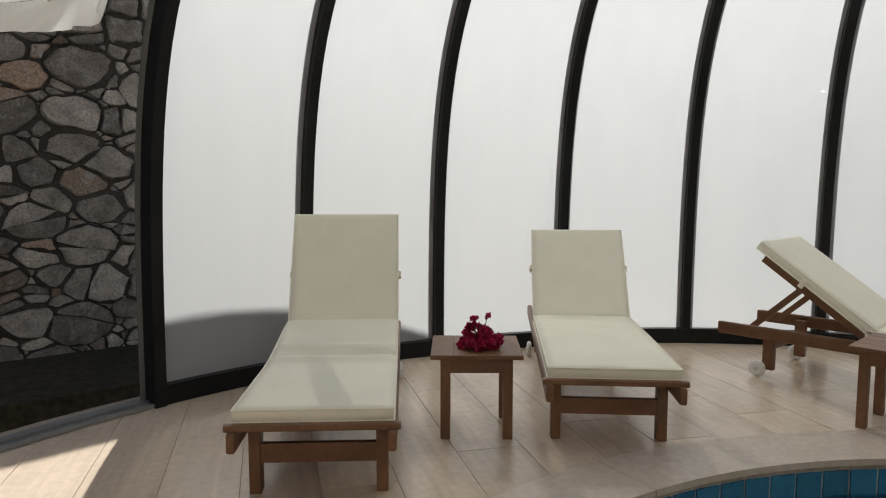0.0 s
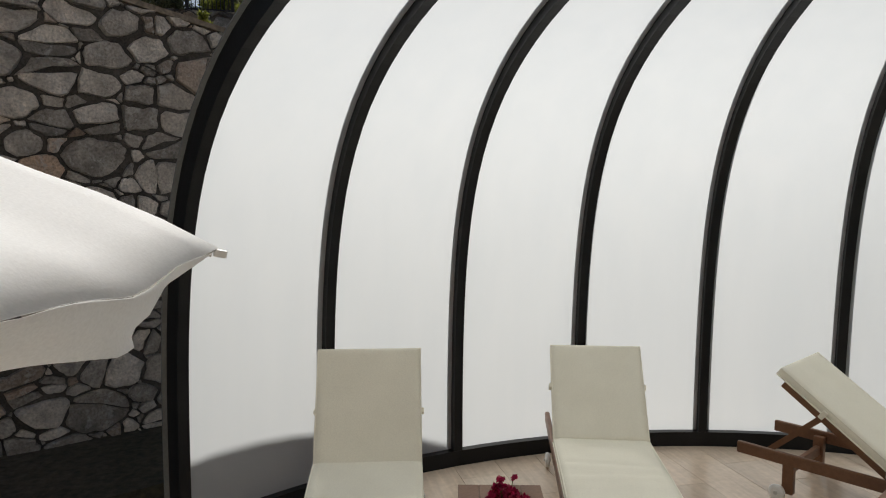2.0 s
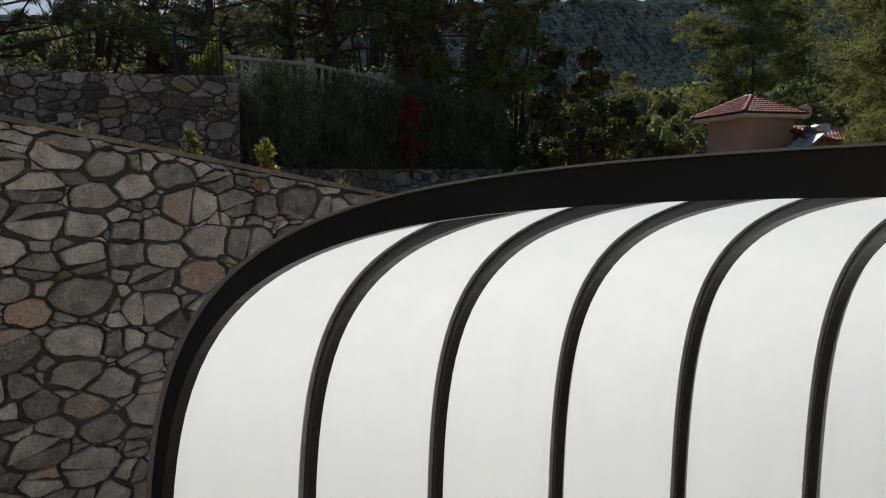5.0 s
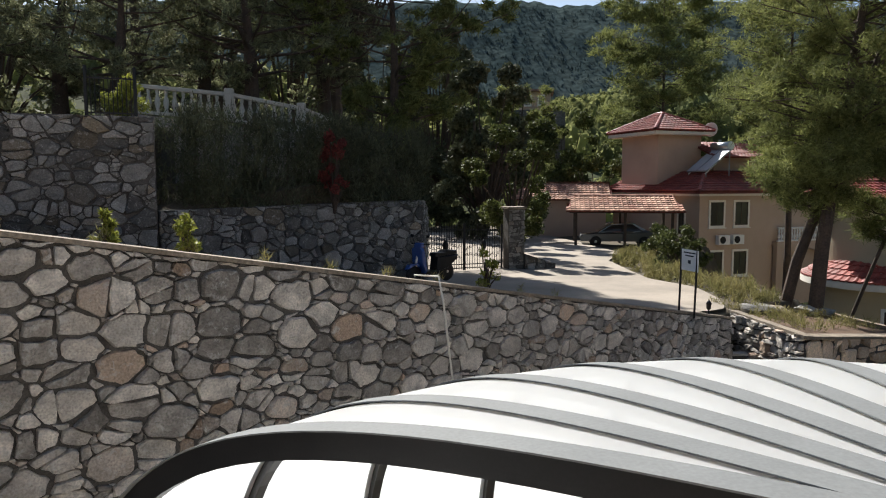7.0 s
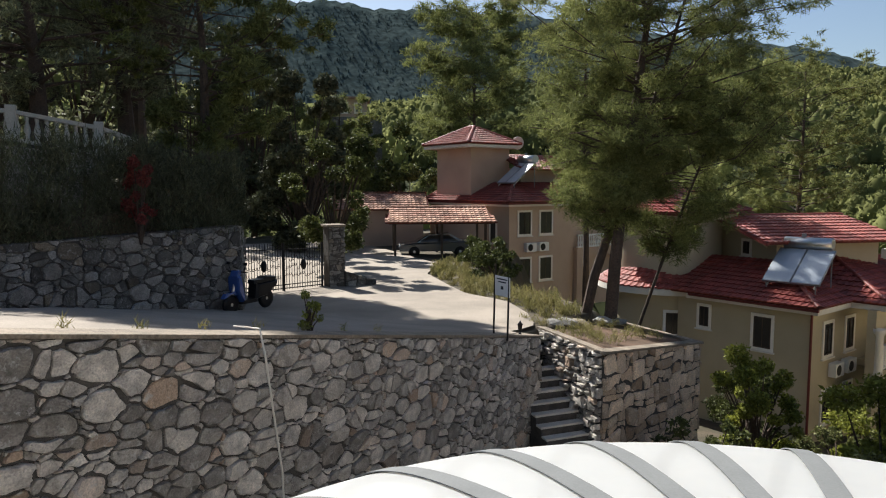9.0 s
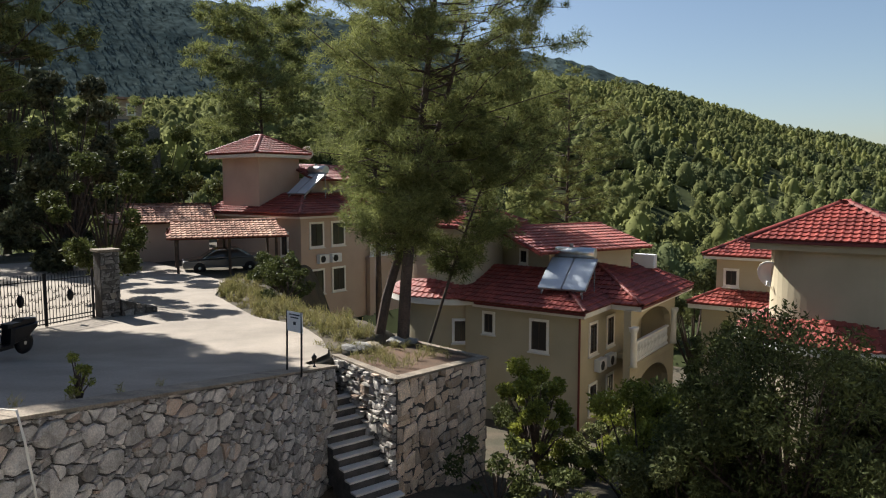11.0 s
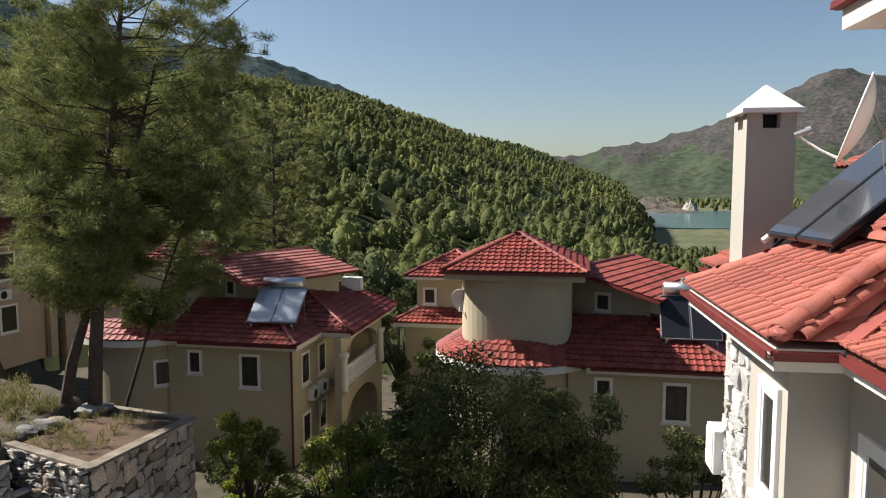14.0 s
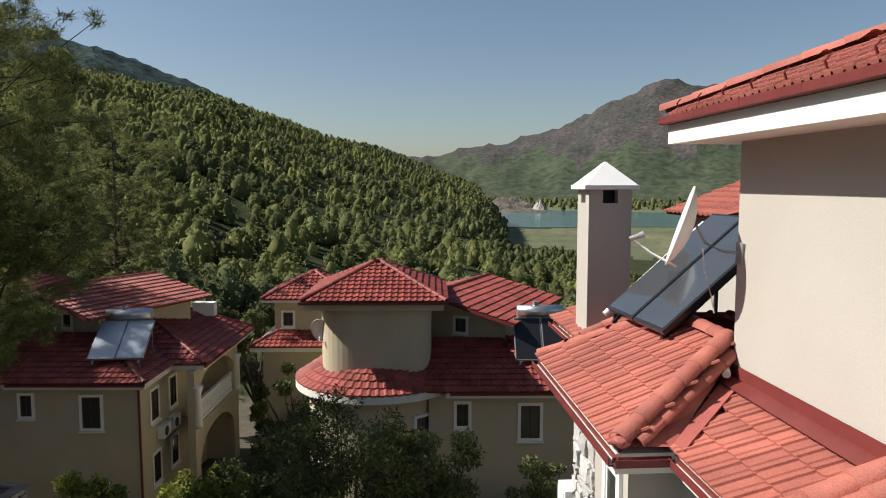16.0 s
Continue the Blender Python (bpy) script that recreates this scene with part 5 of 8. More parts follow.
# ---- plants ----
def leaves(name, clusters, count, size, mat, parent, seed, aspect=0.5, shell=0.55, droop=0.0, radial=0.8):
    """Many small leaves spread through ellipsoid clusters (x, y, z, rx, ry, rz), as one mesh."""
    rng = np.random.default_rng(seed)
    c = np.array(clusters, float)
    vol = (c[:, 3] * c[:, 4] * c[:, 5]) ** (2 / 3)
    pick = rng.choice(len(c), count, p=vol / vol.sum())
    d = rng.normal(size=(count, 3))
    d /= np.linalg.norm(d, axis=1, keepdims=True)
    r = shell + (1 - shell) * rng.random(count) ** 0.6
    r *= 0.8 + 0.35 * rng.random(count)
    pos = c[pick, :3] + d * c[pick, 3:] * r[:, None]
    u = rng.normal(size=(count, 3)) + d * radial
    u[:, 2] -= droop
    u /= np.linalg.norm(u, axis=1, keepdims=True)
    v = np.cross(u, rng.normal(size=(count, 3)))
    v /= np.linalg.norm(v, axis=1, keepdims=True)
    s = size * (0.6 + 0.8 * rng.random(count))[:, None]
    a, b = u * s, v * s * aspect
    # needles taper to a point; broad leaves are lozenges
    corners = [pos - a * 0.5 - b * 0.5, pos - a * 0.5 + b * 0.5, pos + a * 0.6] if aspect < 0.25 else [pos - a * 0.5, pos + b * 0.5, pos + a * 0.6, pos - b * 0.5]
    n = len(corners)
    verts = np.stack(corners, 1).reshape(-1, 3)
    me = bpy.data.meshes.new(name)
    me.vertices.add(count * n)
    me.vertices.foreach_set("co", verts.ravel())
    me.loops.add(count * n)
    me.loops.foreach_set("vertex_index", np.arange(count * n))
    me.polygons.add(count)
    me.polygons.foreach_set("loop_start", np.arange(count) * n)
    me.update(calc_edges=True)
    me.validate()
    return mesh_part(name, me, mat, parent)


def pine(x, y, z, height, spread, seed, label, count=16000, bare=0.3, mat=None, leaf=0.20, lean=(0, 0), group="", r0=0.2, twin=None, rich=1.0, thin=0.17, puff=1.0):
    """A pine: bent trunk, limbs in whorls and a crown of needle tufts with gaps."""
    rng = random.Random(seed)
    t = thing("pine_tree", Matrix.Translation((x, y, z)), label, "tree", group)

    def stem(k):
        return Vector((lean[0] * k + 0.15 * math.sin(4 * k + seed), lean[1] * k + 0.15 * math.cos(3 * k + seed), height * k))
    bm = bmesh.new()
    branch(bm, [stem(k / 9) - Vector((0, 0, 0.5 if k == 0 else 0)) for k in range(10)], r0, 0.03, 10)
    if twin:
        branch(bm, [Vector((twin[0], twin[1], -0.5)), Vector((twin[0] * 0.9, twin[1] * 0.9, height * 0.25)), Vector((twin[0] * 0.6, twin[1] * 0.6, height * 0.5)), Vector((twin[0] * 0.9, twin[1], height * 0.8))], r0 * 0.8, 0.04, 9)
    clusters = []
    n = int(height * 5.5 * rich)
    for i in range(n):
        k = bare + (1 - bare) * (i + rng.random()) / n
        a = rng.random() * 6.283
        shape = math.sin(math.pi * min(1, (1 - k) / (1 - bare) * 0.80 + 0.20)) ** 0.6
        ln = spread * (0.40 + 0.62 * rng.random()) * shape
        s = stem(k)
        mid = s + Vector((math.cos(a) * ln * 0.55, math.sin(a) * ln * 0.55, ln * rng.uniform(0.0, 0.2)))
        end = s + Vector((math.cos(a) * ln, math.sin(a) * ln, ln * rng.uniform(0.1, 0.45)))
        branch(bm, [s, mid, end], 0.05 * (1.1 - k) * r0 / 0.2 + 0.012, 0.010, 5)
        for _ in range(10):
            f = rng.uniform(0.05, 1.12)
            side = rng.gauss(0, 0.16) * ln
            q = mid.lerp(end, f) + Vector((-math.sin(a) * side, math.cos(a) * side, rng.gauss(0.10, 0.16)))
            rr = rng.uniform(0.13, 0.33) * (0.6 + 0.12 * spread) * puff
            clusters.append((*q, rr, rr, rr * rng.uniform(0.5, 0.8)))
    clusters.append((*stem(1.0), 0.3, 0.3, 0.5))
    part("trunk", bm, M_BARK, t)
    leaves("crown", clusters, count, leaf, mat or M_NEEDLE, t, seed, aspect=thin, shell=0.1, radial=1.8)
    return t


def broadleaf(x, y, z, height, spread, seed, label, count=9000, mat=None, leaf=0.14, bare=0.2, name="tree", category="tree", group="", lumps=26, aspect=0.5):
    """A leafy tree or shrub: short trunk, forked limbs, uneven crown."""
    rng = random.Random(seed)
    t = thing(name, Matrix.Translation((x, y, z)), label, category, group)
    bm = bmesh.new()
    branch(bm, [(0, 0, -0.4), (0.05, 0.03, height * bare), (0, 0.1, height * 0.55)], 0.03 * height ** 0.8 + 0.02, 0.03, 8)
    clusters = []
    for i in range(lumps):
        a, k = rng.random() * 6.283, rng.random()
        ln = spread * (0.25 + 0.75 * math.sqrt(rng.random())) * (0.55 + 0.45 * math.sin(math.pi * (0.15 + 0.8 * k)))
        end = Vector((math.cos(a) * ln, math.sin(a) * ln, height * (bare + (0.94 - bare) * k)))
        branch(bm, [(0, 0, height * bare * 0.8), end * 0.55 + Vector((0, 0, height * 0.08)), end], 0.02 * height ** 0.6, 0.01, 5)
        rr = rng.uniform(0.12, 0.30) * spread
        clusters.append((*end, rr, rr, rr * rng.uniform(0.7, 1.0)))
    part("trunk", bm, M_BARK, t)
    leaves("crown", clusters, count, leaf, mat or M_LEAF, t, seed, aspect=aspect, shell=0.35)
    return t


def forest(name, label, mat, bands, seed):
    """Woods on the hills: rounded crowns that overlap, set with many small tufts, finer where they stand nearer.
    A band: nearest and farthest distance, azimuths, trees, tufts on each, tuft size, sides and rings of the crown, greatest height."""
    rng = np.random.default_rng(seed)
    verts, loops, starts, soft, total = [], [], [], [], 0
    for r_lo, r_hi, a_lo, a_hi, n, k, fs, ns, nr, tall in bands:
        shore = r_lo > 800
        a = rng.uniform(a_lo, a_hi, n)
        d = np.interp(a, RIDGE_AZ, RIDGE_D) * 1.05 if not shore else np.full(n, 2300.0)
        far = np.minimum(r_hi, d)
        r = r_lo + (far - r_lo) * rng.random(n) ** 0.7
        x, y = r * np.cos(np.radians(a)), r * np.sin(np.radians(a))
        keep = (r < d) & (far > r_lo) & ~((x < 44) & (y < 33) & (x > -20)) & ~((x > 6) & (x < 36) & (y < 52)) & (shore | ~((a < 11.5) & (r > 120) & ((r > 285) | (rng.random(n) < 0.25))))
        x, y, r, a = x[keep], y[keep], r[keep], a[keep]
        z = np.where((x < 45) & (y < 55), ground_z(x, y), far_z(r, a))
        m = len(x)
        h = tall * (0.38 + 0.62 * rng.random(m) ** 1.6)
        h *= np.where(a > 60, np.where(r < 130, 0.75, 1.3), 1.0)
        # a pine's outline: widest low down, rounded towards the top, with boughs that stand out here and there
        tip, ph = rng.uniform(0.42, 0.85, (m, 1)), rng.uniform(0, 6.283, (m, 3))
        wide = (h * rng.uniform(0.48, 0.80, m))[:, None]
        lean = rng.normal(0, 0.06, (m, 2)) * h[:, None]

        def reach(t, ang):
            bough = 0.24 * np.sin(2 * ang + ph[:, :1] + 4 * t) + 0.20 * np.sin(4 * ang + ph[:, 1:2] - 9 * t) + 0.12 * np.sin(15 * t + 3 * ang + ph[:, 2:])
            return bough, wide * (1.03 - t ** 1.7) ** tip * (0.70 + 0.30 * np.minimum(1, t / 0.3)) * (1 + bough)
        # the crown's body
        tt, aa = np.meshgrid(np.linspace(0.0, 0.93, nr), np.arange(ns) * 6.283 / ns, indexing="ij")
        tt, aa = np.broadcast_to(tt.ravel(), (m, nr * ns)), np.broadcast_to(aa.ravel(), (m, nr * ns)) + ph[:, :1] + 0.5 * rng.random((m, nr * ns))
        _, rad = reach(tt, aa)
        rad = rad * (0.50 + 0.24 * rng.random(rad.shape))
        body = np.stack([x[:, None] + lean[:, :1] * tt + np.cos(aa) * rad, y[:, None] + lean[:, 1:] * tt + np.sin(aa) * rad, z[:, None] + h[:, None] * (0.02 + 0.96 * tt) + 0.04 * h[:, None] * (rng.random(tt.shape) - 0.5)], -1)
        top = np.stack([x + lean[:, 0], y + lean[:, 1], z + h], -1)[:, None]
        per = nr * ns + 1
        verts.append(np.concatenate([body, top], 1).reshape(-1, 3))
        i, j = np.meshgrid(np.arange(nr - 1), np.arange(ns), indexing="ij")
        i, j = i.ravel(), j.ravel()
        quads = np.stack([i * ns + j, i * ns + (j + 1) % ns, (i + 1) * ns + (j + 1) % ns, (i + 1) * ns + j], 1)
        j = np.arange(ns)
        tris = np.stack([(nr - 1) * ns + j, (nr - 1) * ns + (j + 1) % ns, np.full(ns, per - 1)], 1)
        base = total + per * np.arange(m)
        loops.append((base[:, None, None] + quads[None]).reshape(-1))
        starts.append(np.full(m * len(quads), 4))
        soft.append(np.ones(m * (len(quads) + ns), bool))
        loops.append((base[:, None, None] + tris[None]).reshape(-1))
        starts.append(np.full(m * ns, 3))
        total += per * m
        # tufts over it
        t, ang = rng.random((m, k)) ** 1.1, rng.uniform(0, 6.283, (m, k))
        bough, rad = reach(t, ang)
        rad = rad * (0.62 + 0.46 * rng.random((m, k)))
        g = np.stack([np.cos(ang), np.sin(ang), 0.15 + 1.3 * t * t + 0.9 * bough], -1)
        g /= np.linalg.norm(g, axis=2, keepdims=True)
        pos = np.stack([x[:, None] + lean[:, :1] * t + np.cos(ang) * rad, y[:, None] + lean[:, 1:] * t + np.sin(ang) * rad, z[:, None] + h[:, None] * (0.02 + 0.98 * t)], -1).reshape(-1, 3)
        q = np.repeat(h * fs, k)[:, None] * (0.5 + 0.9 * rng.random((m * k, 1)))
        out = g.reshape(-1, 3) + rng.normal(size=(m * k, 3)) * 0.9
        out /= np.linalg.norm(out, axis=1, keepdims=True)
        u = np.cross(out, rng.normal(size=(m * k, 3)))
        u /= np.linalg.norm(u, axis=1, keepdims=True)
        v = np.cross(out, u)
        verts.append(np.stack([pos + u * q, pos - u * q * 0.5 + v * q * 0.45, pos - u * q * 0.5 - v * q * 0.45], 1).reshape(-1, 3))
        loops.append(total + np.arange(m * k * 3))
        starts.append(np.full(m * k, 3))
        soft.append(np.zeros(m * k, bool))
        total += m * k * 3
    verts, loops, sizes = np.concatenate(verts), np.concatenate(loops), np.concatenate(starts)
    me = bpy.data.meshes.new(name)
    me.vertices.add(len(verts))
    me.vertices.foreach_set("co", verts.ravel())
    me.loops.add(len(loops))
    me.loops.foreach_set("vertex_index", loops)
    me.polygons.add(len(sizes))
    me.polygons.foreach_set("loop_start", np.concatenate([[0], np.cumsum(sizes)[:-1]]))
    me.polygons.foreach_set("use_smooth", np.concatenate(soft))
    me.update(calc_edges=True)
    tagged(mesh_part(name, me, mat), label, "forest", kind="stuff")


forest("forest", "dense green pine woods over the hillsides", M_FOREST, ((46, 95, -15, 120, 300, 480, 0.056, 9, 6, 6.8), (80, 170, -15, 120, 1450, 120, 0.085, 6, 4, 5.6), (150, 700, 5, 100, 12000, 20, 0.17, 4, 3, 4.6), (865, 1330, -4, 14.5, 420, 10, 0.13, 6, 4, 11.0)), 5)
forest("mountain_forest", "woods on the mountainside with haze in their colour", M_FARWOOD_HAZE, ((1420, 2230, 42, 96, 6500, 4, 0.24, 4, 2, 7.5),), 6)


def mound(name, label, category, a, r, wide, deep, h, mat, seed, sharp=1.0):
    """A heap or low rise on the lake's far shore, at a degrees and r metres."""
    bm = bmesh.new()
    bmesh.ops.create_grid(bm, x_segments=28, y_segments=14, size=1.0)
    for v in bm.verts:
        k = max(0.0, 1 - math.hypot(v.co.x, v.co.y))
        f = noise.fractal(Vector((v.co.x * 2.5, v.co.y * 2.5, seed)), 0.8, 2.0, 4)
        v.co = Vector((v.co.y * deep, v.co.x * wide, h * k ** sharp * (1 + 0.5 * f) - 0.6))
    x, y = r * math.cos(radians(a)), r * math.sin(radians(a))
    ob = part(name, bm, mat)
    ob.matrix_world = pose(x, y, -24.4, 0, 0, a)
    tagged(ob, label, category)


M_GRAVEL = material("pale_gravel", (0.34, 0.31, 0.27), 0.95, (0.22, 0.20, 0.17), 0.2, 0.9, 1.0, 0.3, 0.3)
M_QUARRY = material("brown_quarry_earth", (0.13, 0.105, 0.085), 0.95, (0.06, 0.06, 0.04), 0.05, 0.9, 0.3, 0.5, 0.4)
mound("gravel_heap", "pale pointed gravel heap on the lake shore", "gravel heap", 8.9, 880, 11, 11, 13, M_GRAVEL, 2)
mound("quarry_bank", "brown terraced earth bank on the lake's far shore", "earth bank", 11.4, 905, 46, 26, 15, M_QUARRY, 5, 0.5)
mound("quarry_bank", "low brown earth spit reaching into the lake", "earth bank", 10.3, 812, 34, 14, 5, M_QUARRY, 9, 0.5)


def gz(x, y):
    return float(ground_z(x, y))


# pines and shrubs of the village
pine(11.95, 16.95, 0.8, 13.0, 4.1, 11, "tall pine with an airy crown beside the planting bed", 110000, 0.20, M_NEEDLE_Y, leaf=0.16, lean=(1.0, -0.5), r0=0.19, rich=1.35, thin=0.13, puff=1.2)
pine(11.4, 17.45, 0.8, 9.2, 4.2, 24, "leaning second pine beside the planting bed", 60000, 0.24, leaf=0.155, lean=(2.2, -1.2), r0=0.16, rich=1.5, thin=0.14, puff=1.2)
pine(13.3, 18.7, -1.8, 9.2, 3.1, 28, "dark young pine below the planting bed", 56000, 0.44, leaf=0.15, lean=(2.6, -2.0), r0=0.06, rich=1.8, thin=0.15, puff=1.3)
pine(22.0, 34.2, -2.5, 17.5, 3.9, 27, "tall dark pine standing behind the balcony villa", 36000, 0.30, leaf=0.26, rich=1.3, puff=1.3)
pine(33.0, 29.5, -3.5, 14.5, 4.2, 12, "slender light-green pine behind the balcony villa", 42000, 0.25, M_NEEDLE_Y, leaf=0.22, rich=1.3)
pine(26.5, 60.0, 1.0, 19.0, 7.0, 13, "broad sunlit pine behind the pinkish villa", 62000, 0.06, M_NEEDLE, leaf=0.44, rich=1.6, puff=1.9)
pine(30.0, 46.0, -1.0, 12.0, 4.6, 14, "green pine beside the pinkish villa", 22000, 0.12, leaf=0.34, puff=1.5)
broadleaf(6.4, 58.0, 0.3, 18.0, 3.7, 21, "dark evergreen tree behind the gate", 14000, M_DARKHEDGE, 0.34, 0.06, group="dark trees beyond the gate", lumps=60)
pine(13.0, 56.0, 0.5, 10.5, 4.0, 22, "tall dark pine behind the outbuilding", 26000, 0.1, leaf=0.38, puff=1.6)
broadleaf(1.6, 57.5, 0.3, 17.0, 4.8, 23, "tall dark evergreen tree beyond the gate", 16000, M_DARKHEDGE, 0.36, 0.06, group="dark trees beyond the gate", lumps=80)
pine(1.0, 23.4, 3.6, 9.0, 3.9, 25, "dark pine at the corner of the upper garden", 30000, 0.12, leaf=0.26, group="pines of the upper garden")
GARDEN_PINES = ((-9.3, 24.0, 15), (-7.0, 21.8, 14), (-5.6, 26.5, 16), (-3.6, 23.6, 14.5), (-1.4, 26.5, 15), (-9.0, 31.0, 17), (-12.5, 20.5, 15))
for i, (x, y, h) in enumerate(GARDEN_PINES):
    pine(x, y, 4.8, min(h, 0.82 * (y - 5) - 8.6), 4.4, 60 + i, "tall dark pine in the shaded upper garden", 15000, 0.24, M_EVERGREEN, leaf=0.20, group="pines of the upper garden", r0=0.32)
broadleaf(-1.1, 33.3, 1.0, 24.0, 4.6, 31, "tall dense dark evergreen tree beyond the gate", 40000, M_EVERGREEN, 0.38, 0.54, lumps=110)
for i, (x, y, h) in enumerate(((-6.0, 30.5, 8.0), (-13.0, 27.0, 8.0), (-3.4, 35.0, 10.0))):
    broadleaf(x, y, 4.6, h, 3.2, 80 + i, "dark evergreen tree in the shaded upper garden", 4500, M_EVERGREEN, 0.28, 0.06, "tree", "tree", "dark trees of the upper garden", 40)
broadleaf(6.6, 29.8, 0.6, 6.2, 2.1, 32, "leafy sunlit tree behind the gate post", 15000, M_LEAF, 0.15, 0.22)
broadleaf(7.6, 42.8, 0.4, 11.0, 2.7, 50, "dark evergreen tree behind the gate", 30000, M_DARKHEDGE, 0.26, 0.05, group="dark trees beyond the gate", lumps=60)
broadleaf(9.6, 40.5, 0.4, 2.2, 1.6, 33, "pale flowering shrub beside the carport", 4000, M_OLIVE, 0.12, 0.1, "shrub", "shrub")
broadleaf(14.3, 62.5, 1.5, 8.6, 3.0, 48, "grey-green tree below the hillside house", 9000, M_OLIVE, 0.3, 0.1)
broadleaf(18.2, 62.0, 1.5, 8.8, 3.2, 49, "green tree below the hillside house", 9000, M_LEAF, 0.3, 0.1)
broadleaf(17.0, 50.5, 0.4, 6.0, 3.0, 34, "green tree behind the outbuilding", 9000, M_LEAF, 0.25, 0.15)

for i, (y, off, hgt) in enumerate(((26.5, 2.6, 1.5), (28.3, 2.9, 1.8), (30.2, 2.7, 2.0), (32.0, 2.9, 1.7), (33.8, 3.1, 1.6))):
    x = drive_edge(y) + off
    broadleaf(x, y, gz(x, y) - 0.2, hgt, 1.1, 130 + i, "dark shrub on the bank below the pinkish villa", 2600, M_LEAF, 0.12, 0.08, "shrub", "shrub", "bank shrubs", 18)

# the overgrown slope below the steps
broadleaf(14.6, 6.7, -3.4, 5.9, 2.7, 35, "dark green leafy tree on the shaded slope", 46000, M_LEAF, 0.115, 0.12, lumps=110, aspect=0.34)
broadleaf(13.6, 7.6, -3.3, 4.5, 1.5, 47, "dark evergreen shrub under the leafy tree", 14000, M_LEAF, 0.10, 0.08, "shrub", "shrub", lumps=40)
broadleaf(16.3, 5.0, -3.4, 5.0, 1.9, 36, "dense grey-green shrub beside the leafy tree", 15000, M_OLIVE, 0.11, 0.08, "shrub", "shrub", lumps=36)
broadleaf(14.3, 10.2, -3.6, 3.9, 1.6, 37, "bright green sunlit shrub on the slope", 13000, M_LEAF_G, 0.12, 0.08, "shrub", "shrub", lumps=34)
broadleaf(13.0, 8.2, -3.2, 3.0, 1.7, 38, "low grey-green shrub on the slope", 8000, M_OLIVE, 0.10, 0.08, "shrub", "shrub", lumps=28)
broadleaf(14.1, 13.6, -3.0, 3.4, 1.15, 39, "yellowish green shrub at the foot of the bastion", 9000, M_LEAF_G, 0.10, 0.08, "shrub", "shrub")
broadleaf(15.3, 15.2, -3.3, 2.4, 1.3, 40, "dark shrub below the planting bed", 6000, M_LEAF, 0.10, 0.08, "shrub", "shrub")
broadleaf(17.6, 2.4, -3.8, 4.4, 1.3, 41, "small olive tree near the villa's corner", 9000, M_OLIVE, 0.10, 0.2)
broadleaf(18.0, 11.0, -4.4, 3.6, 2.2, 42, "dark green shrub between the villas", 10000, M_LEAF, 0.13, 0.08, "shrub", "shrub")
broadleaf(20.0, 14.6, -5.0, 2.8, 1.7, 43, "bright shrub in the lane between the villas", 7000, M_LEAF_G, 0.13, 0.08, "shrub", "shrub")
broadleaf(30.0, 16.5, -6.4, 5.5, 2.2, 44, "leafy tree between the two villas", 9000, M_LEAF, 0.18, 0.15)
broadleaf(37.0, 23.0, -7.0, 8.0, 2.6, 45, "pale green tree behind the balcony", 9000, M_OLIVE, 0.2, 0.15)
broadleaf(18.5, 7.4, -4.2, 4.0, 2.0, 46, "dark shrub in front of the round tower", 9000, M_LEAF, 0.13, 0.08, "shrub", "shrub")
rs = random.Random(77)
for i in range(26):
    x, y = rs.uniform(9.5, 21), rs.uniform(4.0, 15.0)
    if 7 < x < 13.2 and y > 11.4:
        continue
    hgt = rs.uniform(0.9, 1.9)
    broadleaf(x, y, gz(x, y) - 0.1, hgt, hgt * 0.7, 100 + i, "dark undergrowth shrub on the shaded slope", 1600, rs.choice((M_LEAF, M_LEAF, M_OLIVE)), 0.11, 0.05, "shrub", "shrub", "undergrowth", 12)


def weeds(name, label, spots, count, h, mat, seed):
    """Tufts of dry grass and weeds, as one stretch of stuff."""
    rng = np.random.default_rng(seed)
    c = np.array([(x, y, z + h * 0.4, w, w, h * 0.55) for x, y, z, w in spots])
    ob = leaves(name, c, count, h * 0.42, mat, None, seed, aspect=0.12, shell=0.1, droop=-1.6)
    tagged(ob, label, "weeds", kind="stuff")


rs = random.Random(5)
sp = []
for _ in range(240):
    k = rs.random()
    y = 17.0 + 16.0 * k
    x = drive_edge(y) + rs.uniform(0.15, 1.9)
    sp.append((x, y, gz(x, y) + rs.uniform(-0.25, 0.1), rs.uniform(0.10, 0.28)))
weeds("dry_grass", "tall dry yellow-green grass along the driveway's edge", sp, 11000, 0.52, M_DRY, 6)
sp = []
for _ in range(60):
    x, y = rs.uniform(8.7, 12.4), rs.uniform(13.3, 16.8)
    if (x - 8.60) * 0.375 - (y - 12.62) * 0.927 < -0.6:
        sp.append((x, y, float(bastion_top(x, y)) - 0.05, rs.uniform(0.1, 0.28)))
weeds("bed_weeds", "sparse dry weeds and tufts in the planting bed", sp[:34], 2600, 0.28, M_DRY, 7)
sp = [(W1_A[0] + (W1_D[0]) * s - W1_N[0] * 0.62, W1_A[1] + W1_D[1] * s - W1_N[1] * 0.62, w1_top(s), 0.10) for s in np.arange(8, 21, 0.9)]
weeds("wall_weeds", "thin dry weeds along the wall's top", sp, 700, 0.22, M_DRY, 8)

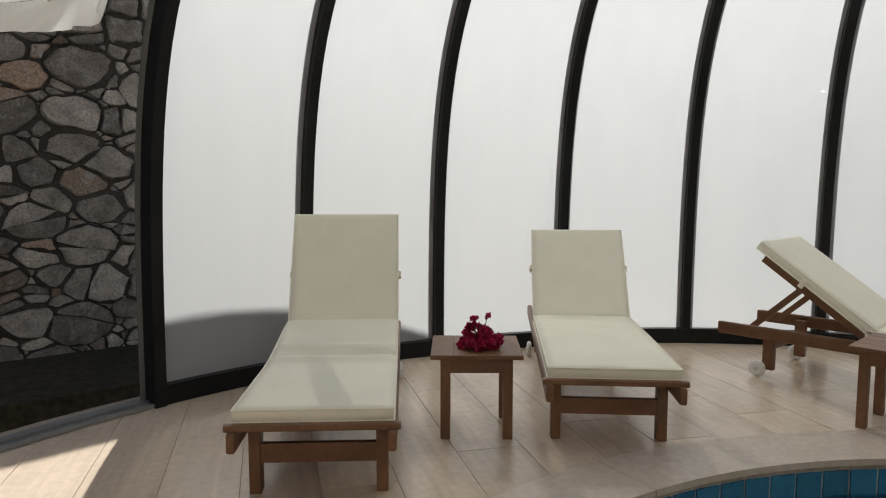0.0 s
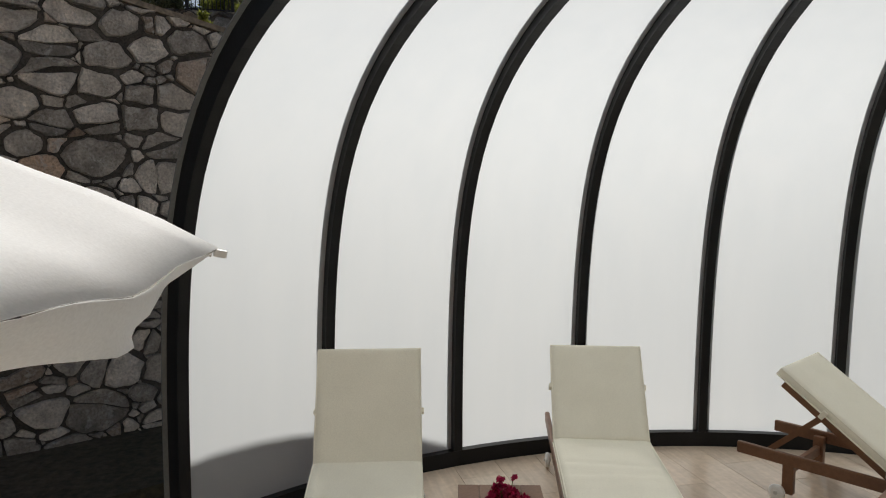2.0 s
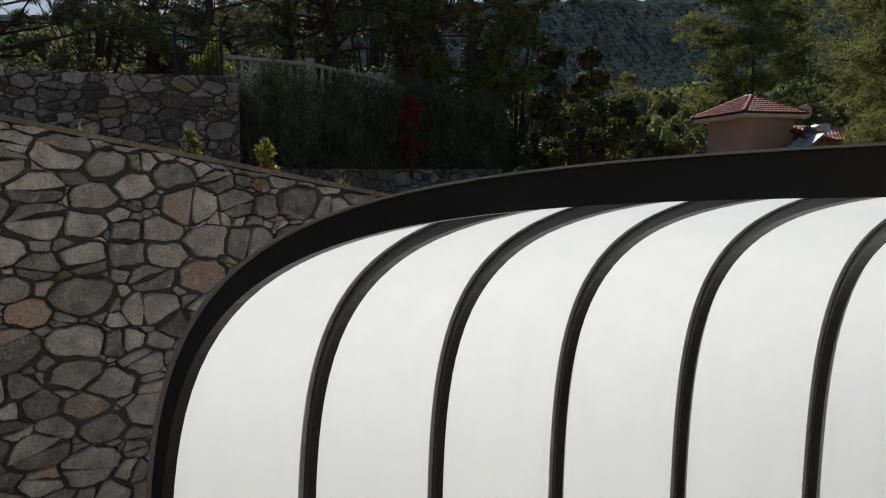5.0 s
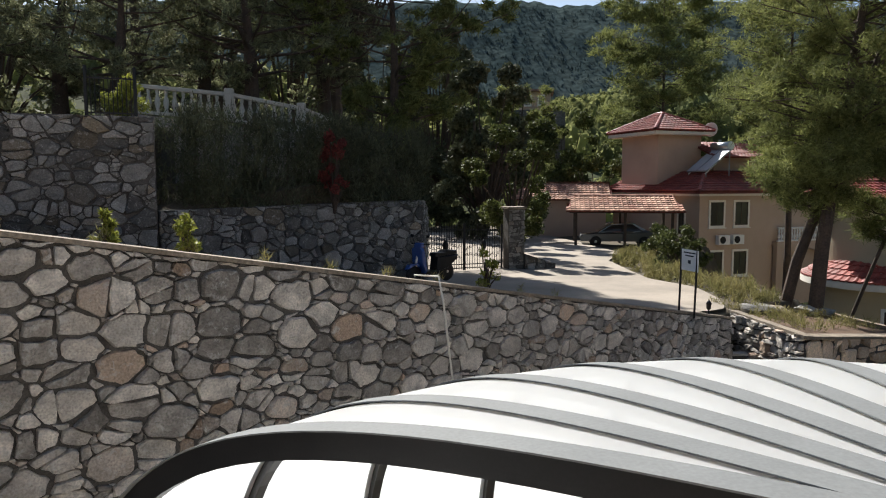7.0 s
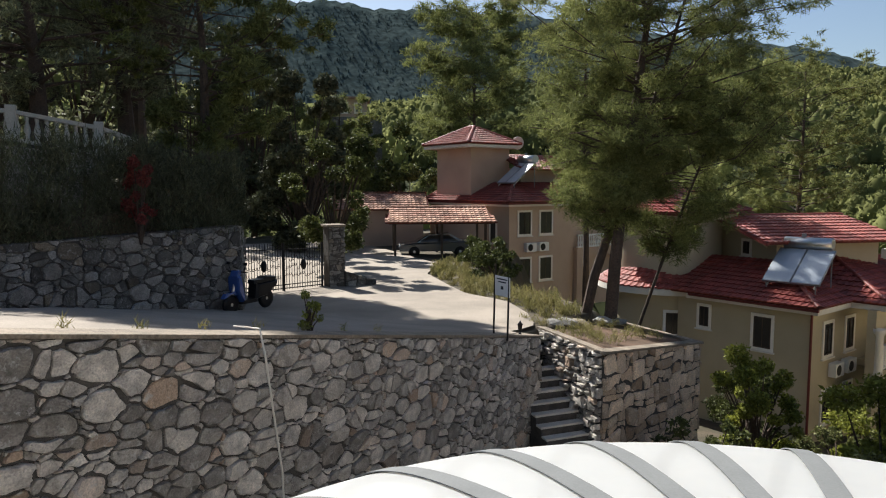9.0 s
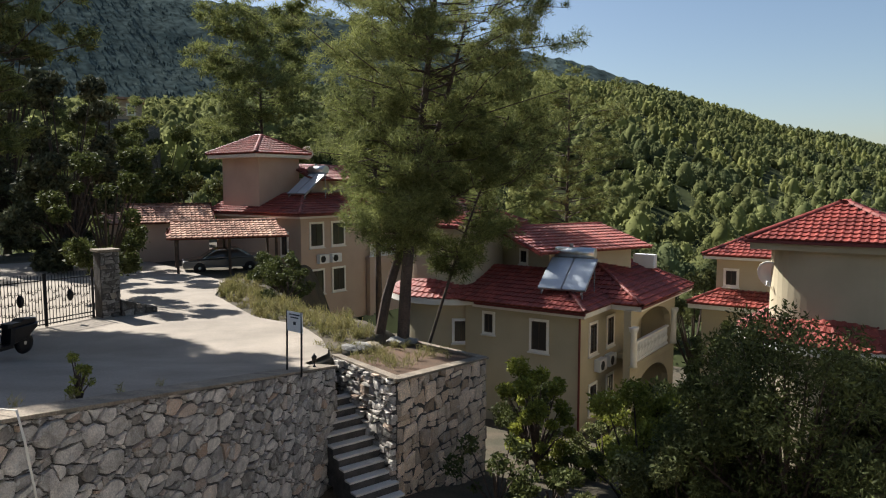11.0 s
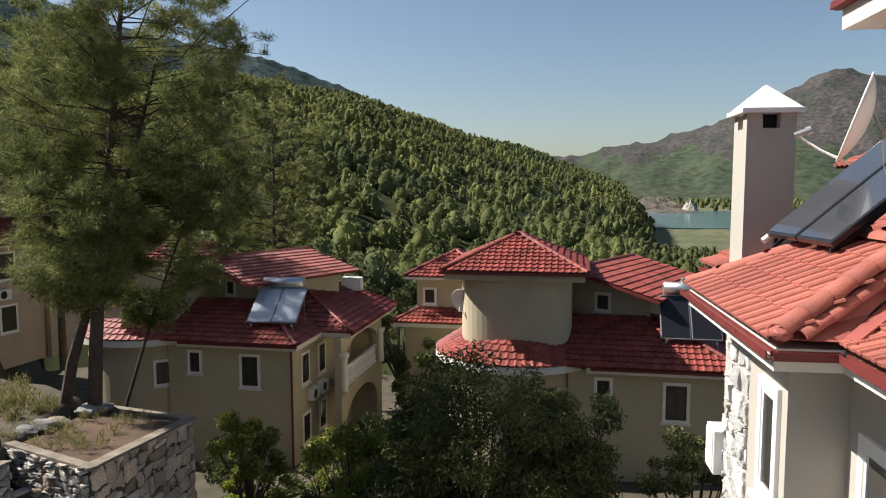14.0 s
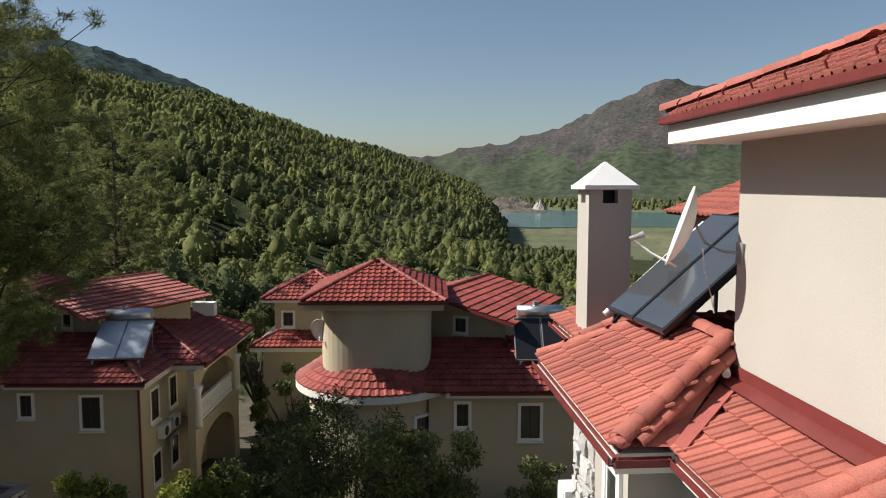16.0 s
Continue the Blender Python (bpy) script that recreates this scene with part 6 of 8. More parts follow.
# ---- things on the terrace ----
def cushion(name, w, length, t, bend, seed, parent, mat=None):
    """A padded canvas cushion lying along +y from y=0; bend(y) lifts it. One mesh."""
    nx, ny = 14, 60
    verts, faces = [], []
    rng = random.Random(seed)
    ph = rng.random() * 6

    def puff(i, j):
        a, b = 2 * i / nx - 1, 2 * j / ny - 1
        return max(0.0, (1 - abs(a) ** 12)) ** 0.5 * max(0.0, (1 - abs(b) ** 24)) ** 0.5
    for side in (1, -1):
        for j in range(ny + 1):
            for i in range(nx + 1):
                x, y = (i / nx - 0.5) * w, j / ny * length
                p = puff(i, j)
                wr = 0.0
                if side > 0 and length > 1:
                    wr = 0.004 * noise.noise(Vector((x * 5 + ph, y * 4, seed))) + (2.0 if seed == 1 else 0.3) * (0.018 * math.exp(-((y - length * 0.60 + 0.06 * x) / 0.035) ** 2) - 0.018 * math.exp(-((y - length * 0.645 + 0.10 * x) / 0.020) ** 2) + 0.012 * math.exp(-((y - length * 0.50 - 0.05 * x) / 0.03) ** 2) - 0.014 * math.exp(-((y - length * 0.535 - 0.02 * x) / 0.018) ** 2))
                verts.append((x, y, bend(y) + t / 2 + side * t / 2 * (0.80 + 0.20 * p) + wr * p))
    n = (nx + 1) * (ny + 1)
    for j in range(ny):
        for i in range(nx):
            q = j * (nx + 1) + i
            faces.append((q, q + 1, q + nx + 2, q + nx + 1))
            faces.append((n + q + nx + 1, n + q + nx + 2, n + q + 1, n + q))
    loop = [i for i in range(nx + 1)] + [(j + 1) * (nx + 1) - 1 for j in range(1, ny + 1)] + [ny * (nx + 1) + i for i in range(nx - 1, -1, -1)] + [j * (nx + 1) for j in range(ny - 1, 0, -1)]
    for a, b in zip(loop, loop[1:] + loop[:1]):
        faces.append((b, a, n + a, n + b))
    ob = pydata(name, verts, faces, mat or M_CUSHION, parent, smooth=True)
    # seam cord along both edges
    bm = bmesh.new()
    for zf in (0.85, 0.15):
        pts = [Vector((-w / 2, 0, bend(0) + t * zf)), Vector((w / 2, 0, bend(0) + t * zf))]
        rod(bm, pts[0], pts[1], 0.005, seg=6)
        for s in (-1, 1):
            for k in range(12):
                y0, y1 = length * k / 12, length * (k + 1) / 12
                rod(bm, (s * w / 2, y0, bend(y0) + t * zf), (s * w / 2, y1, bend(y1) + t * zf), 0.005, seg=6)
    part("piping", bm, M_CUSHION, ob)
    return ob


def lounger(m, label, angle, seat_bend=0.0, seed=1, back=0.70, head=0.0):
    """A hardwood sun lounger; its foot end at y=0, its head at y=1.93 and as much farther as head says."""
    s = thing("sun_lounger", m, label, "sun lounger", "sun loungers round the pool")
    w, h = 0.62, 0.265
    for i in (-1, 1):
        bm = bmesh.new()
        box(bm, (0.032, 1.98 + head, 0.075), pose(i * (w / 2 - 0.030), 0.93 + head / 2, h), 0.012)
        part("side_rail", bm, M_TEAK, s)
        for y in (0.16, 1.62 + head):
            boxed("leg", (0.045, 0.065, 0.27 if y < 1 else 0.235), pose(i * (w / 2 - 0.072), y, 0.135 if y < 1 else 0.158), M_TEAK, s, 0.006)
        wh = lathe("wheel", [(0.030, -0.016), (0.046, -0.012), (0.050, 0), (0.046, 0.012), (0.030, 0.016)], M_WHITE, s, pose(i * (w / 2 - 0.018), 1.665 + head, 0.05, 0, 90, 0), seg=18, label="white plastic wheel")
        bm = bmesh.new()
        rod(bm, (i * (w / 2 - 0.04), 1.665 + head, 0.05), (i * (w / 2 + 0.006), 1.665 + head, 0.05), 0.012, seg=8)
        part("axle", bm, M_STEEL, wh)
    boxed("crossbar", (w - 0.17, 0.03, 0.075), pose(0, 0.15, 0.155), M_TEAK, s, 0.005)
    boxed("crossbar", (w - 0.17, 0.03, 0.06), pose(0, 1.62 + head, 0.19), M_TEAK, s, 0.005)
    boxed("end_board", (w + 0.0, 0.03, 0.026), pose(0, -0.02, h + 0.046), M_TEAK, s, 0.006)
    for k in range(11):
        boxed("slat", (w - 0.08, 0.075, 0.018), pose(0, 0.07 + 0.108 * k, h + 0.030), M_TEAK, s, 0.004)
    hinge = Vector((0, 1.27, h + 0.035))
    bm_m = Matrix.Translation(hinge) @ pose(0, 0, 0, angle, 0, 0)
    for i in (-1, 1):
        boxed("back_stile", (0.03, back + 0.01, 0.05), bm_m @ pose(i * (w / 2 - 0.07), back / 2 - 0.015, -0.005), M_TEAK, s, 0.006)
    for k in range(6):
        boxed("back_slat", (w - 0.17, 0.075, 0.016), bm_m @ pose(0, 0.06 + (back - 0.12) / 5 * k, 0.005), M_TEAK, s, 0.004)
    for i in (-1, 1):
        p = bm_m @ Vector((i * (w / 2 - 0.105), back * 0.62, -0.02))
        barred("prop", p, (i * (w / 2 - 0.105), p.y + 0.30, h + 0.0), 0.022, 0.035, M_TEAK, s)
    cu = cushion("seat_cushion", w - 0.05, 1.30, 0.065, lambda y: h + 0.045 + seat_bend * smooth01(np.array((y - 0.55) / 0.75)).item(), seed, s)
    cb = cushion("back_cushion", w - 0.05, back + 0.02, 0.065, lambda y: 0.0, seed + 5, s)
    cb.matrix_local = Matrix.Translation((0, 0, seat_bend * 0.8)) @ bm_m @ pose(0, 0.03, 0.018)
    for i in (-1, 1):
        b2 = bmesh.new()
        box(b2, (0.018, 0.03, 0.055), bm_m @ pose(i * (w / 2 - 0.015), back * 0.62, 0.03), 0.006)
        part("tie", b2, M_CUSHION, s)
    return s


lounger(pose(-0.46, 2.42, 0, 0, 0, 3.0), "hardwood sun lounger with a cream canvas cushion, back raised steeply", 62, 0.075, 1, 0.62)
lounger(pose(0.74, 2.96, 0, 0, 0, -4.5), "hardwood sun lounger with cream cushion, its back raised", 53, -0.01, 2, 0.60)
lounger(pose(3.37, 2.97, 0, 0, 0, 42.5), "hardwood sun lounger with a half-reclined cream cushion", 35, 0.0, 3, 0.74, 0.20)


def side_table(m, label):
    s = thing("side_table", m, label, "side table", "side tables between the loungers")
    for k in range(4):
        boxed("plank", (0.1035, 0.41, 0.022), pose(-0.156 + 0.104 * k, 0, 0.389), M_TEAK, s, 0.004)
    for i in (-1, 1):
        boxed("apron", (0.30, 0.02, 0.070), pose(0, i * 0.155, 0.343), M_TEAK, s, 0.003)
        boxed("apron", (0.02, 0.29, 0.070), pose(i * 0.150, 0, 0.343), M_TEAK, s, 0.003)
        for j in (-1, 1):
            boxed("leg", (0.044, 0.044, 0.378), pose(i * 0.142, j * 0.145, 0.189), M_TEAK, s, 0.005)
    return s


side_table(pose(0.155, 3.265, 0, 0, 0, -1), "small square hardwood side table holding red flowers")
side_table(pose(2.20, 3.25, 0, 0, 0, 44), "small square hardwood side table by the reclined lounger")

M_PETAL = material("magenta_petals", (0.42, 0.012, 0.075), 0.6, (0.28, 0.006, 0.045), 30, 0.8, 90, 0.2, 0.0, spread=0.35, translucent=0.25)
fl = thing("flower_bunch", pose(0.165, 3.215, 0.401), "bunch of magenta bougainvillea lying on the side table", "flowers")
rng0 = random.Random(4)
fc = []
for _ in range(80):
    a, r = rng0.random() * 6.283, 0.084 * math.sqrt(rng0.random())
    fc.append((r * math.cos(a), r * math.sin(a), 0.012 + 0.105 * rng0.random() * (1 - (r / 0.09) ** 2), 0.017, 0.017, 0.015))
fc += [(0.095, 0.0, 0.05, 0.016, 0.016, 0.014), (0.10, -0.03, 0.03, 0.016, 0.016, 0.014), (0.04, 0, 0.145, 0.014, 0.014, 0.012), (-0.02, 0.01, 0.135, 0.014, 0.014, 0.012)]
leaves("petals", fc, 2600, 0.022, M_PETAL, fl, 3, aspect=0.8, shell=0.5)
bm = bmesh.new()
for c in fc[:14] + fc[-4:]:
    rod(bm, (c[0] * 0.3, c[1] * 0.3, 0.004), c[:3], 0.002, seg=5)
part("stem", bm, M_LEAF, fl)


def parasol():
    """An eight-sided canvas parasol with a crumpled valance."""
    s = thing("parasol", pose(-1.79, 1.27, 0, 0, 0, 20), "white canvas parasol with a crumpled hanging valance beside the pool", "parasol")
    big, low, rise, n = 1.24, 1.77, 0.50, 10

    def edge(a):
        """Distance to the rim at angle a: straight between the eight ribs, slightly drawn in."""
        k = (a / 45 + 0.5) % 1 - 0.5
        return big * math.cos(radians(22.5)) / math.cos(radians(22.5 - 45 * abs(k))) * (1 - 0.02 * math.cos(math.pi * k))

    def top(a, f):
        k = abs((a / 45 + 0.5) % 1 - 0.5) * 2
        return low + rise * (1 - f) ** 0.85 - 0.035 * f * k + 0.008 * noise.noise(Vector((a * 0.09, f * 6, 2))) + 0.014 * f ** 3 * noise.noise(Vector((a * 0.11, f * 7, 7)))
    m = 96
    verts, faces = [], []
    for r in range(n + 1):
        for i in range(m):
            a, f = 360 * i / m, max(r / n, 0.02)
            q = edge(a) * f
            verts.append((q * math.cos(radians(a)), q * math.sin(radians(a)), top(a, f)))
    for r in range(n):
        for i in range(m):
            faces.append((r * m + i, r * m + (i + 1) % m, (r + 1) * m + (i + 1) % m, (r + 1) * m + i))
    ob = pydata("canopy", verts, faces, M_CLOTH, s, smooth=True)
    sol = ob.modifiers.new("thickness", "SOLIDIFY")
    sol.thickness = 0.003
    verts, faces, m = [], [], 192
    for i in range(m):
        a = 360 * i / m
        near = abs((a / 45 + 0.5) % 1 - 0.5) * 45
        fold = math.exp(-(near / 11) ** 2)
        for k, f in enumerate((0.0, 0.3, 0.65, 1.0)):
            out = 0.050 * f * noise.noise(Vector((a * 0.13, f * 1.4, 5))) + 0.022 * f * noise.noise(Vector((a * 0.4, f * 2.5, 8))) - (0.04 + 0.13 * fold) * f
            q = edge(a) + 0.004 + out
            drop = (0.088 + 0.050 * max(0.0, math.cos(radians(a - 45))) + 0.018 * noise.noise(Vector((a * 0.04, 1, 9)))) * (1 - 0.06 * fold)
            verts.append((q * math.cos(radians(a)), q * math.sin(radians(a)), top(a, 1) - drop * f))
    for i in range(m):
        for k in range(3):
            a, b = 4 * i + k, 4 * ((i + 1) % m) + k
            faces.append((a, a + 1, b + 1, b))
    pydata("valance", verts, faces, M_CLOTH, ob, smooth=True)
    rodded("pole", (0, 0, 0.05), (0, 0, 2.28), 0.024, M_WHITE, s, seg=14)
    lathe("finial", [(0.03, 2.26), (0.04, 2.30), (0.02, 2.36), (0.005, 2.38)], M_WHITE, s, seg=12)
    boxed("base", (0.5, 0.5, 0.07), pose(0, 0, 0.037), M_CAP, s, 0.015)
    for k in range(8):
        c, d = math.cos(radians(45 * k)), math.sin(radians(45 * k))
        rodded("rib", (0.02 * c, 0.02 * d, 2.22), (big * 0.97 * c, big * 0.97 * d, low - 0.012), 0.008, M_WHITE, s, seg=6)
        rodded("strut", (0.03 * c, 0.03 * d, 1.75), (big * 0.5 * c, big * 0.5 * d, low + 0.25), 0.007, M_WHITE, s, seg=6)
        boxed("rib_end", (0.03, 0.022, 0.018), pose(big * 0.985 * c, big * 0.985 * d, low - 0.012, 0, 12, 45 * k), M_WHITE, s, 0.004)


parasol()

# ---- along the drive ----
def shrub(x, y, z, h, w, seed, mat, label, count=500, leaf=0.05, name="shrub", category="shrub", lumps=14):
    rng = random.Random(seed)
    t = thing(name, Matrix.Translation((x, y, z)), label, category)
    bm = bmesh.new()
    cl = []
    for i in range(lumps):
        a, k = rng.random() * 6.283, 0.2 + 0.8 * rng.random()
        r = w * (0.2 + 0.8 * rng.random()) * (1.15 - 0.6 * k)
        e = (r * math.cos(a), r * math.sin(a), h * k)
        branch(bm, [(0, 0, -0.1), (e[0] * 0.4, e[1] * 0.4, e[2] * 0.5), e], 0.012 + 0.01 * h, 0.005, 5)
        q = w * rng.uniform(0.18, 0.36)
        cl.append((*e, q, q, q * 1.1))
    part("stem", bm, M_BARK, t)
    leaves("foliage", cl, count, leaf, mat, t, seed, aspect=0.4, shell=0.3)
    return t


def on_wall(x, back=0.35):
    """A spot just behind the long wall's edge at that x."""
    y = W1_A[1] + (x - W1_A[0]) * W1_D[1] / W1_D[0]
    return x - W1_N[0] * back, y - W1_N[1] * back


for i, (x, h, w) in enumerate(((-2.12, 0.42, 0.14), (-1.45, 0.50, 0.19), (2.35, 0.62, 0.26), (-3.9, 0.35, 0.12))):
    px, py = on_wall(x, 0.75)
    shrub(px, py, float(road_z(px, py)) + 0.05, h, w, 40 + i, M_LEAF_G, "young bright-green shrub behind the wall's coping", 700, 0.055)
bm = bmesh.new()
hx = 0.95
hy = W1_A[1] + (hx - W1_A[0]) * W1_D[1] / W1_D[0]
pts = [Vector((hx - 0.25, hy + 0.45, 2.66)), Vector((hx + 0.02, hy - 0.05, 2.70)), Vector((hx + 0.06, hy - 0.22, 2.4)), Vector((hx + 0.16, hy - 0.14, 1.6)), Vector((hx + 0.26, hy - 0.08, 0.8)), Vector((hx + 0.3, hy - 0.1, -0.7))]
branch(bm, pts, 0.014, 0.014, 6)
tagged(part("garden_hose", bm, M_TRIM), "thin pale hose hanging down the stone wall", "hose")

# hedge on the low wall, dark and dense
hd = thing("hedge", None, "tall dark cypress hedge above the low stone wall", "hedge", kind="")
cl = []
rngh = random.Random(9)
for i in range(280):
    k = rngh.random()
    p = np.array((-3.6, 14.9)) + (np.array((1.9, 19.4)) - np.array((-3.6, 14.9))) * k
    cl.append((p[0] + rngh.gauss(0, 0.2) - 0.10, p[1] + rngh.gauss(0, 0.2) + 0.10, 3.25 + 2.25 * rngh.random() * (1 - 0.15 * k), 0.35, 0.35, 0.45))
leaves("foliage", cl, 60000, 0.115, M_DARKHEDGE, hd, 9, aspect=0.15, shell=0.2, droop=-1.6)
bm = bmesh.new()
for i in range(12):
    p = np.array((-3.5, 15.0)) + (np.array((1.8, 19.4)) - np.array((-3.5, 15.0))) * (i + 0.5) / 12
    branch(bm, [(p[0] - 0.2, p[1] + 0.2, 2.5), (p[0] - 0.2, p[1] + 0.2, 3.9), (p[0] - 0.15, p[1] + 0.25, 5.2)], 0.05, 0.02, 6)
part("stem", bm, M_BARK, hd)
shrub(-0.62, 16.75, 3.3, 1.75, 0.42, 91, M_REDLEAF, "red-leaved shrub growing in the dark hedge", 2600, 0.07)
shrub(-4.75, 15.3, 5.1, 0.85, 0.5, 92, M_LEAF_G, "sunlit yellow-green shrub behind the iron fence", 2200, 0.07)
# raised garden behind the hedge
prismed("upper_garden", [(-14.0, 11.6), (-11.0, 12.4), (-4.1, 14.3), (1.3, 19.1), (1.6, 22.5), (-2, 40), (-20, 40)], 0.5, lambda x, y: 3.3 + 0.25 * max(0, min(6, y - 15 + 0.0 * x)), M_SOIL)
tagged(bpy.data.objects["upper_garden"], "raised shaded garden terrace under the pines", "garden", kind="structure")
prismed("upper_terrace", [(-16.0, 11.2), (-11.0, 12.3), (-4.05, 14.2), (-4.4, 17.0), (-5.0, 21), (-20, 21)], 3.0, 5.12, M_SOIL)
tagged(bpy.data.objects["upper_terrace"], "upper garden terrace behind the tall wall", "garden", kind="structure")

# white balustrade behind the hedge
bl = thing("balustrade", None, "white turned stone balustrade along the upper terrace", "balustrade", kind="structure")
pA, pB, pC = Vector((-5.45, 18.2, 5.62)), Vector((-3.31, 18.75, 5.50)), Vector((-1.55, 19.3, 5.22))
pD = Vector((-0.75, 19.95, 4.95))
for p, q in ((pA, pB), (pB, pC), (pC, pD)):
    balustrade(bl, p, q, 0.72, 0.19, M_BALUS)
for p in (pB, pC):
    boxed("pillar", (0.22, 0.22, 0.82), Matrix.Translation(p + Vector((0, 0, 0.41))), M_BALUS, bl, 0.015)
wb = bmesh.new()
prism(wb, [(-5.6, 18.05), (-1.3, 19.2), (-1.4, 19.6), (-5.7, 18.45)], 3.0, lambda x, y: 5.6 - 0.1 * (x + 5.45), )
part("plinth", wb, M_STONE, bl)

# iron fence on the tall wall
fe = thing("iron_fence", None, "black wrought iron fence panel on the tall stone wall", "fence")
fa, fb = Vector((-5.03, 13.86, 5.16)), Vector((-4.22, 14.08, 5.16))
for k in range(12):
    p = fa.lerp(fb, k / 11)
    rodded("bar", p, p + Vector((0, 0, 0.74)), 0.009, M_BLACK, fe, seg=6)
for z in (0.06, 0.70):
    barred("rail", fa + Vector((0, 0, z)), fb + Vector((0, 0, z)), 0.03, 0.03, M_BLACK, fe)
for p in (fa, fb):
    barred("post", p, p + Vector((0, 0, 0.92)), 0.05, 0.05, M_BLACK, fe)

# gate and its stone post
gp = thing("gate_post", pose(5.62, 25.75, 0, 0, 0, 8), "square fieldstone gate post with a cement cap", "gate post")
boxed("shaft", (0.60, 0.60, 3.0), pose(0.05, 0, 1.45), M_MORTAR, gp, 0.02)
boxed("cap", (0.74, 0.74, 0.09), pose(0.05, 0, 2.998), M_CAP, gp, 0.015)
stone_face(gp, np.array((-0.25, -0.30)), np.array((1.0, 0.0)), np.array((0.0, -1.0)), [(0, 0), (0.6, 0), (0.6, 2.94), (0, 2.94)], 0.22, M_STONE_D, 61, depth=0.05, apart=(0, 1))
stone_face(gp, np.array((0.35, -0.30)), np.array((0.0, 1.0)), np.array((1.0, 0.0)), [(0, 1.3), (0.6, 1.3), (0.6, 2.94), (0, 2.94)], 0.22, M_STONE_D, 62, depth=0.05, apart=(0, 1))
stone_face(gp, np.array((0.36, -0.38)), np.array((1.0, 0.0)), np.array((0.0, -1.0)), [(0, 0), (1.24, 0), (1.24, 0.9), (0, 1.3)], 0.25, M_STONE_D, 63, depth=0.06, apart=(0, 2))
prismed("buttress", rect(0.36, 1.60, -0.38, 0.28), 0, lambda x, y: 1.3 - 0.32 * (x - 0.36), M_MORTAR, gp)
G0, G1 = Vector((5.2, 25.65, 0.78)), Vector((2.15, 23.2, 0.98))
for gi, (a, b) in enumerate(((G0, G0.lerp(G1, 0.52)), (G0.lerp(G1, 0.53), G1))):
    g = thing("iron_gate", None, "closed black wrought iron driveway gate leaf", "gate", "driveway gate leaves")
    up = Vector((0, 0, 1))
    n = 15
    for k in range(n + 1):
        p = a.lerp(b, k / n)
        hh = 1.52 + 0.10 * math.sin(math.pi * k / n)
        rodded("bar", p, p + up * hh, 0.012, M_BLACK, g, seg=6)
    for z in (0.05, 0.18, 1.40):
        barred("rail", a + up * z, b + up * z, 0.04, 0.03, M_BLACK, g)
    for p in (a, b):
        barred("stile", p - up * 0.03, p + up * 1.62, 0.07, 0.06, M_BLACK, g)
    rng1 = random.Random(gi)
    for k in range(1, n):
        for z in (0.45, 0.75, 1.05):
            p = a.lerp(b, (k + 0.5) / n) + up * (z + rng1.uniform(-0.08, 0.08))
            bm = bmesh.new()
            for s in (-1, 1):
                q = (b - a).normalized() * 0.055 * s
                rod(bm, p, p + q + up * 0.05, 0.010, seg=5)
                rod(bm, p + q + up * 0.05, p + q * 0.4 + up * 0.09, 0.008, seg=5)
            part("scroll", bm, M_BLACK, g)
    bm = bmesh.new()
    bmesh.ops.create_uvsphere(bm, u_segments=12, v_segments=8, radius=0.13, matrix=Matrix.Translation(a.lerp(b, 0.5) + up * 0.85) @ Matrix.Diagonal((0.8, 0.8, 1.5, 1)))
    part("medallion", bm, M_BLACK, g)

# notice board on two posts, and a garden lamp
sg = thing("notice_board", None, "white notice board on two black posts", "sign")
sa, sb = Vector((6.36, 13.40, 1.36)), Vector((6.50, 13.02, 1.34))
for p, t in ((sa, 1.24), (sb, 1.24)):
    rodded("post", p - Vector((0, 0, 0.1)), p + Vector((0.03, 0, t)), 0.022, M_BLACK, sg, seg=8)
sd = (sb - sa).normalized()
sm = Matrix.Translation((sa + sb) / 2 + Vector((0.03, -0.02, 1.02))) @ Matrix((sd, Vector((-sd.y, sd.x, 0)), (0, 0, 1))).transposed().to_4x4()
board = boxed("board", (0.43, 0.02, 0.42), sm, M_WHITE, sg, 0.004)
for z, w in ((0.15, 0.30), (0.09, 0.22)):
    boxed("writing", (w, 0.004, 0.026), sm @ pose(0, -0.0125, z), M_PANEL, board, label="illegible dark lettering")
boxed("emblem", (0.07, 0.004, 0.07), sm @ pose(0, -0.0125, -0.03), M_PANEL, board)
lp = thing("garden_lamp", pose(7.24, 13.86, 1.14), "small black lantern on the wall by the steps", "lamp")
lathe("foot", [(0.05, 0), (0.04, 0.02), (0.015, 0.05), (0.015, 0.10)], M_BLACK, lp, seg=10)
lathe("lantern", [(0.025, 0.10), (0.05, 0.13), (0.06, 0.22), (0.07, 0.235), (0.03, 0.28), (0.01, 0.32)], M_BLACK, lp, seg=6)

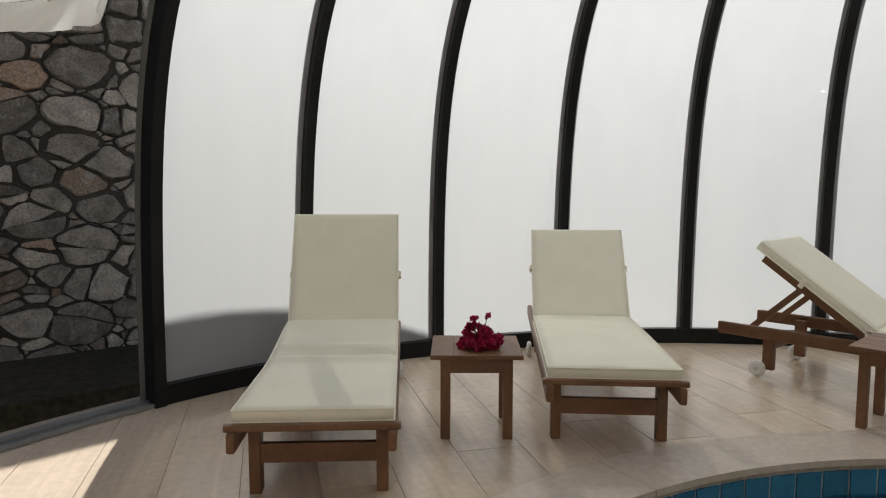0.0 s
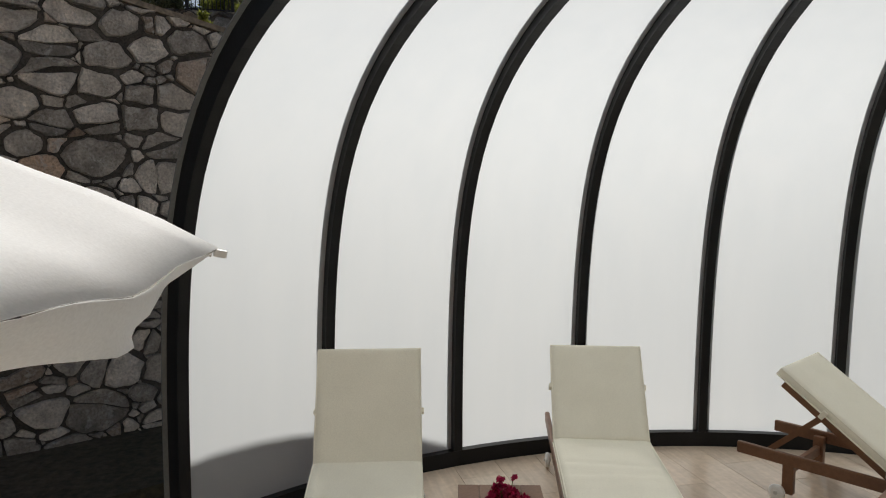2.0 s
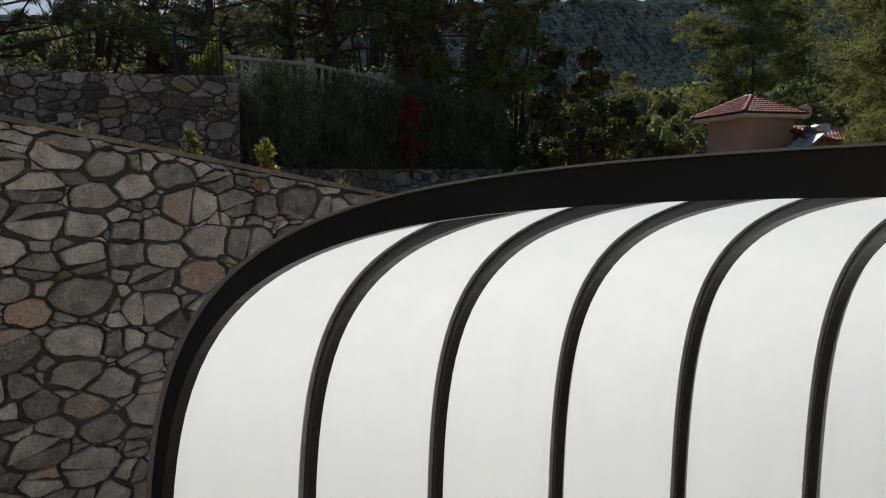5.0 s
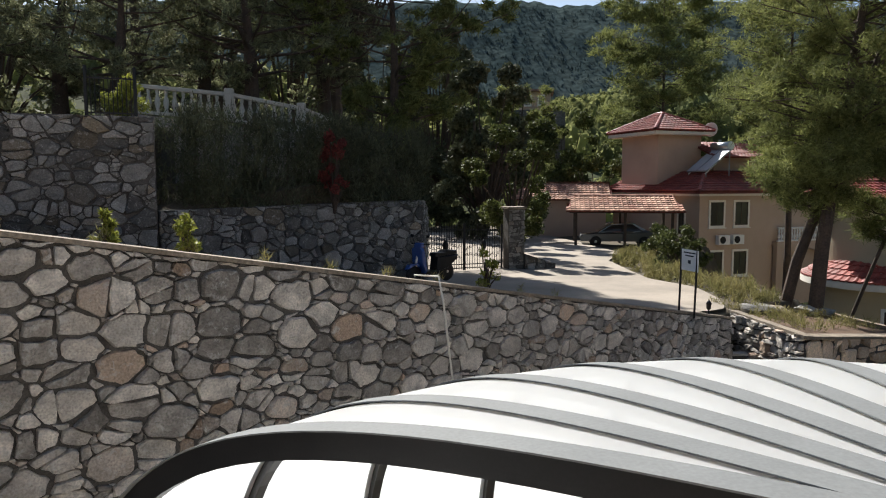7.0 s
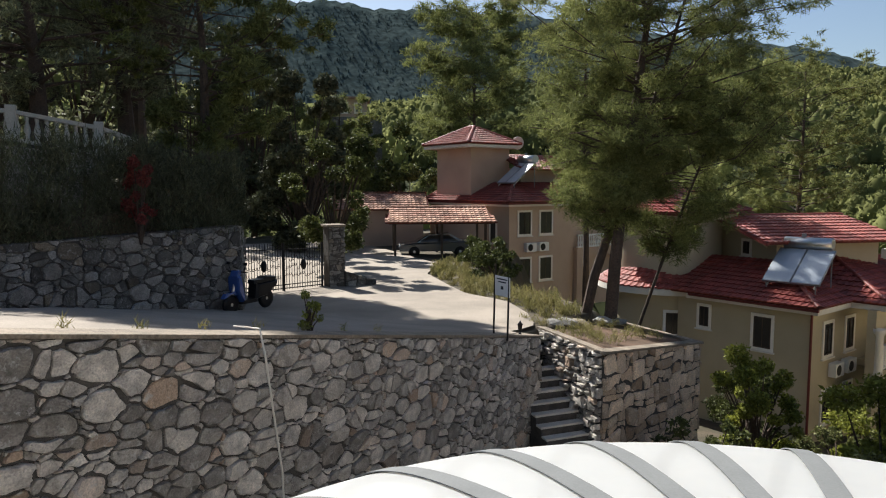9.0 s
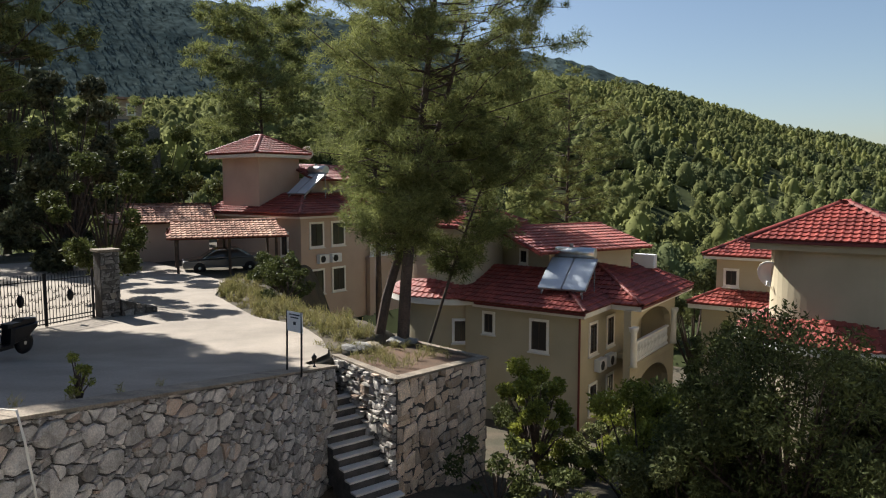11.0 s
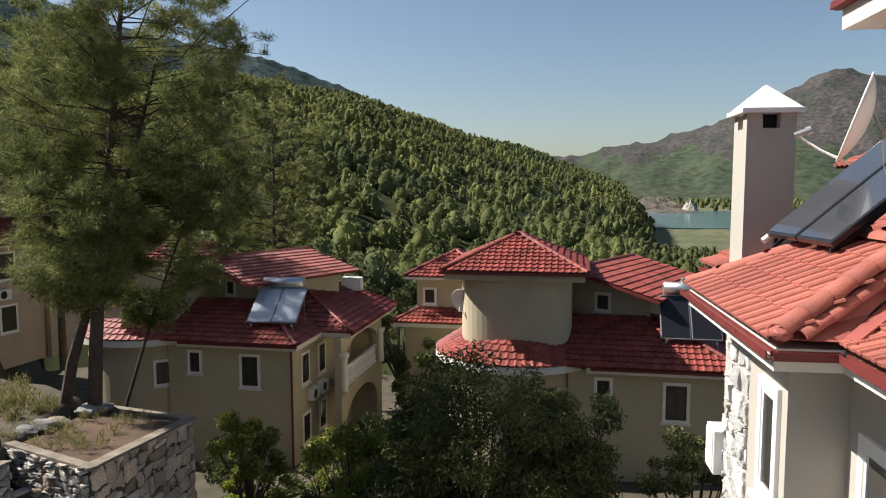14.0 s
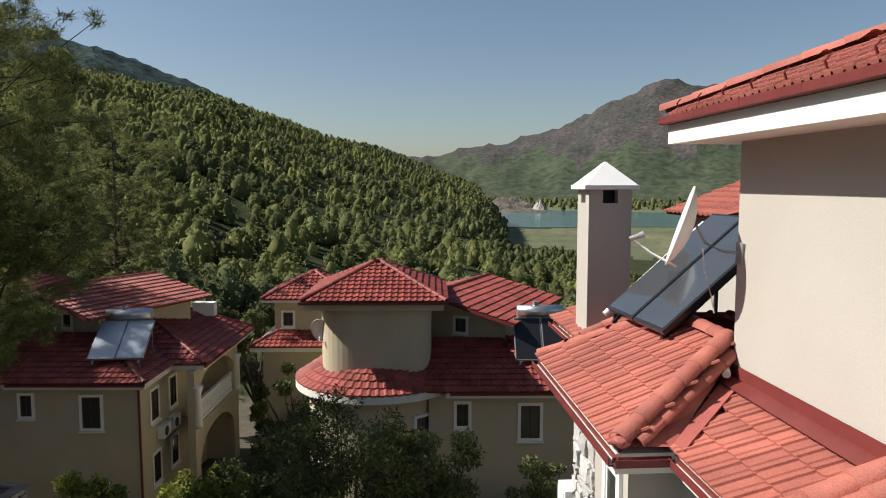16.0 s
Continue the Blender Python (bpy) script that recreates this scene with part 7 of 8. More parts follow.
# ---- scooter ----
def scooter(m):
    s = thing("motor_scooter", m, "blue and black motor scooter parked beside the stone wall", "scooter")
    M_BLUE = material("blue_scooter_paint", (0.045, 0.10, 0.30), 0.25, (0.035, 0.08, 0.24), 5, 0.5, 60, 0.1, 0, coat=0.5)
    for y in (-0.62, 0.62):
        w = lathe("wheel", [(0.16, -0.05), (0.235, -0.05), (0.26, 0), (0.235, 0.05), (0.16, 0.05)], M_BLACK, s, pose(0, y, 0.26, 0, 90, 0), seg=24, label="black tyre")
        lathe("rim", [(0.03, -0.052), (0.16, -0.03), (0.17, 0.0), (0.16, 0.03), (0.03, 0.052)], M_STEEL, w, pose(0, y, 0.26, 0, 90, 0), seg=20)
    def shell(name, prof, width, mat):
        bm = bmesh.new()
        rings = []
        for x, k in ((-width / 2, 0.82), (-width * 0.36, 1.0), (width * 0.36, 1.0), (width / 2, 0.82)):
            c = (sum(p[0] for p in prof) / len(prof), sum(p[1] for p in prof) / len(prof))
            rings.append([bm.verts.new((x, c[0] + (y - c[0]) * k, c[1] + (z - c[1]) * k)) for y, z in prof])
        for a, b in zip(rings, rings[1:]):
            for i in range(len(prof)):
                bm.faces.new((a[i], a[(i + 1) % len(prof)], b[(i + 1) % len(prof)], b[i]))
        bm.faces.new(rings[0][::-1])
        bm.faces.new(rings[-1])
        bmesh.ops.recalc_face_normals(bm, faces=bm.faces)
        return part(name, bm, mat, s)
    shell("front_shield", [(-0.34, 0.30), (-0.28, 0.30), (-0.36, 0.75), (-0.42, 0.98), (-0.52, 0.96), (-0.50, 0.60)], 0.38, M_BLUE)
    shell("front_mudguard", [(-0.90, 0.44), (-0.80, 0.56), (-0.50, 0.58), (-0.40, 0.46), (-0.62, 0.54)], 0.16, M_BLUE)
    shell("footboard", [(-0.34, 0.24), (0.20, 0.24), (0.20, 0.34), (-0.34, 0.34)], 0.34, M_BLACK)
    shell("rear_body", [(0.10, 0.30), (0.55, 0.38), (0.92, 0.62), (0.95, 0.72), (0.15, 0.70)], 0.36, M_BLACK)
    shell("seat", [(0.08, 0.70), (0.90, 0.72), (0.92, 0.82), (0.55, 0.86), (0.42, 0.80), (0.10, 0.80)], 0.30, M_BLACK)
    rodded("fork", (0, -0.62, 0.26), (0, -0.42, 0.95), 0.035, M_STEEL, s)
    rodded("handlebar", (-0.33, -0.36, 1.06), (0.33, -0.36, 1.06), 0.018, M_BLACK, s)
    shell("headlamp_cowl", [(-0.52, 0.95), (-0.34, 0.98), (-0.34, 1.10), (-0.46, 1.10)], 0.24, M_BLUE)
    for i in (-1, 1):
        rodded("mirror_stalk", (i * 0.22, -0.36, 1.06), (i * 0.28, -0.38, 1.24), 0.008, M_BLACK, s, seg=6)
        boxed("mirror", (0.11, 0.02, 0.07), pose(i * 0.29, -0.38, 1.27), M_BLACK, s, 0.008)


scooter(pose(1.80, 18.35, float(road_z(1.80, 18.35)) + 0.06, 0, 0, -50))

# ---- carport, car and shed ----
CP = pose(11.55, 37.6, 0, 0, 0, -16)
cp = thing("carport", CP, "timber carport with a faded red tiled roof", "carport")
for u in (0.25, 2.9, 5.4):
    for v in (0.2, 3.6):
        boxed("post", (0.14, 0.14, 2.6), pose(u, v, 1.15), M_BARK, cp, 0.01)
for v in (0.2, 3.6):
    boxed("beam", (5.9, 0.12, 0.18), pose(2.85, v, 2.36 if v < 1 else 2.56), M_BARK, cp, 0.01)
roof_slope(cp, [(-0.3, -0.35, 2.40), (6.0, -0.35, 2.40), (5.6, 1.9, 3.15), (0.1, 1.9, 3.15)], M_ROOF_P)
roof_slope(cp, [(6.0, 4.1, 2.40), (-0.3, 4.1, 2.40), (0.1, 1.9, 3.15), (5.6, 1.9, 3.15)], M_ROOF_P)
ridge_caps(cp, (0.1, 1.9, 3.18), (5.6, 1.9, 3.18), M_ROOF_P)


def car(m):
    s = thing("parked_car", m, "grey saloon car parked under the carport", "car")
    M_PAINT = material("grey_car_paint", (0.12, 0.13, 0.14), 0.25, (0.10, 0.108, 0.118), 3, 0.4, 60, 0.05, 0, metal=0.3, coat=0.6)
    prof = [(-2.15, 0.35), (-2.2, 0.55), (-2.1, 0.72), (-1.2, 0.86), (-0.45, 1.32), (0.75, 1.38), (1.45, 0.98), (2.1, 0.92), (2.2, 0.6), (2.15, 0.35)]
    bm = bmesh.new()
    rings = []
    for y, k in ((-0.86, 0.0), (-0.80, 1.0), (0.80, 1.0), (0.86, 0.0)):
        ring = []
        for x, z in prof:
            zz = z if k else min(z, 0.84)
            yy = y * (0.80 if z > 1.2 else 1.0)
            ring.append(bm.verts.new((x, yy, zz)))
        rings.append(ring)
    n = len(prof)
    for a, b in zip(rings, rings[1:]):
        for i in range(n):
            bm.faces.new((a[i], a[(i + 1) % n], b[(i + 1) % n], b[i]))
    bm.faces.new(rings[0][::-1])
    bm.faces.new(rings[-1])
    bmesh.ops.recalc_face_normals(bm, faces=bm.faces)
    part("body", bm, M_PAINT, s)
    for side in (-1, 1):
        bm = bmesh.new()
        vs = [bm.verts.new((x, side * y, z)) for x, y, z in ((-1.0, 0.83, 0.90), (1.25, 0.83, 0.94), (0.70, 0.70, 1.30), (-0.40, 0.70, 1.26))]
        bm.faces.new(vs)
        g = bmesh.ops.extrude_face_region(bm, geom=bm.faces[:])
        bmesh.ops.translate(bm, verts=[v for v in g["geom"] if isinstance(v, bmesh.types.BMVert)], vec=(0, side * 0.012, 0))
        bmesh.ops.recalc_face_normals(bm, faces=bm.faces)
        part("side_window", bm, M_GLASSDARK, s)
        for x in (-1.32, 1.35):
            w = lathe("wheel", [(0.2, -0.09), (0.30, -0.09), (0.325, 0), (0.30, 0.09), (0.2, 0.09)], M_BLACK, s, pose(x, side * 0.80, 0.33, 90, 0, 0), seg=22, label="black tyre")
            lathe("rim", [(0.02, -0.095), (0.19, -0.08), (0.2, 0), (0.19, 0.08), (0.02, 0.095)], M_STEEL, w, pose(x, side * 0.80, 0.33, 90, 0, 0), seg=18)
    bm = bmesh.new()
    vs = [bm.verts.new(v) for v in ((-1.12, -0.70, 0.915), (-1.12, 0.70, 0.915), (-0.50, 0.56, 1.305), (-0.50, -0.56, 1.305))]
    bm.faces.new(vs)
    g = bmesh.ops.extrude_face_region(bm, geom=bm.faces[:])
    bmesh.ops.translate(bm, verts=[v for v in g["geom"] if isinstance(v, bmesh.types.BMVert)], vec=(-0.012, 0, 0.016))
    bmesh.ops.recalc_face_normals(bm, faces=bm.faces)
    part("windscreen", bm, M_GLASSDARK, s)
    for y in (-0.6, 0.6):
        boxed("headlight", (0.06, 0.32, 0.12), pose(-2.14, y, 0.66), M_WHITE, s, 0.02)
        boxed("tail_light", (0.06, 0.30, 0.14), pose(2.16, y, 0.80), M_GUTTER, s, 0.02)


car(CP @ pose(2.7, 1.9, 0.30))

gh = thing("garden_shed", pose(10.2, 46.0, 0, 0, 0, -14), "low cream outbuilding with a faded tiled roof", "shed")
wall_block(gh, 0.2, 6.0, 0.2, 3.6, -0.5, 2.85, M_WALL_P)
roof_slope(gh, [(-0.2, -0.2, 2.85), (6.4, -0.2, 2.85), (6.4, 2.0, 3.9), (-0.2, 2.0, 3.9)], M_ROOF_P)
roof_slope(gh, [(6.4, 4.2, 2.85), (-0.2, 4.2, 2.85), (-0.2, 2.0, 3.9), (6.4, 2.0, 3.9)], M_ROOF_P)

# heaters, dishes and air conditioners on the houses
solar_heater(H2 @ pose(0.95, 1.55, 0.38, 0, 0, -84), "solar water heater with steel tank on the balcony villa's roof", 2.2, 2.2, 33, glass=M_PANEL_L)
solar_heater(H1 @ pose(2.0, 2.6, 4.35, 0, 0, -90), "solar water heater with tank on the pinkish villa's roof", 1.8, 2.2, 36, glass=M_PANEL_L)
solar_heater(H3 @ pose(1.3, 1.75, 0.50, 0, 0, -90), "dark solar water heater on the tower villa's roof", 2.2, 1.8, 55, glass=M_PANEL_D)
dish(H3 @ pose(1.45, 10.25, 2.0, -20, 0, 75), 0.48, "white satellite dish on the round tower")
dish(H1 @ pose(4.7, 4.6, 7.35, -15, 0, 150), 0.42, "white satellite dish on the pinkish villa")
for k in range(2):
    ac_unit(H2 @ pose(2.6 + 1.15 * k, 0.5, -2.85), "outdoor air-conditioning unit on the balcony villa's wall")
    ac_unit(H1 @ pose(2.1 + 1.05 * k, 0.5, 0.62), "white outdoor air-conditioning unit on the pinkish villa")

# small house far up the slope behind the trees
fh = thing("hillside_house", pose(15.2, 67.5, 0, 0, 0, -14), "small brownish flat-roofed house up the wooded slope", "house", "villas")
# invented base block under the house, dark so that it reads as shadow
wall_block(fh, -0.6, 4.6, 0.1, 4.4, 1.0, 11.0, M_STONE_D, "terrace")
wall_block(fh, 0.2, 3.2, 0.4, 4.0, 11.0, 12.75, M_WALL_P)
wall_block(fh, 0.0, 3.5, 0.0, 4.3, 12.75, 12.95, M_ROOF_P, "roof")
window(fh, "v", 1.0, 0.4, 11.5, 0.5, 0.8)
window(fh, "v", 2.3, 0.4, 11.5, 0.5, 0.8)

# ---- the near villa beside the camera's climb ----
OWN = pose(0, 0, 0, 0, 0, 20.6)
own = thing("near_villa", OWN, "ivory rendered villa with salmon tiled roofs and maroon gutters", "house", "villas")
wall_block(own, -8.0, 7.19, -12.0, -3.63, 3.0, 8.2, M_WALL_W, "upper_wall")
wall_block(own, 7.5, 9.78, -12.0, -2.62, -3.6, 5.0, M_WALL_W)
wall_block(own, -8.0, 7.5, -12.0, -3.22, -3.6, 5.0, M_WALL_W)
stone_face(own, np.array((8.78, -2.62)), np.array((1.0, 0.0)), np.array((0.0, 1.0)), [(0, -3.4), (1.0, -3.4), (1.0, 4.85), (0, 4.85)], 0.30, M_STONE_L, 51, depth=0.05, joint=0.018, apart=(0, 2))
# boxed eaves and maroon gutters
prismed("eave", [(6.25, -3.6), (9.66, -3.6), (9.66, -2.06), (6.25, -2.06)], 4.93, 5.13, M_TRIM, own)
prismed("eave", [(-8.0, -3.6), (6.24, -3.6), (6.24, -2.62), (-8.0, -2.62)], 4.932, 5.11, M_TRIM, own)


def gutter(parent, a, b, z, out):
    """An open box gutter from a to b; out: the side that faces away from the house."""
    a, b, out = Vector((*a, z)), Vector((*b, z)), Vector((*out, 0))
    d = (b - a).normalized()
    bm = bmesh.new()
    m = Matrix.Translation((a + b) / 2) @ Matrix((d, out, Vector((0, 0, 1)))).transposed().to_4x4()
    ln = (b - a).length
    box(bm, (ln, 0.012, 0.075), m @ pose(0, 0.045, 0), 0.003)
    box(bm, (ln, 0.09, 0.012), m @ pose(0, 0, -0.034), 0.003)
    box(bm, (ln, 0.012, 0.07), m @ pose(0, -0.045, -0.003), 0.003)
    g = part("gutter", bm, M_GUTTER, parent, "maroon metal box gutter")
    bm = bmesh.new()
    box(bm, (ln - 0.02, 0.074, 0.006), m @ pose(0, 0, -0.0245), 0.001)
    part("liner", bm, M_TRIM, g, "pale dusty gutter bed")
    n = int(ln / 0.9)
    for k in range(1, n):
        b2 = bmesh.new()
        box(b2, (0.018, 0.014, 0.082), m @ pose(-ln / 2 + ln * k / n, 0.047, 0), 0.004)
        part("bracket", b2, M_GUTTER, g)


gutter(own, (9.74, -2.0), (6.12, -2.0), 5.10, (0, 1))
gutter(own, (6.12, -2.0), (6.12, -2.56), 5.098, (-1, 0))
gutter(own, (6.12, -2.56), (-8.0, -2.56), 5.096, (0, 1))
R1 = [(9.74, -2.05, 5.22), (6.2, -2.05, 5.22), (7.30, -3.63, 5.92), (9.05, -3.63, 5.92)]
roof_slope(own, R1, M_ROOF_O, 0.235, 0.36, single=True)
R2 = [(6.2, -2.60, 5.20), (-8.0, -2.60, 5.20), (-8.0, -3.60, 5.53), (6.95, -3.60, 5.53)]
roof_slope(own, R2, M_ROOF_O, w=0.24, length=0.365, single=True)
# back slopes of the lower roof
roof_slope(own, [(9.05, -3.63, 5.91), (7.2, -3.63, 5.91), (7.2, -6.0, 5.0), (9.74, -6.0, 5.0)][::-1], M_ROOF_O)
roof_slope(own, [(9.74, -6.0, 5.2), (9.74, -2.05, 5.22), (9.05, -3.63, 5.92), (9.05, -4.4, 5.92)], M_ROOF_O)
# smooth valley flashing between the two roofs
bm = bmesh.new()
vs = [bm.verts.new(p) for p in ((6.19, -2.06, 5.225), (6.19, -2.62, 5.205), (6.66, -2.98, 5.375), (7.16, -3.45, 5.56), (7.28, -3.62, 5.90), (6.72, -2.80, 5.55))]
bm.faces.new((vs[0], vs[1], vs[2], vs[5]))
bm.faces.new((vs[5], vs[2], vs[3], vs[4]))
g = bmesh.ops.extrude_face_region(bm, geom=bm.faces[:])
bmesh.ops.translate(bm, verts=[v for v in g["geom"] if isinstance(v, bmesh.types.BMVert)], vec=(-0.03, 0.0, 0.012))
bmesh.ops.recalc_face_normals(bm, faces=bm.faces)
M_FLASH = material("painted_flashing", (0.34, 0.095, 0.075), 0.6, (0.25, 0.065, 0.055), 2.5, 0.8, 40, 0.15, 0.1)
part("valley_flashing", bm, M_FLASH, own, "smooth reddish painted valley flashing")
bm = bmesh.new()
vs = [bm.verts.new(p) for p in ((6.19, -2.60, 5.235), (5.98, -2.60, 5.235), (6.84, -3.50, 5.54), (7.14, -3.50, 5.545))]
bm.faces.new(vs)
g = bmesh.ops.extrude_face_region(bm, geom=bm.faces[:])
bmesh.ops.translate(bm, verts=[v for v in g["geom"] if isinstance(v, bmesh.types.BMVert)], vec=(0, 0.0, 0.02))
bmesh.ops.recalc_face_normals(bm, faces=bm.faces)
part("valley_flashing", bm, M_FLASH, own)
# hip rolls, doubled
ridge_caps(own, (6.20, -2.07, 5.27), (7.33, -3.62, 5.97), M_ROOF_O, 0.115, 0.36, True)
ridge_caps(own, (6.20, -2.24, 5.235), (7.29, -3.72, 5.84), M_ROOF_O, 0.095, 0.36, True)
ridge_caps(own, (9.74, -2.05, 5.22), (9.04, -3.63, 5.93), M_ROOF_O, 0.085, 0.38, True)
ridge_caps(own, (9.06, -3.63, 5.95), (7.30, -3.63, 5.95), M_ROOF_O, 0.11, 0.38, True)
ridge_caps(own, (4.62, -2.60, 5.25), (4.70, -3.62, 5.59), M_ROOF_O, 0.12, 0.36, True)
ridge_caps(own, (4.42, -2.60, 5.23), (4.50, -3.62, 5.57), M_ROOF_O, 0.105, 0.36, True)
for x, y, z in ((6.20, -2.10, 5.27), (4.55, -2.62, 5.26)):
    bm = bmesh.new()
    bmesh.ops.create_icosphere(bm, subdivisions=3, radius=0.085)
    for v in bm.verts:
        v.co *= 1 + 0.22 * noise.noise(v.co * 14)
        v.co.z *= 0.75
    bmesh.ops.translate(bm, verts=bm.verts, vec=(x, y, z))
    part("mortar_plug", bm, M_FLASH, own, "rough reddish mortar plug at the hip's foot")
# flashing along the upper wall
bm = bmesh.new()
vs = [bm.verts.new(p) for p in ((7.19, -3.44, 5.545), (-8.0, -3.44, 5.545), (-8.0, -3.60, 5.60), (7.19, -3.60, 5.60), (7.19, -3.615, 5.72), (-8.0, -3.615, 5.72))]
bm.faces.new((vs[0], vs[1], vs[2], vs[3]))
bm.faces.new((vs[3], vs[2], vs[5], vs[4]))
g = bmesh.ops.extrude_face_region(bm, geom=bm.faces[:])
bmesh.ops.translate(bm, verts=[v for v in g["geom"] if isinstance(v, bmesh.types.BMVert)], vec=(0, 0.008, 0.012))
bmesh.ops.recalc_face_normals(bm, faces=bm.faces)
part("wall_flashing", bm, M_GUTTER, own, "maroon metal flashing along the wall")
rodded("overflow_pipe", (7.26, -3.56, 5.72), (6.98, -3.46, 5.66), 0.042, M_WHITE, own, seg=14, label="short white drain pipe")
# upper roof
prismed("upper_eave", [(-8.0, -4.2), (7.73, -4.2), (7.73, -3.055), (-8.0, -3.055)], 8.08, 8.29, M_TRIM, own)
prismed("upper_eave", [(7.0, -10.0), (7.728, -10.0), (7.728, -4.21), (7.0, -4.21)], 8.082, 8.292, M_TRIM, own)
gutter(own, (7.80, -3.01), (-8.0, -3.01), 8.335, (0, 1))
gutter(own, (7.79, -9.5), (7.79, -3.01), 8.337, (1, 0))
roof_slope(own, [(7.80, -3.04, 8.39), (-8.0, -3.04, 8.39), (-8.0, -6.4, 9.7), (4.6, -6.4, 9.7)], M_ROOF_O, 0.24, 0.36, single=True)
roof_slope(own, [(7.80, -9.8, 8.37), (7.80, -3.02, 8.37), (4.6, -6.4, 9.7)], M_ROOF_O)
ridge_caps(own, (7.80, -3.02, 8.43), (4.6, -6.4, 9.76), M_ROOF_O, 0.11, 0.38, True)
for k in range(12):
    u = 7.45 - 0.52 * k
    b2 = bmesh.new()
    bar(b2, (u, -3.06, 8.42), (u, -3.03, 8.50), 0.014)
    bar(b2, (u, -3.03, 8.50), (u - 0.02, -3.06, 8.54), 0.012)
    part("snow_hook", b2, M_GUTTER, own, "bent rusty metal roof hook")
# windows below
window(own, "V", 8.0, -2.62, 3.1, 0.42, 1.15, M_WHITE, bars=False)
window(own, "V", 6.6, -3.22, 2.7, 0.9, 1.3, M_WHITE, bars=False)
stone_face(own, np.array((5.6, -3.22)), np.array((1.0, 0.0)), np.array((0.0, 1.0)), [(0, -3.4), (0.35, -3.4), (0.35, 4.85), (0, 4.85)], 0.22, M_STONE_L, 52, depth=0.035, joint=0.012)
mb = thing("meter_box", OWN @ pose(9.99, -2.62, 2.85), "white metal box fixed beside the stone-clad corner", "meter box")
boxed("casing", (0.42, 0.3, 0.62), pose(0, 0, 0), M_WHITE, mb, 0.015)
boxed("lid", (0.36, 0.02, 0.54), pose(0, 0.155, 0), M_WHITE, mb, 0.008)
# farther wing
wall_block(own, 10.9, 12.2, -12.0, -3.6, -4.0, 5.0, M_WALL_W)
roof_slope(own, [(12.6, -2.9, 5.2), (10.6, -2.9, 5.2), (10.6, -4.7, 5.95), (12.2, -4.7, 5.95)], M_ROOF_O)
prismed("eave", [(10.7, -4.2), (12.5, -4.2), (12.5, -2.98), (10.7, -2.98)], 4.91, 5.11, M_TRIM, own)
gutter(own, (12.6, -2.86), (10.6, -2.86), 5.09, (0, 1))
ridge_caps(own, (10.65, -2.9, 5.27), (10.65, -4.7, 6.02), M_ROOF_O, 0.10, 0.38, True)
roof_slope(own, [(17.5, -6.9, 6.95), (14.2, -6.9, 6.95), (14.2, -9.0, 7.75), (17.5, -9.0, 7.75)], M_ROOF_O)
wall_block(own, 14.5, 17.2, -12.0, -7.3, -4.0, 6.85, M_WALL_W, "upper_wall")
roof_slope(own, [(14.2, -4.9, 5.40), (12.7, -4.9, 5.40), (12.7, -6.2, 5.90), (14.2, -6.2, 5.90)], M_ROOF_O)

# chimney
chim = thing("chimney", OWN @ pose(11.1, -3.36, 0), "tall rendered chimney with a white pyramid cap", "chimney")
wall_block(chim, -0.33, 0.33, -0.34, 0.34, 3.0, 7.34, M_WALL_W, "shaft")
for i in (-1, 1):
    for j in (-1, 1):
        boxed("corner_pier", (0.20, 0.22, 0.215), pose(i * 0.23, j * 0.23, 7.4475), M_WALL_W, chim)
boxed("flue", (0.3, 0.32, 0.2), pose(0, 0, 7.44), M_BLACK, chim)
bm = bmesh.new()
box(bm, (0.87, 0.87, 0.07), pose(0, 0, 7.59), 0.008)
part("cap_slab", bm, M_WHITE, chim)
bm = bmesh.new()
bmesh.ops.create_cone(bm, cap_ends=True, segments=4, radius1=0.58, radius2=0.02, depth=0.37, matrix=pose(0, 0, 7.808, 0, 0, 45))
part("cap", bm, M_WHITE, chim, "white pyramid cap")

# solar heater, dish and cables
sh = solar_heater(OWN @ pose(8.82, -3.10, 5.62, 0, 0, 186), "glossy solar water heater on the salmon tiled roof", 1.66, 2.05, 40, tank=False, frame_mat=M_PANEL_D, thick=0.07)
rodded("pipe", (-0.95, 0.0, 0.16), (-0.95, 1.5, 1.45), 0.045, M_WHITE, sh, seg=12, label="white lagged pipe")
rodded("pipe", (0.72, 1.1, 1.30), (0.80, 1.9, 1.95), 0.05, M_WHITE, sh, seg=12, label="white lagged pipe")
for u in (9.55, 8.25):
    boxed("ballast_plate", (0.16, 0.42, 0.02), pose(u - 8.92, -0.12, -0.30, -26, 0, 0), M_ALU, sh)
DISH = OWN @ pose(7.43, -3.24, 7.14, 18, 0, -21)
dd = dish(DISH, 0.425, "white satellite dish on a wall bracket", (0.57, -0.29))


def by_dish(*p):
    """A point beside the villa, in the dish's own space."""
    return DISH.inverted() @ (OWN @ Vector(p))


bm = bmesh.new()
branch(bm, [by_dish(7.44, -3.28, 7.2), by_dish(7.42, -3.38, 7.0), by_dish(7.25, -3.50, 6.92), by_dish(7.12, -3.62, 6.92)], 0.016, 0.016, 8)
part("bracket", bm, M_ALU, dd, "bent grey steel bracket")
boxed("wall_plate", (0.12, 0.03, 0.22), Matrix.Translation(by_dish(7.10, -3.615, 6.92)) @ pose(0, 0, 0, -19, 0, 25), M_ALU, dd)
bm = bmesh.new()
branch(bm, [(7.30, -3.30, 6.95), (7.33, -3.34, 6.70), (7.28, -3.40, 6.45), (7.30, -3.45, 6.25)], 0.006, 0.006, 6)
cab = part("cable", bm, M_WHITE, None)
cab.matrix_world = OWN
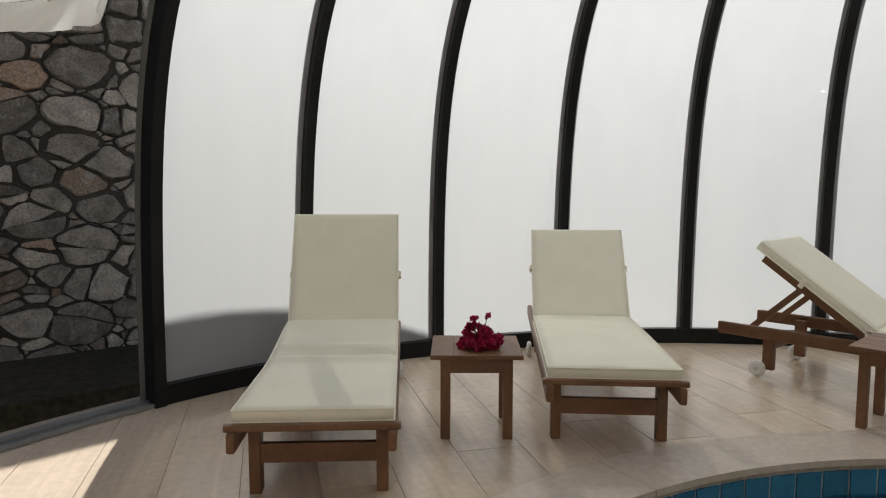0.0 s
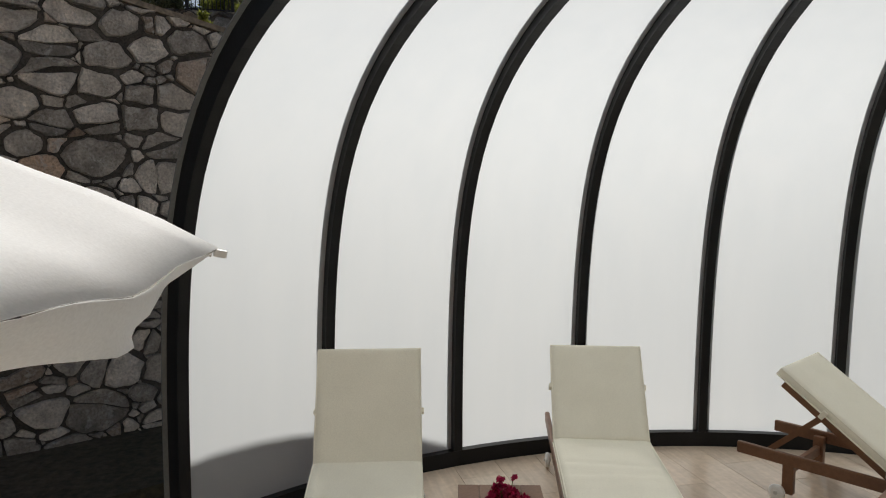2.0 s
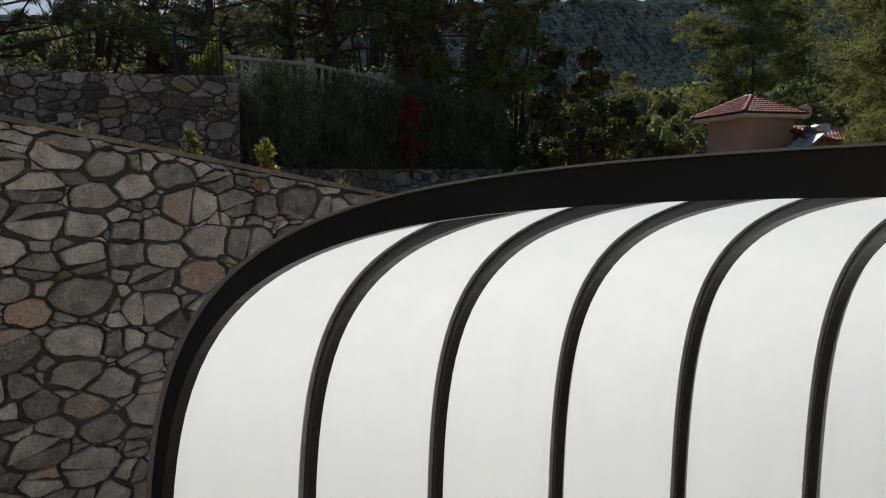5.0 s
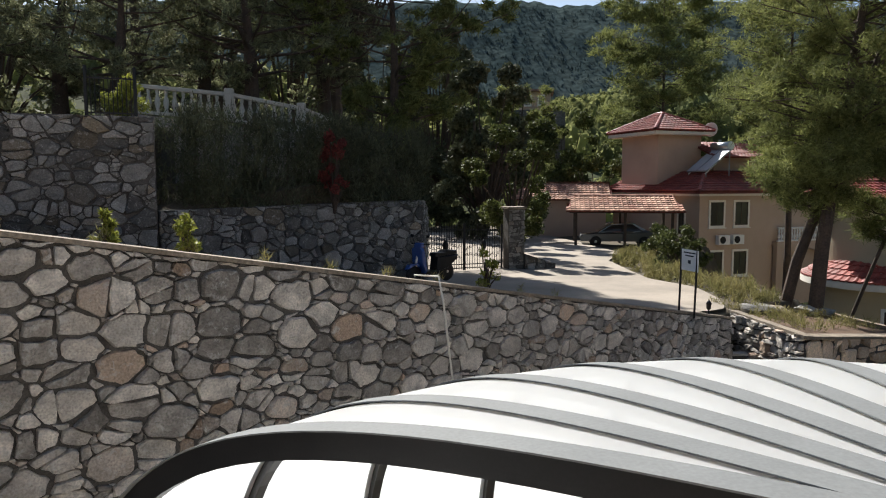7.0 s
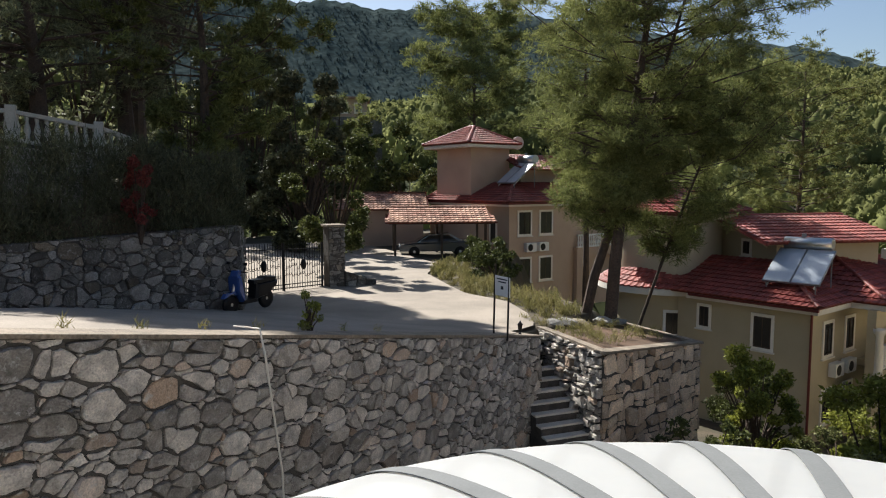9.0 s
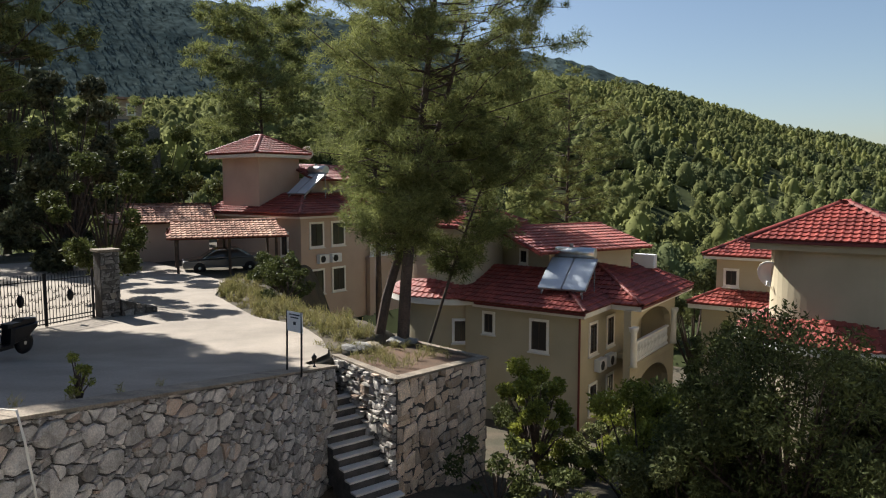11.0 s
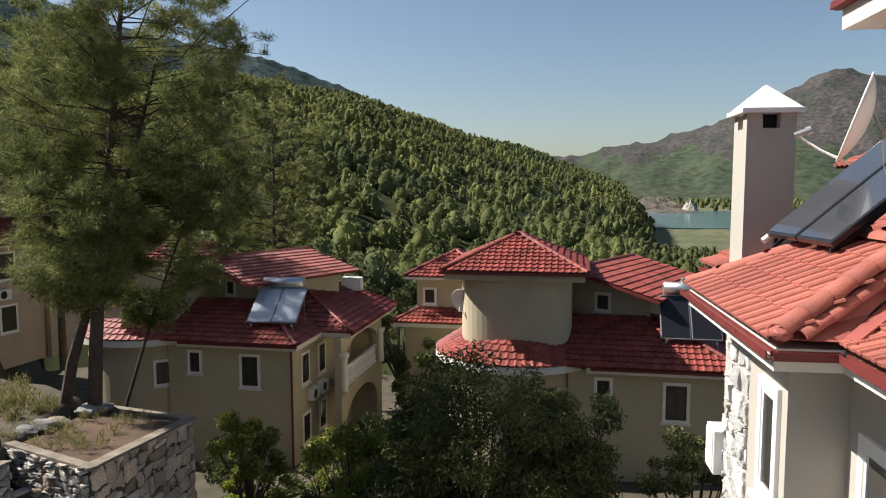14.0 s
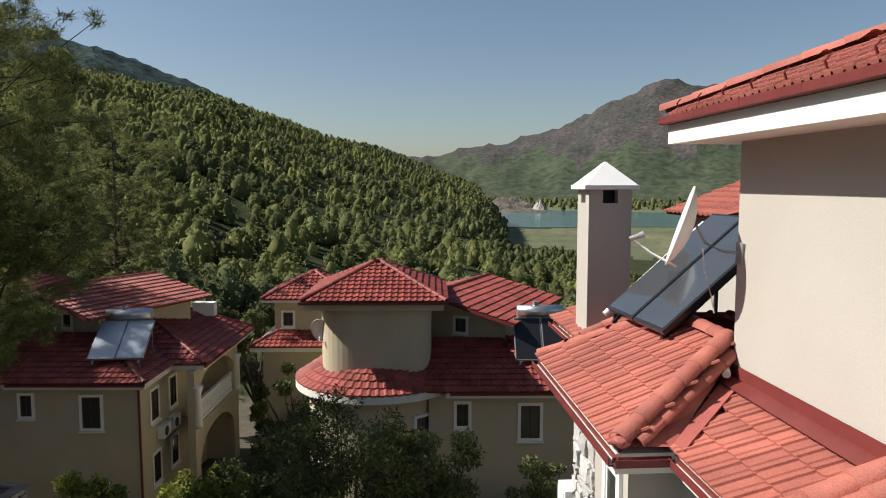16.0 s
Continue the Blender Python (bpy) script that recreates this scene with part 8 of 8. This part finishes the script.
tagged(cab, "loose white cable hanging from the dish bracket", "cable")

# ---- terrace tiles, laid last ----
def terrace_tiles():
    parent = bpy.data.objects["terrace_floor"]
    ang = radians(104)
    ax, ay = Vector((math.cos(ang), math.sin(ang), 0)), Vector((-math.sin(ang), math.cos(ang), 0))
    length, width, gap = 0.90, 0.30, 0.003
    rng = random.Random(8)
    shared = None
    count = 0
    cut_v, cut_f = [], []
    for j in range(-26, 26):
        shift = (j * 0.37) % 1.0 * length
        for i in range(-9, 10):
            c = DOME + ax * (i * length + shift) + ay * (j * width)
            quad = [c + ax * sx * (length - gap) / 2 + ay * sy * (width - gap) / 2 for sx, sy in ((-1, -1), (1, -1), (1, 1), (-1, 1))]
            rp = [(q - POOL).length for q in quad]
            rd = [(q - DOME).length for q in quad]
            if min(rd) > 4.30 and c.y > -1 or (c - DOME).length > 5.9 or max(rp) < 2.45:
                continue
            whole = min(rp) > 2.50 and (max(rd) < 4.30 or c.y < -1)
            if whole and count < 300 and c.y > 0.3:
                if shared is None:
                    bm = bmesh.new()
                    box(bm, (length - gap, width - gap, 0.012), None)
                    for f in bm.faces:
                        f.smooth = False
                    shared = bpy.data.meshes.new("tile")
                    bm.to_mesh(shared)
                    bm.free()
                ob = mesh_part("tile", shared, M_TILE, parent)
                ob.matrix_local = Matrix.Translation(c + Vector((0, 0, -0.006 + rng.uniform(-0.0006, 0.0006)))) @ Matrix((ax, ay, Vector((0, 0, 1)))).transposed().to_4x4()
                count += 1
                continue
            poly = [(q.x, q.y) for q in quad]
            if min(rp) < 2.50:
                d = (c - POOL).normalized()
                poly = clip_poly(poly, -d.x, -d.y, -(d.dot(POOL) + 2.45))
            if max(rd) > 4.30 and c.y > -1 and len(poly) > 2:
                d = (c - DOME).normalized()
                poly = clip_poly(poly, d.x, d.y, d.dot(DOME) + 4.31)
            if len(poly) > 2:
                k, n = len(cut_v), len(poly)
                cut_v += [(x, y, -0.0005) for x, y in poly] + [(x, y, -0.012) for x, y in poly]
                cut_f.append(tuple(range(k, k + n)))
                cut_f += [(k + (q + 1) % n, k + q, k + n + q, k + n + (q + 1) % n) for q in range(n)]
    pydata("cut_tiles", cut_v, cut_f, M_TILE, parent)["kind"] = "stuff"


terrace_tiles()

# ---- pieces of walls and roofs, laid last ----
lay_stones()
lay_tiles()
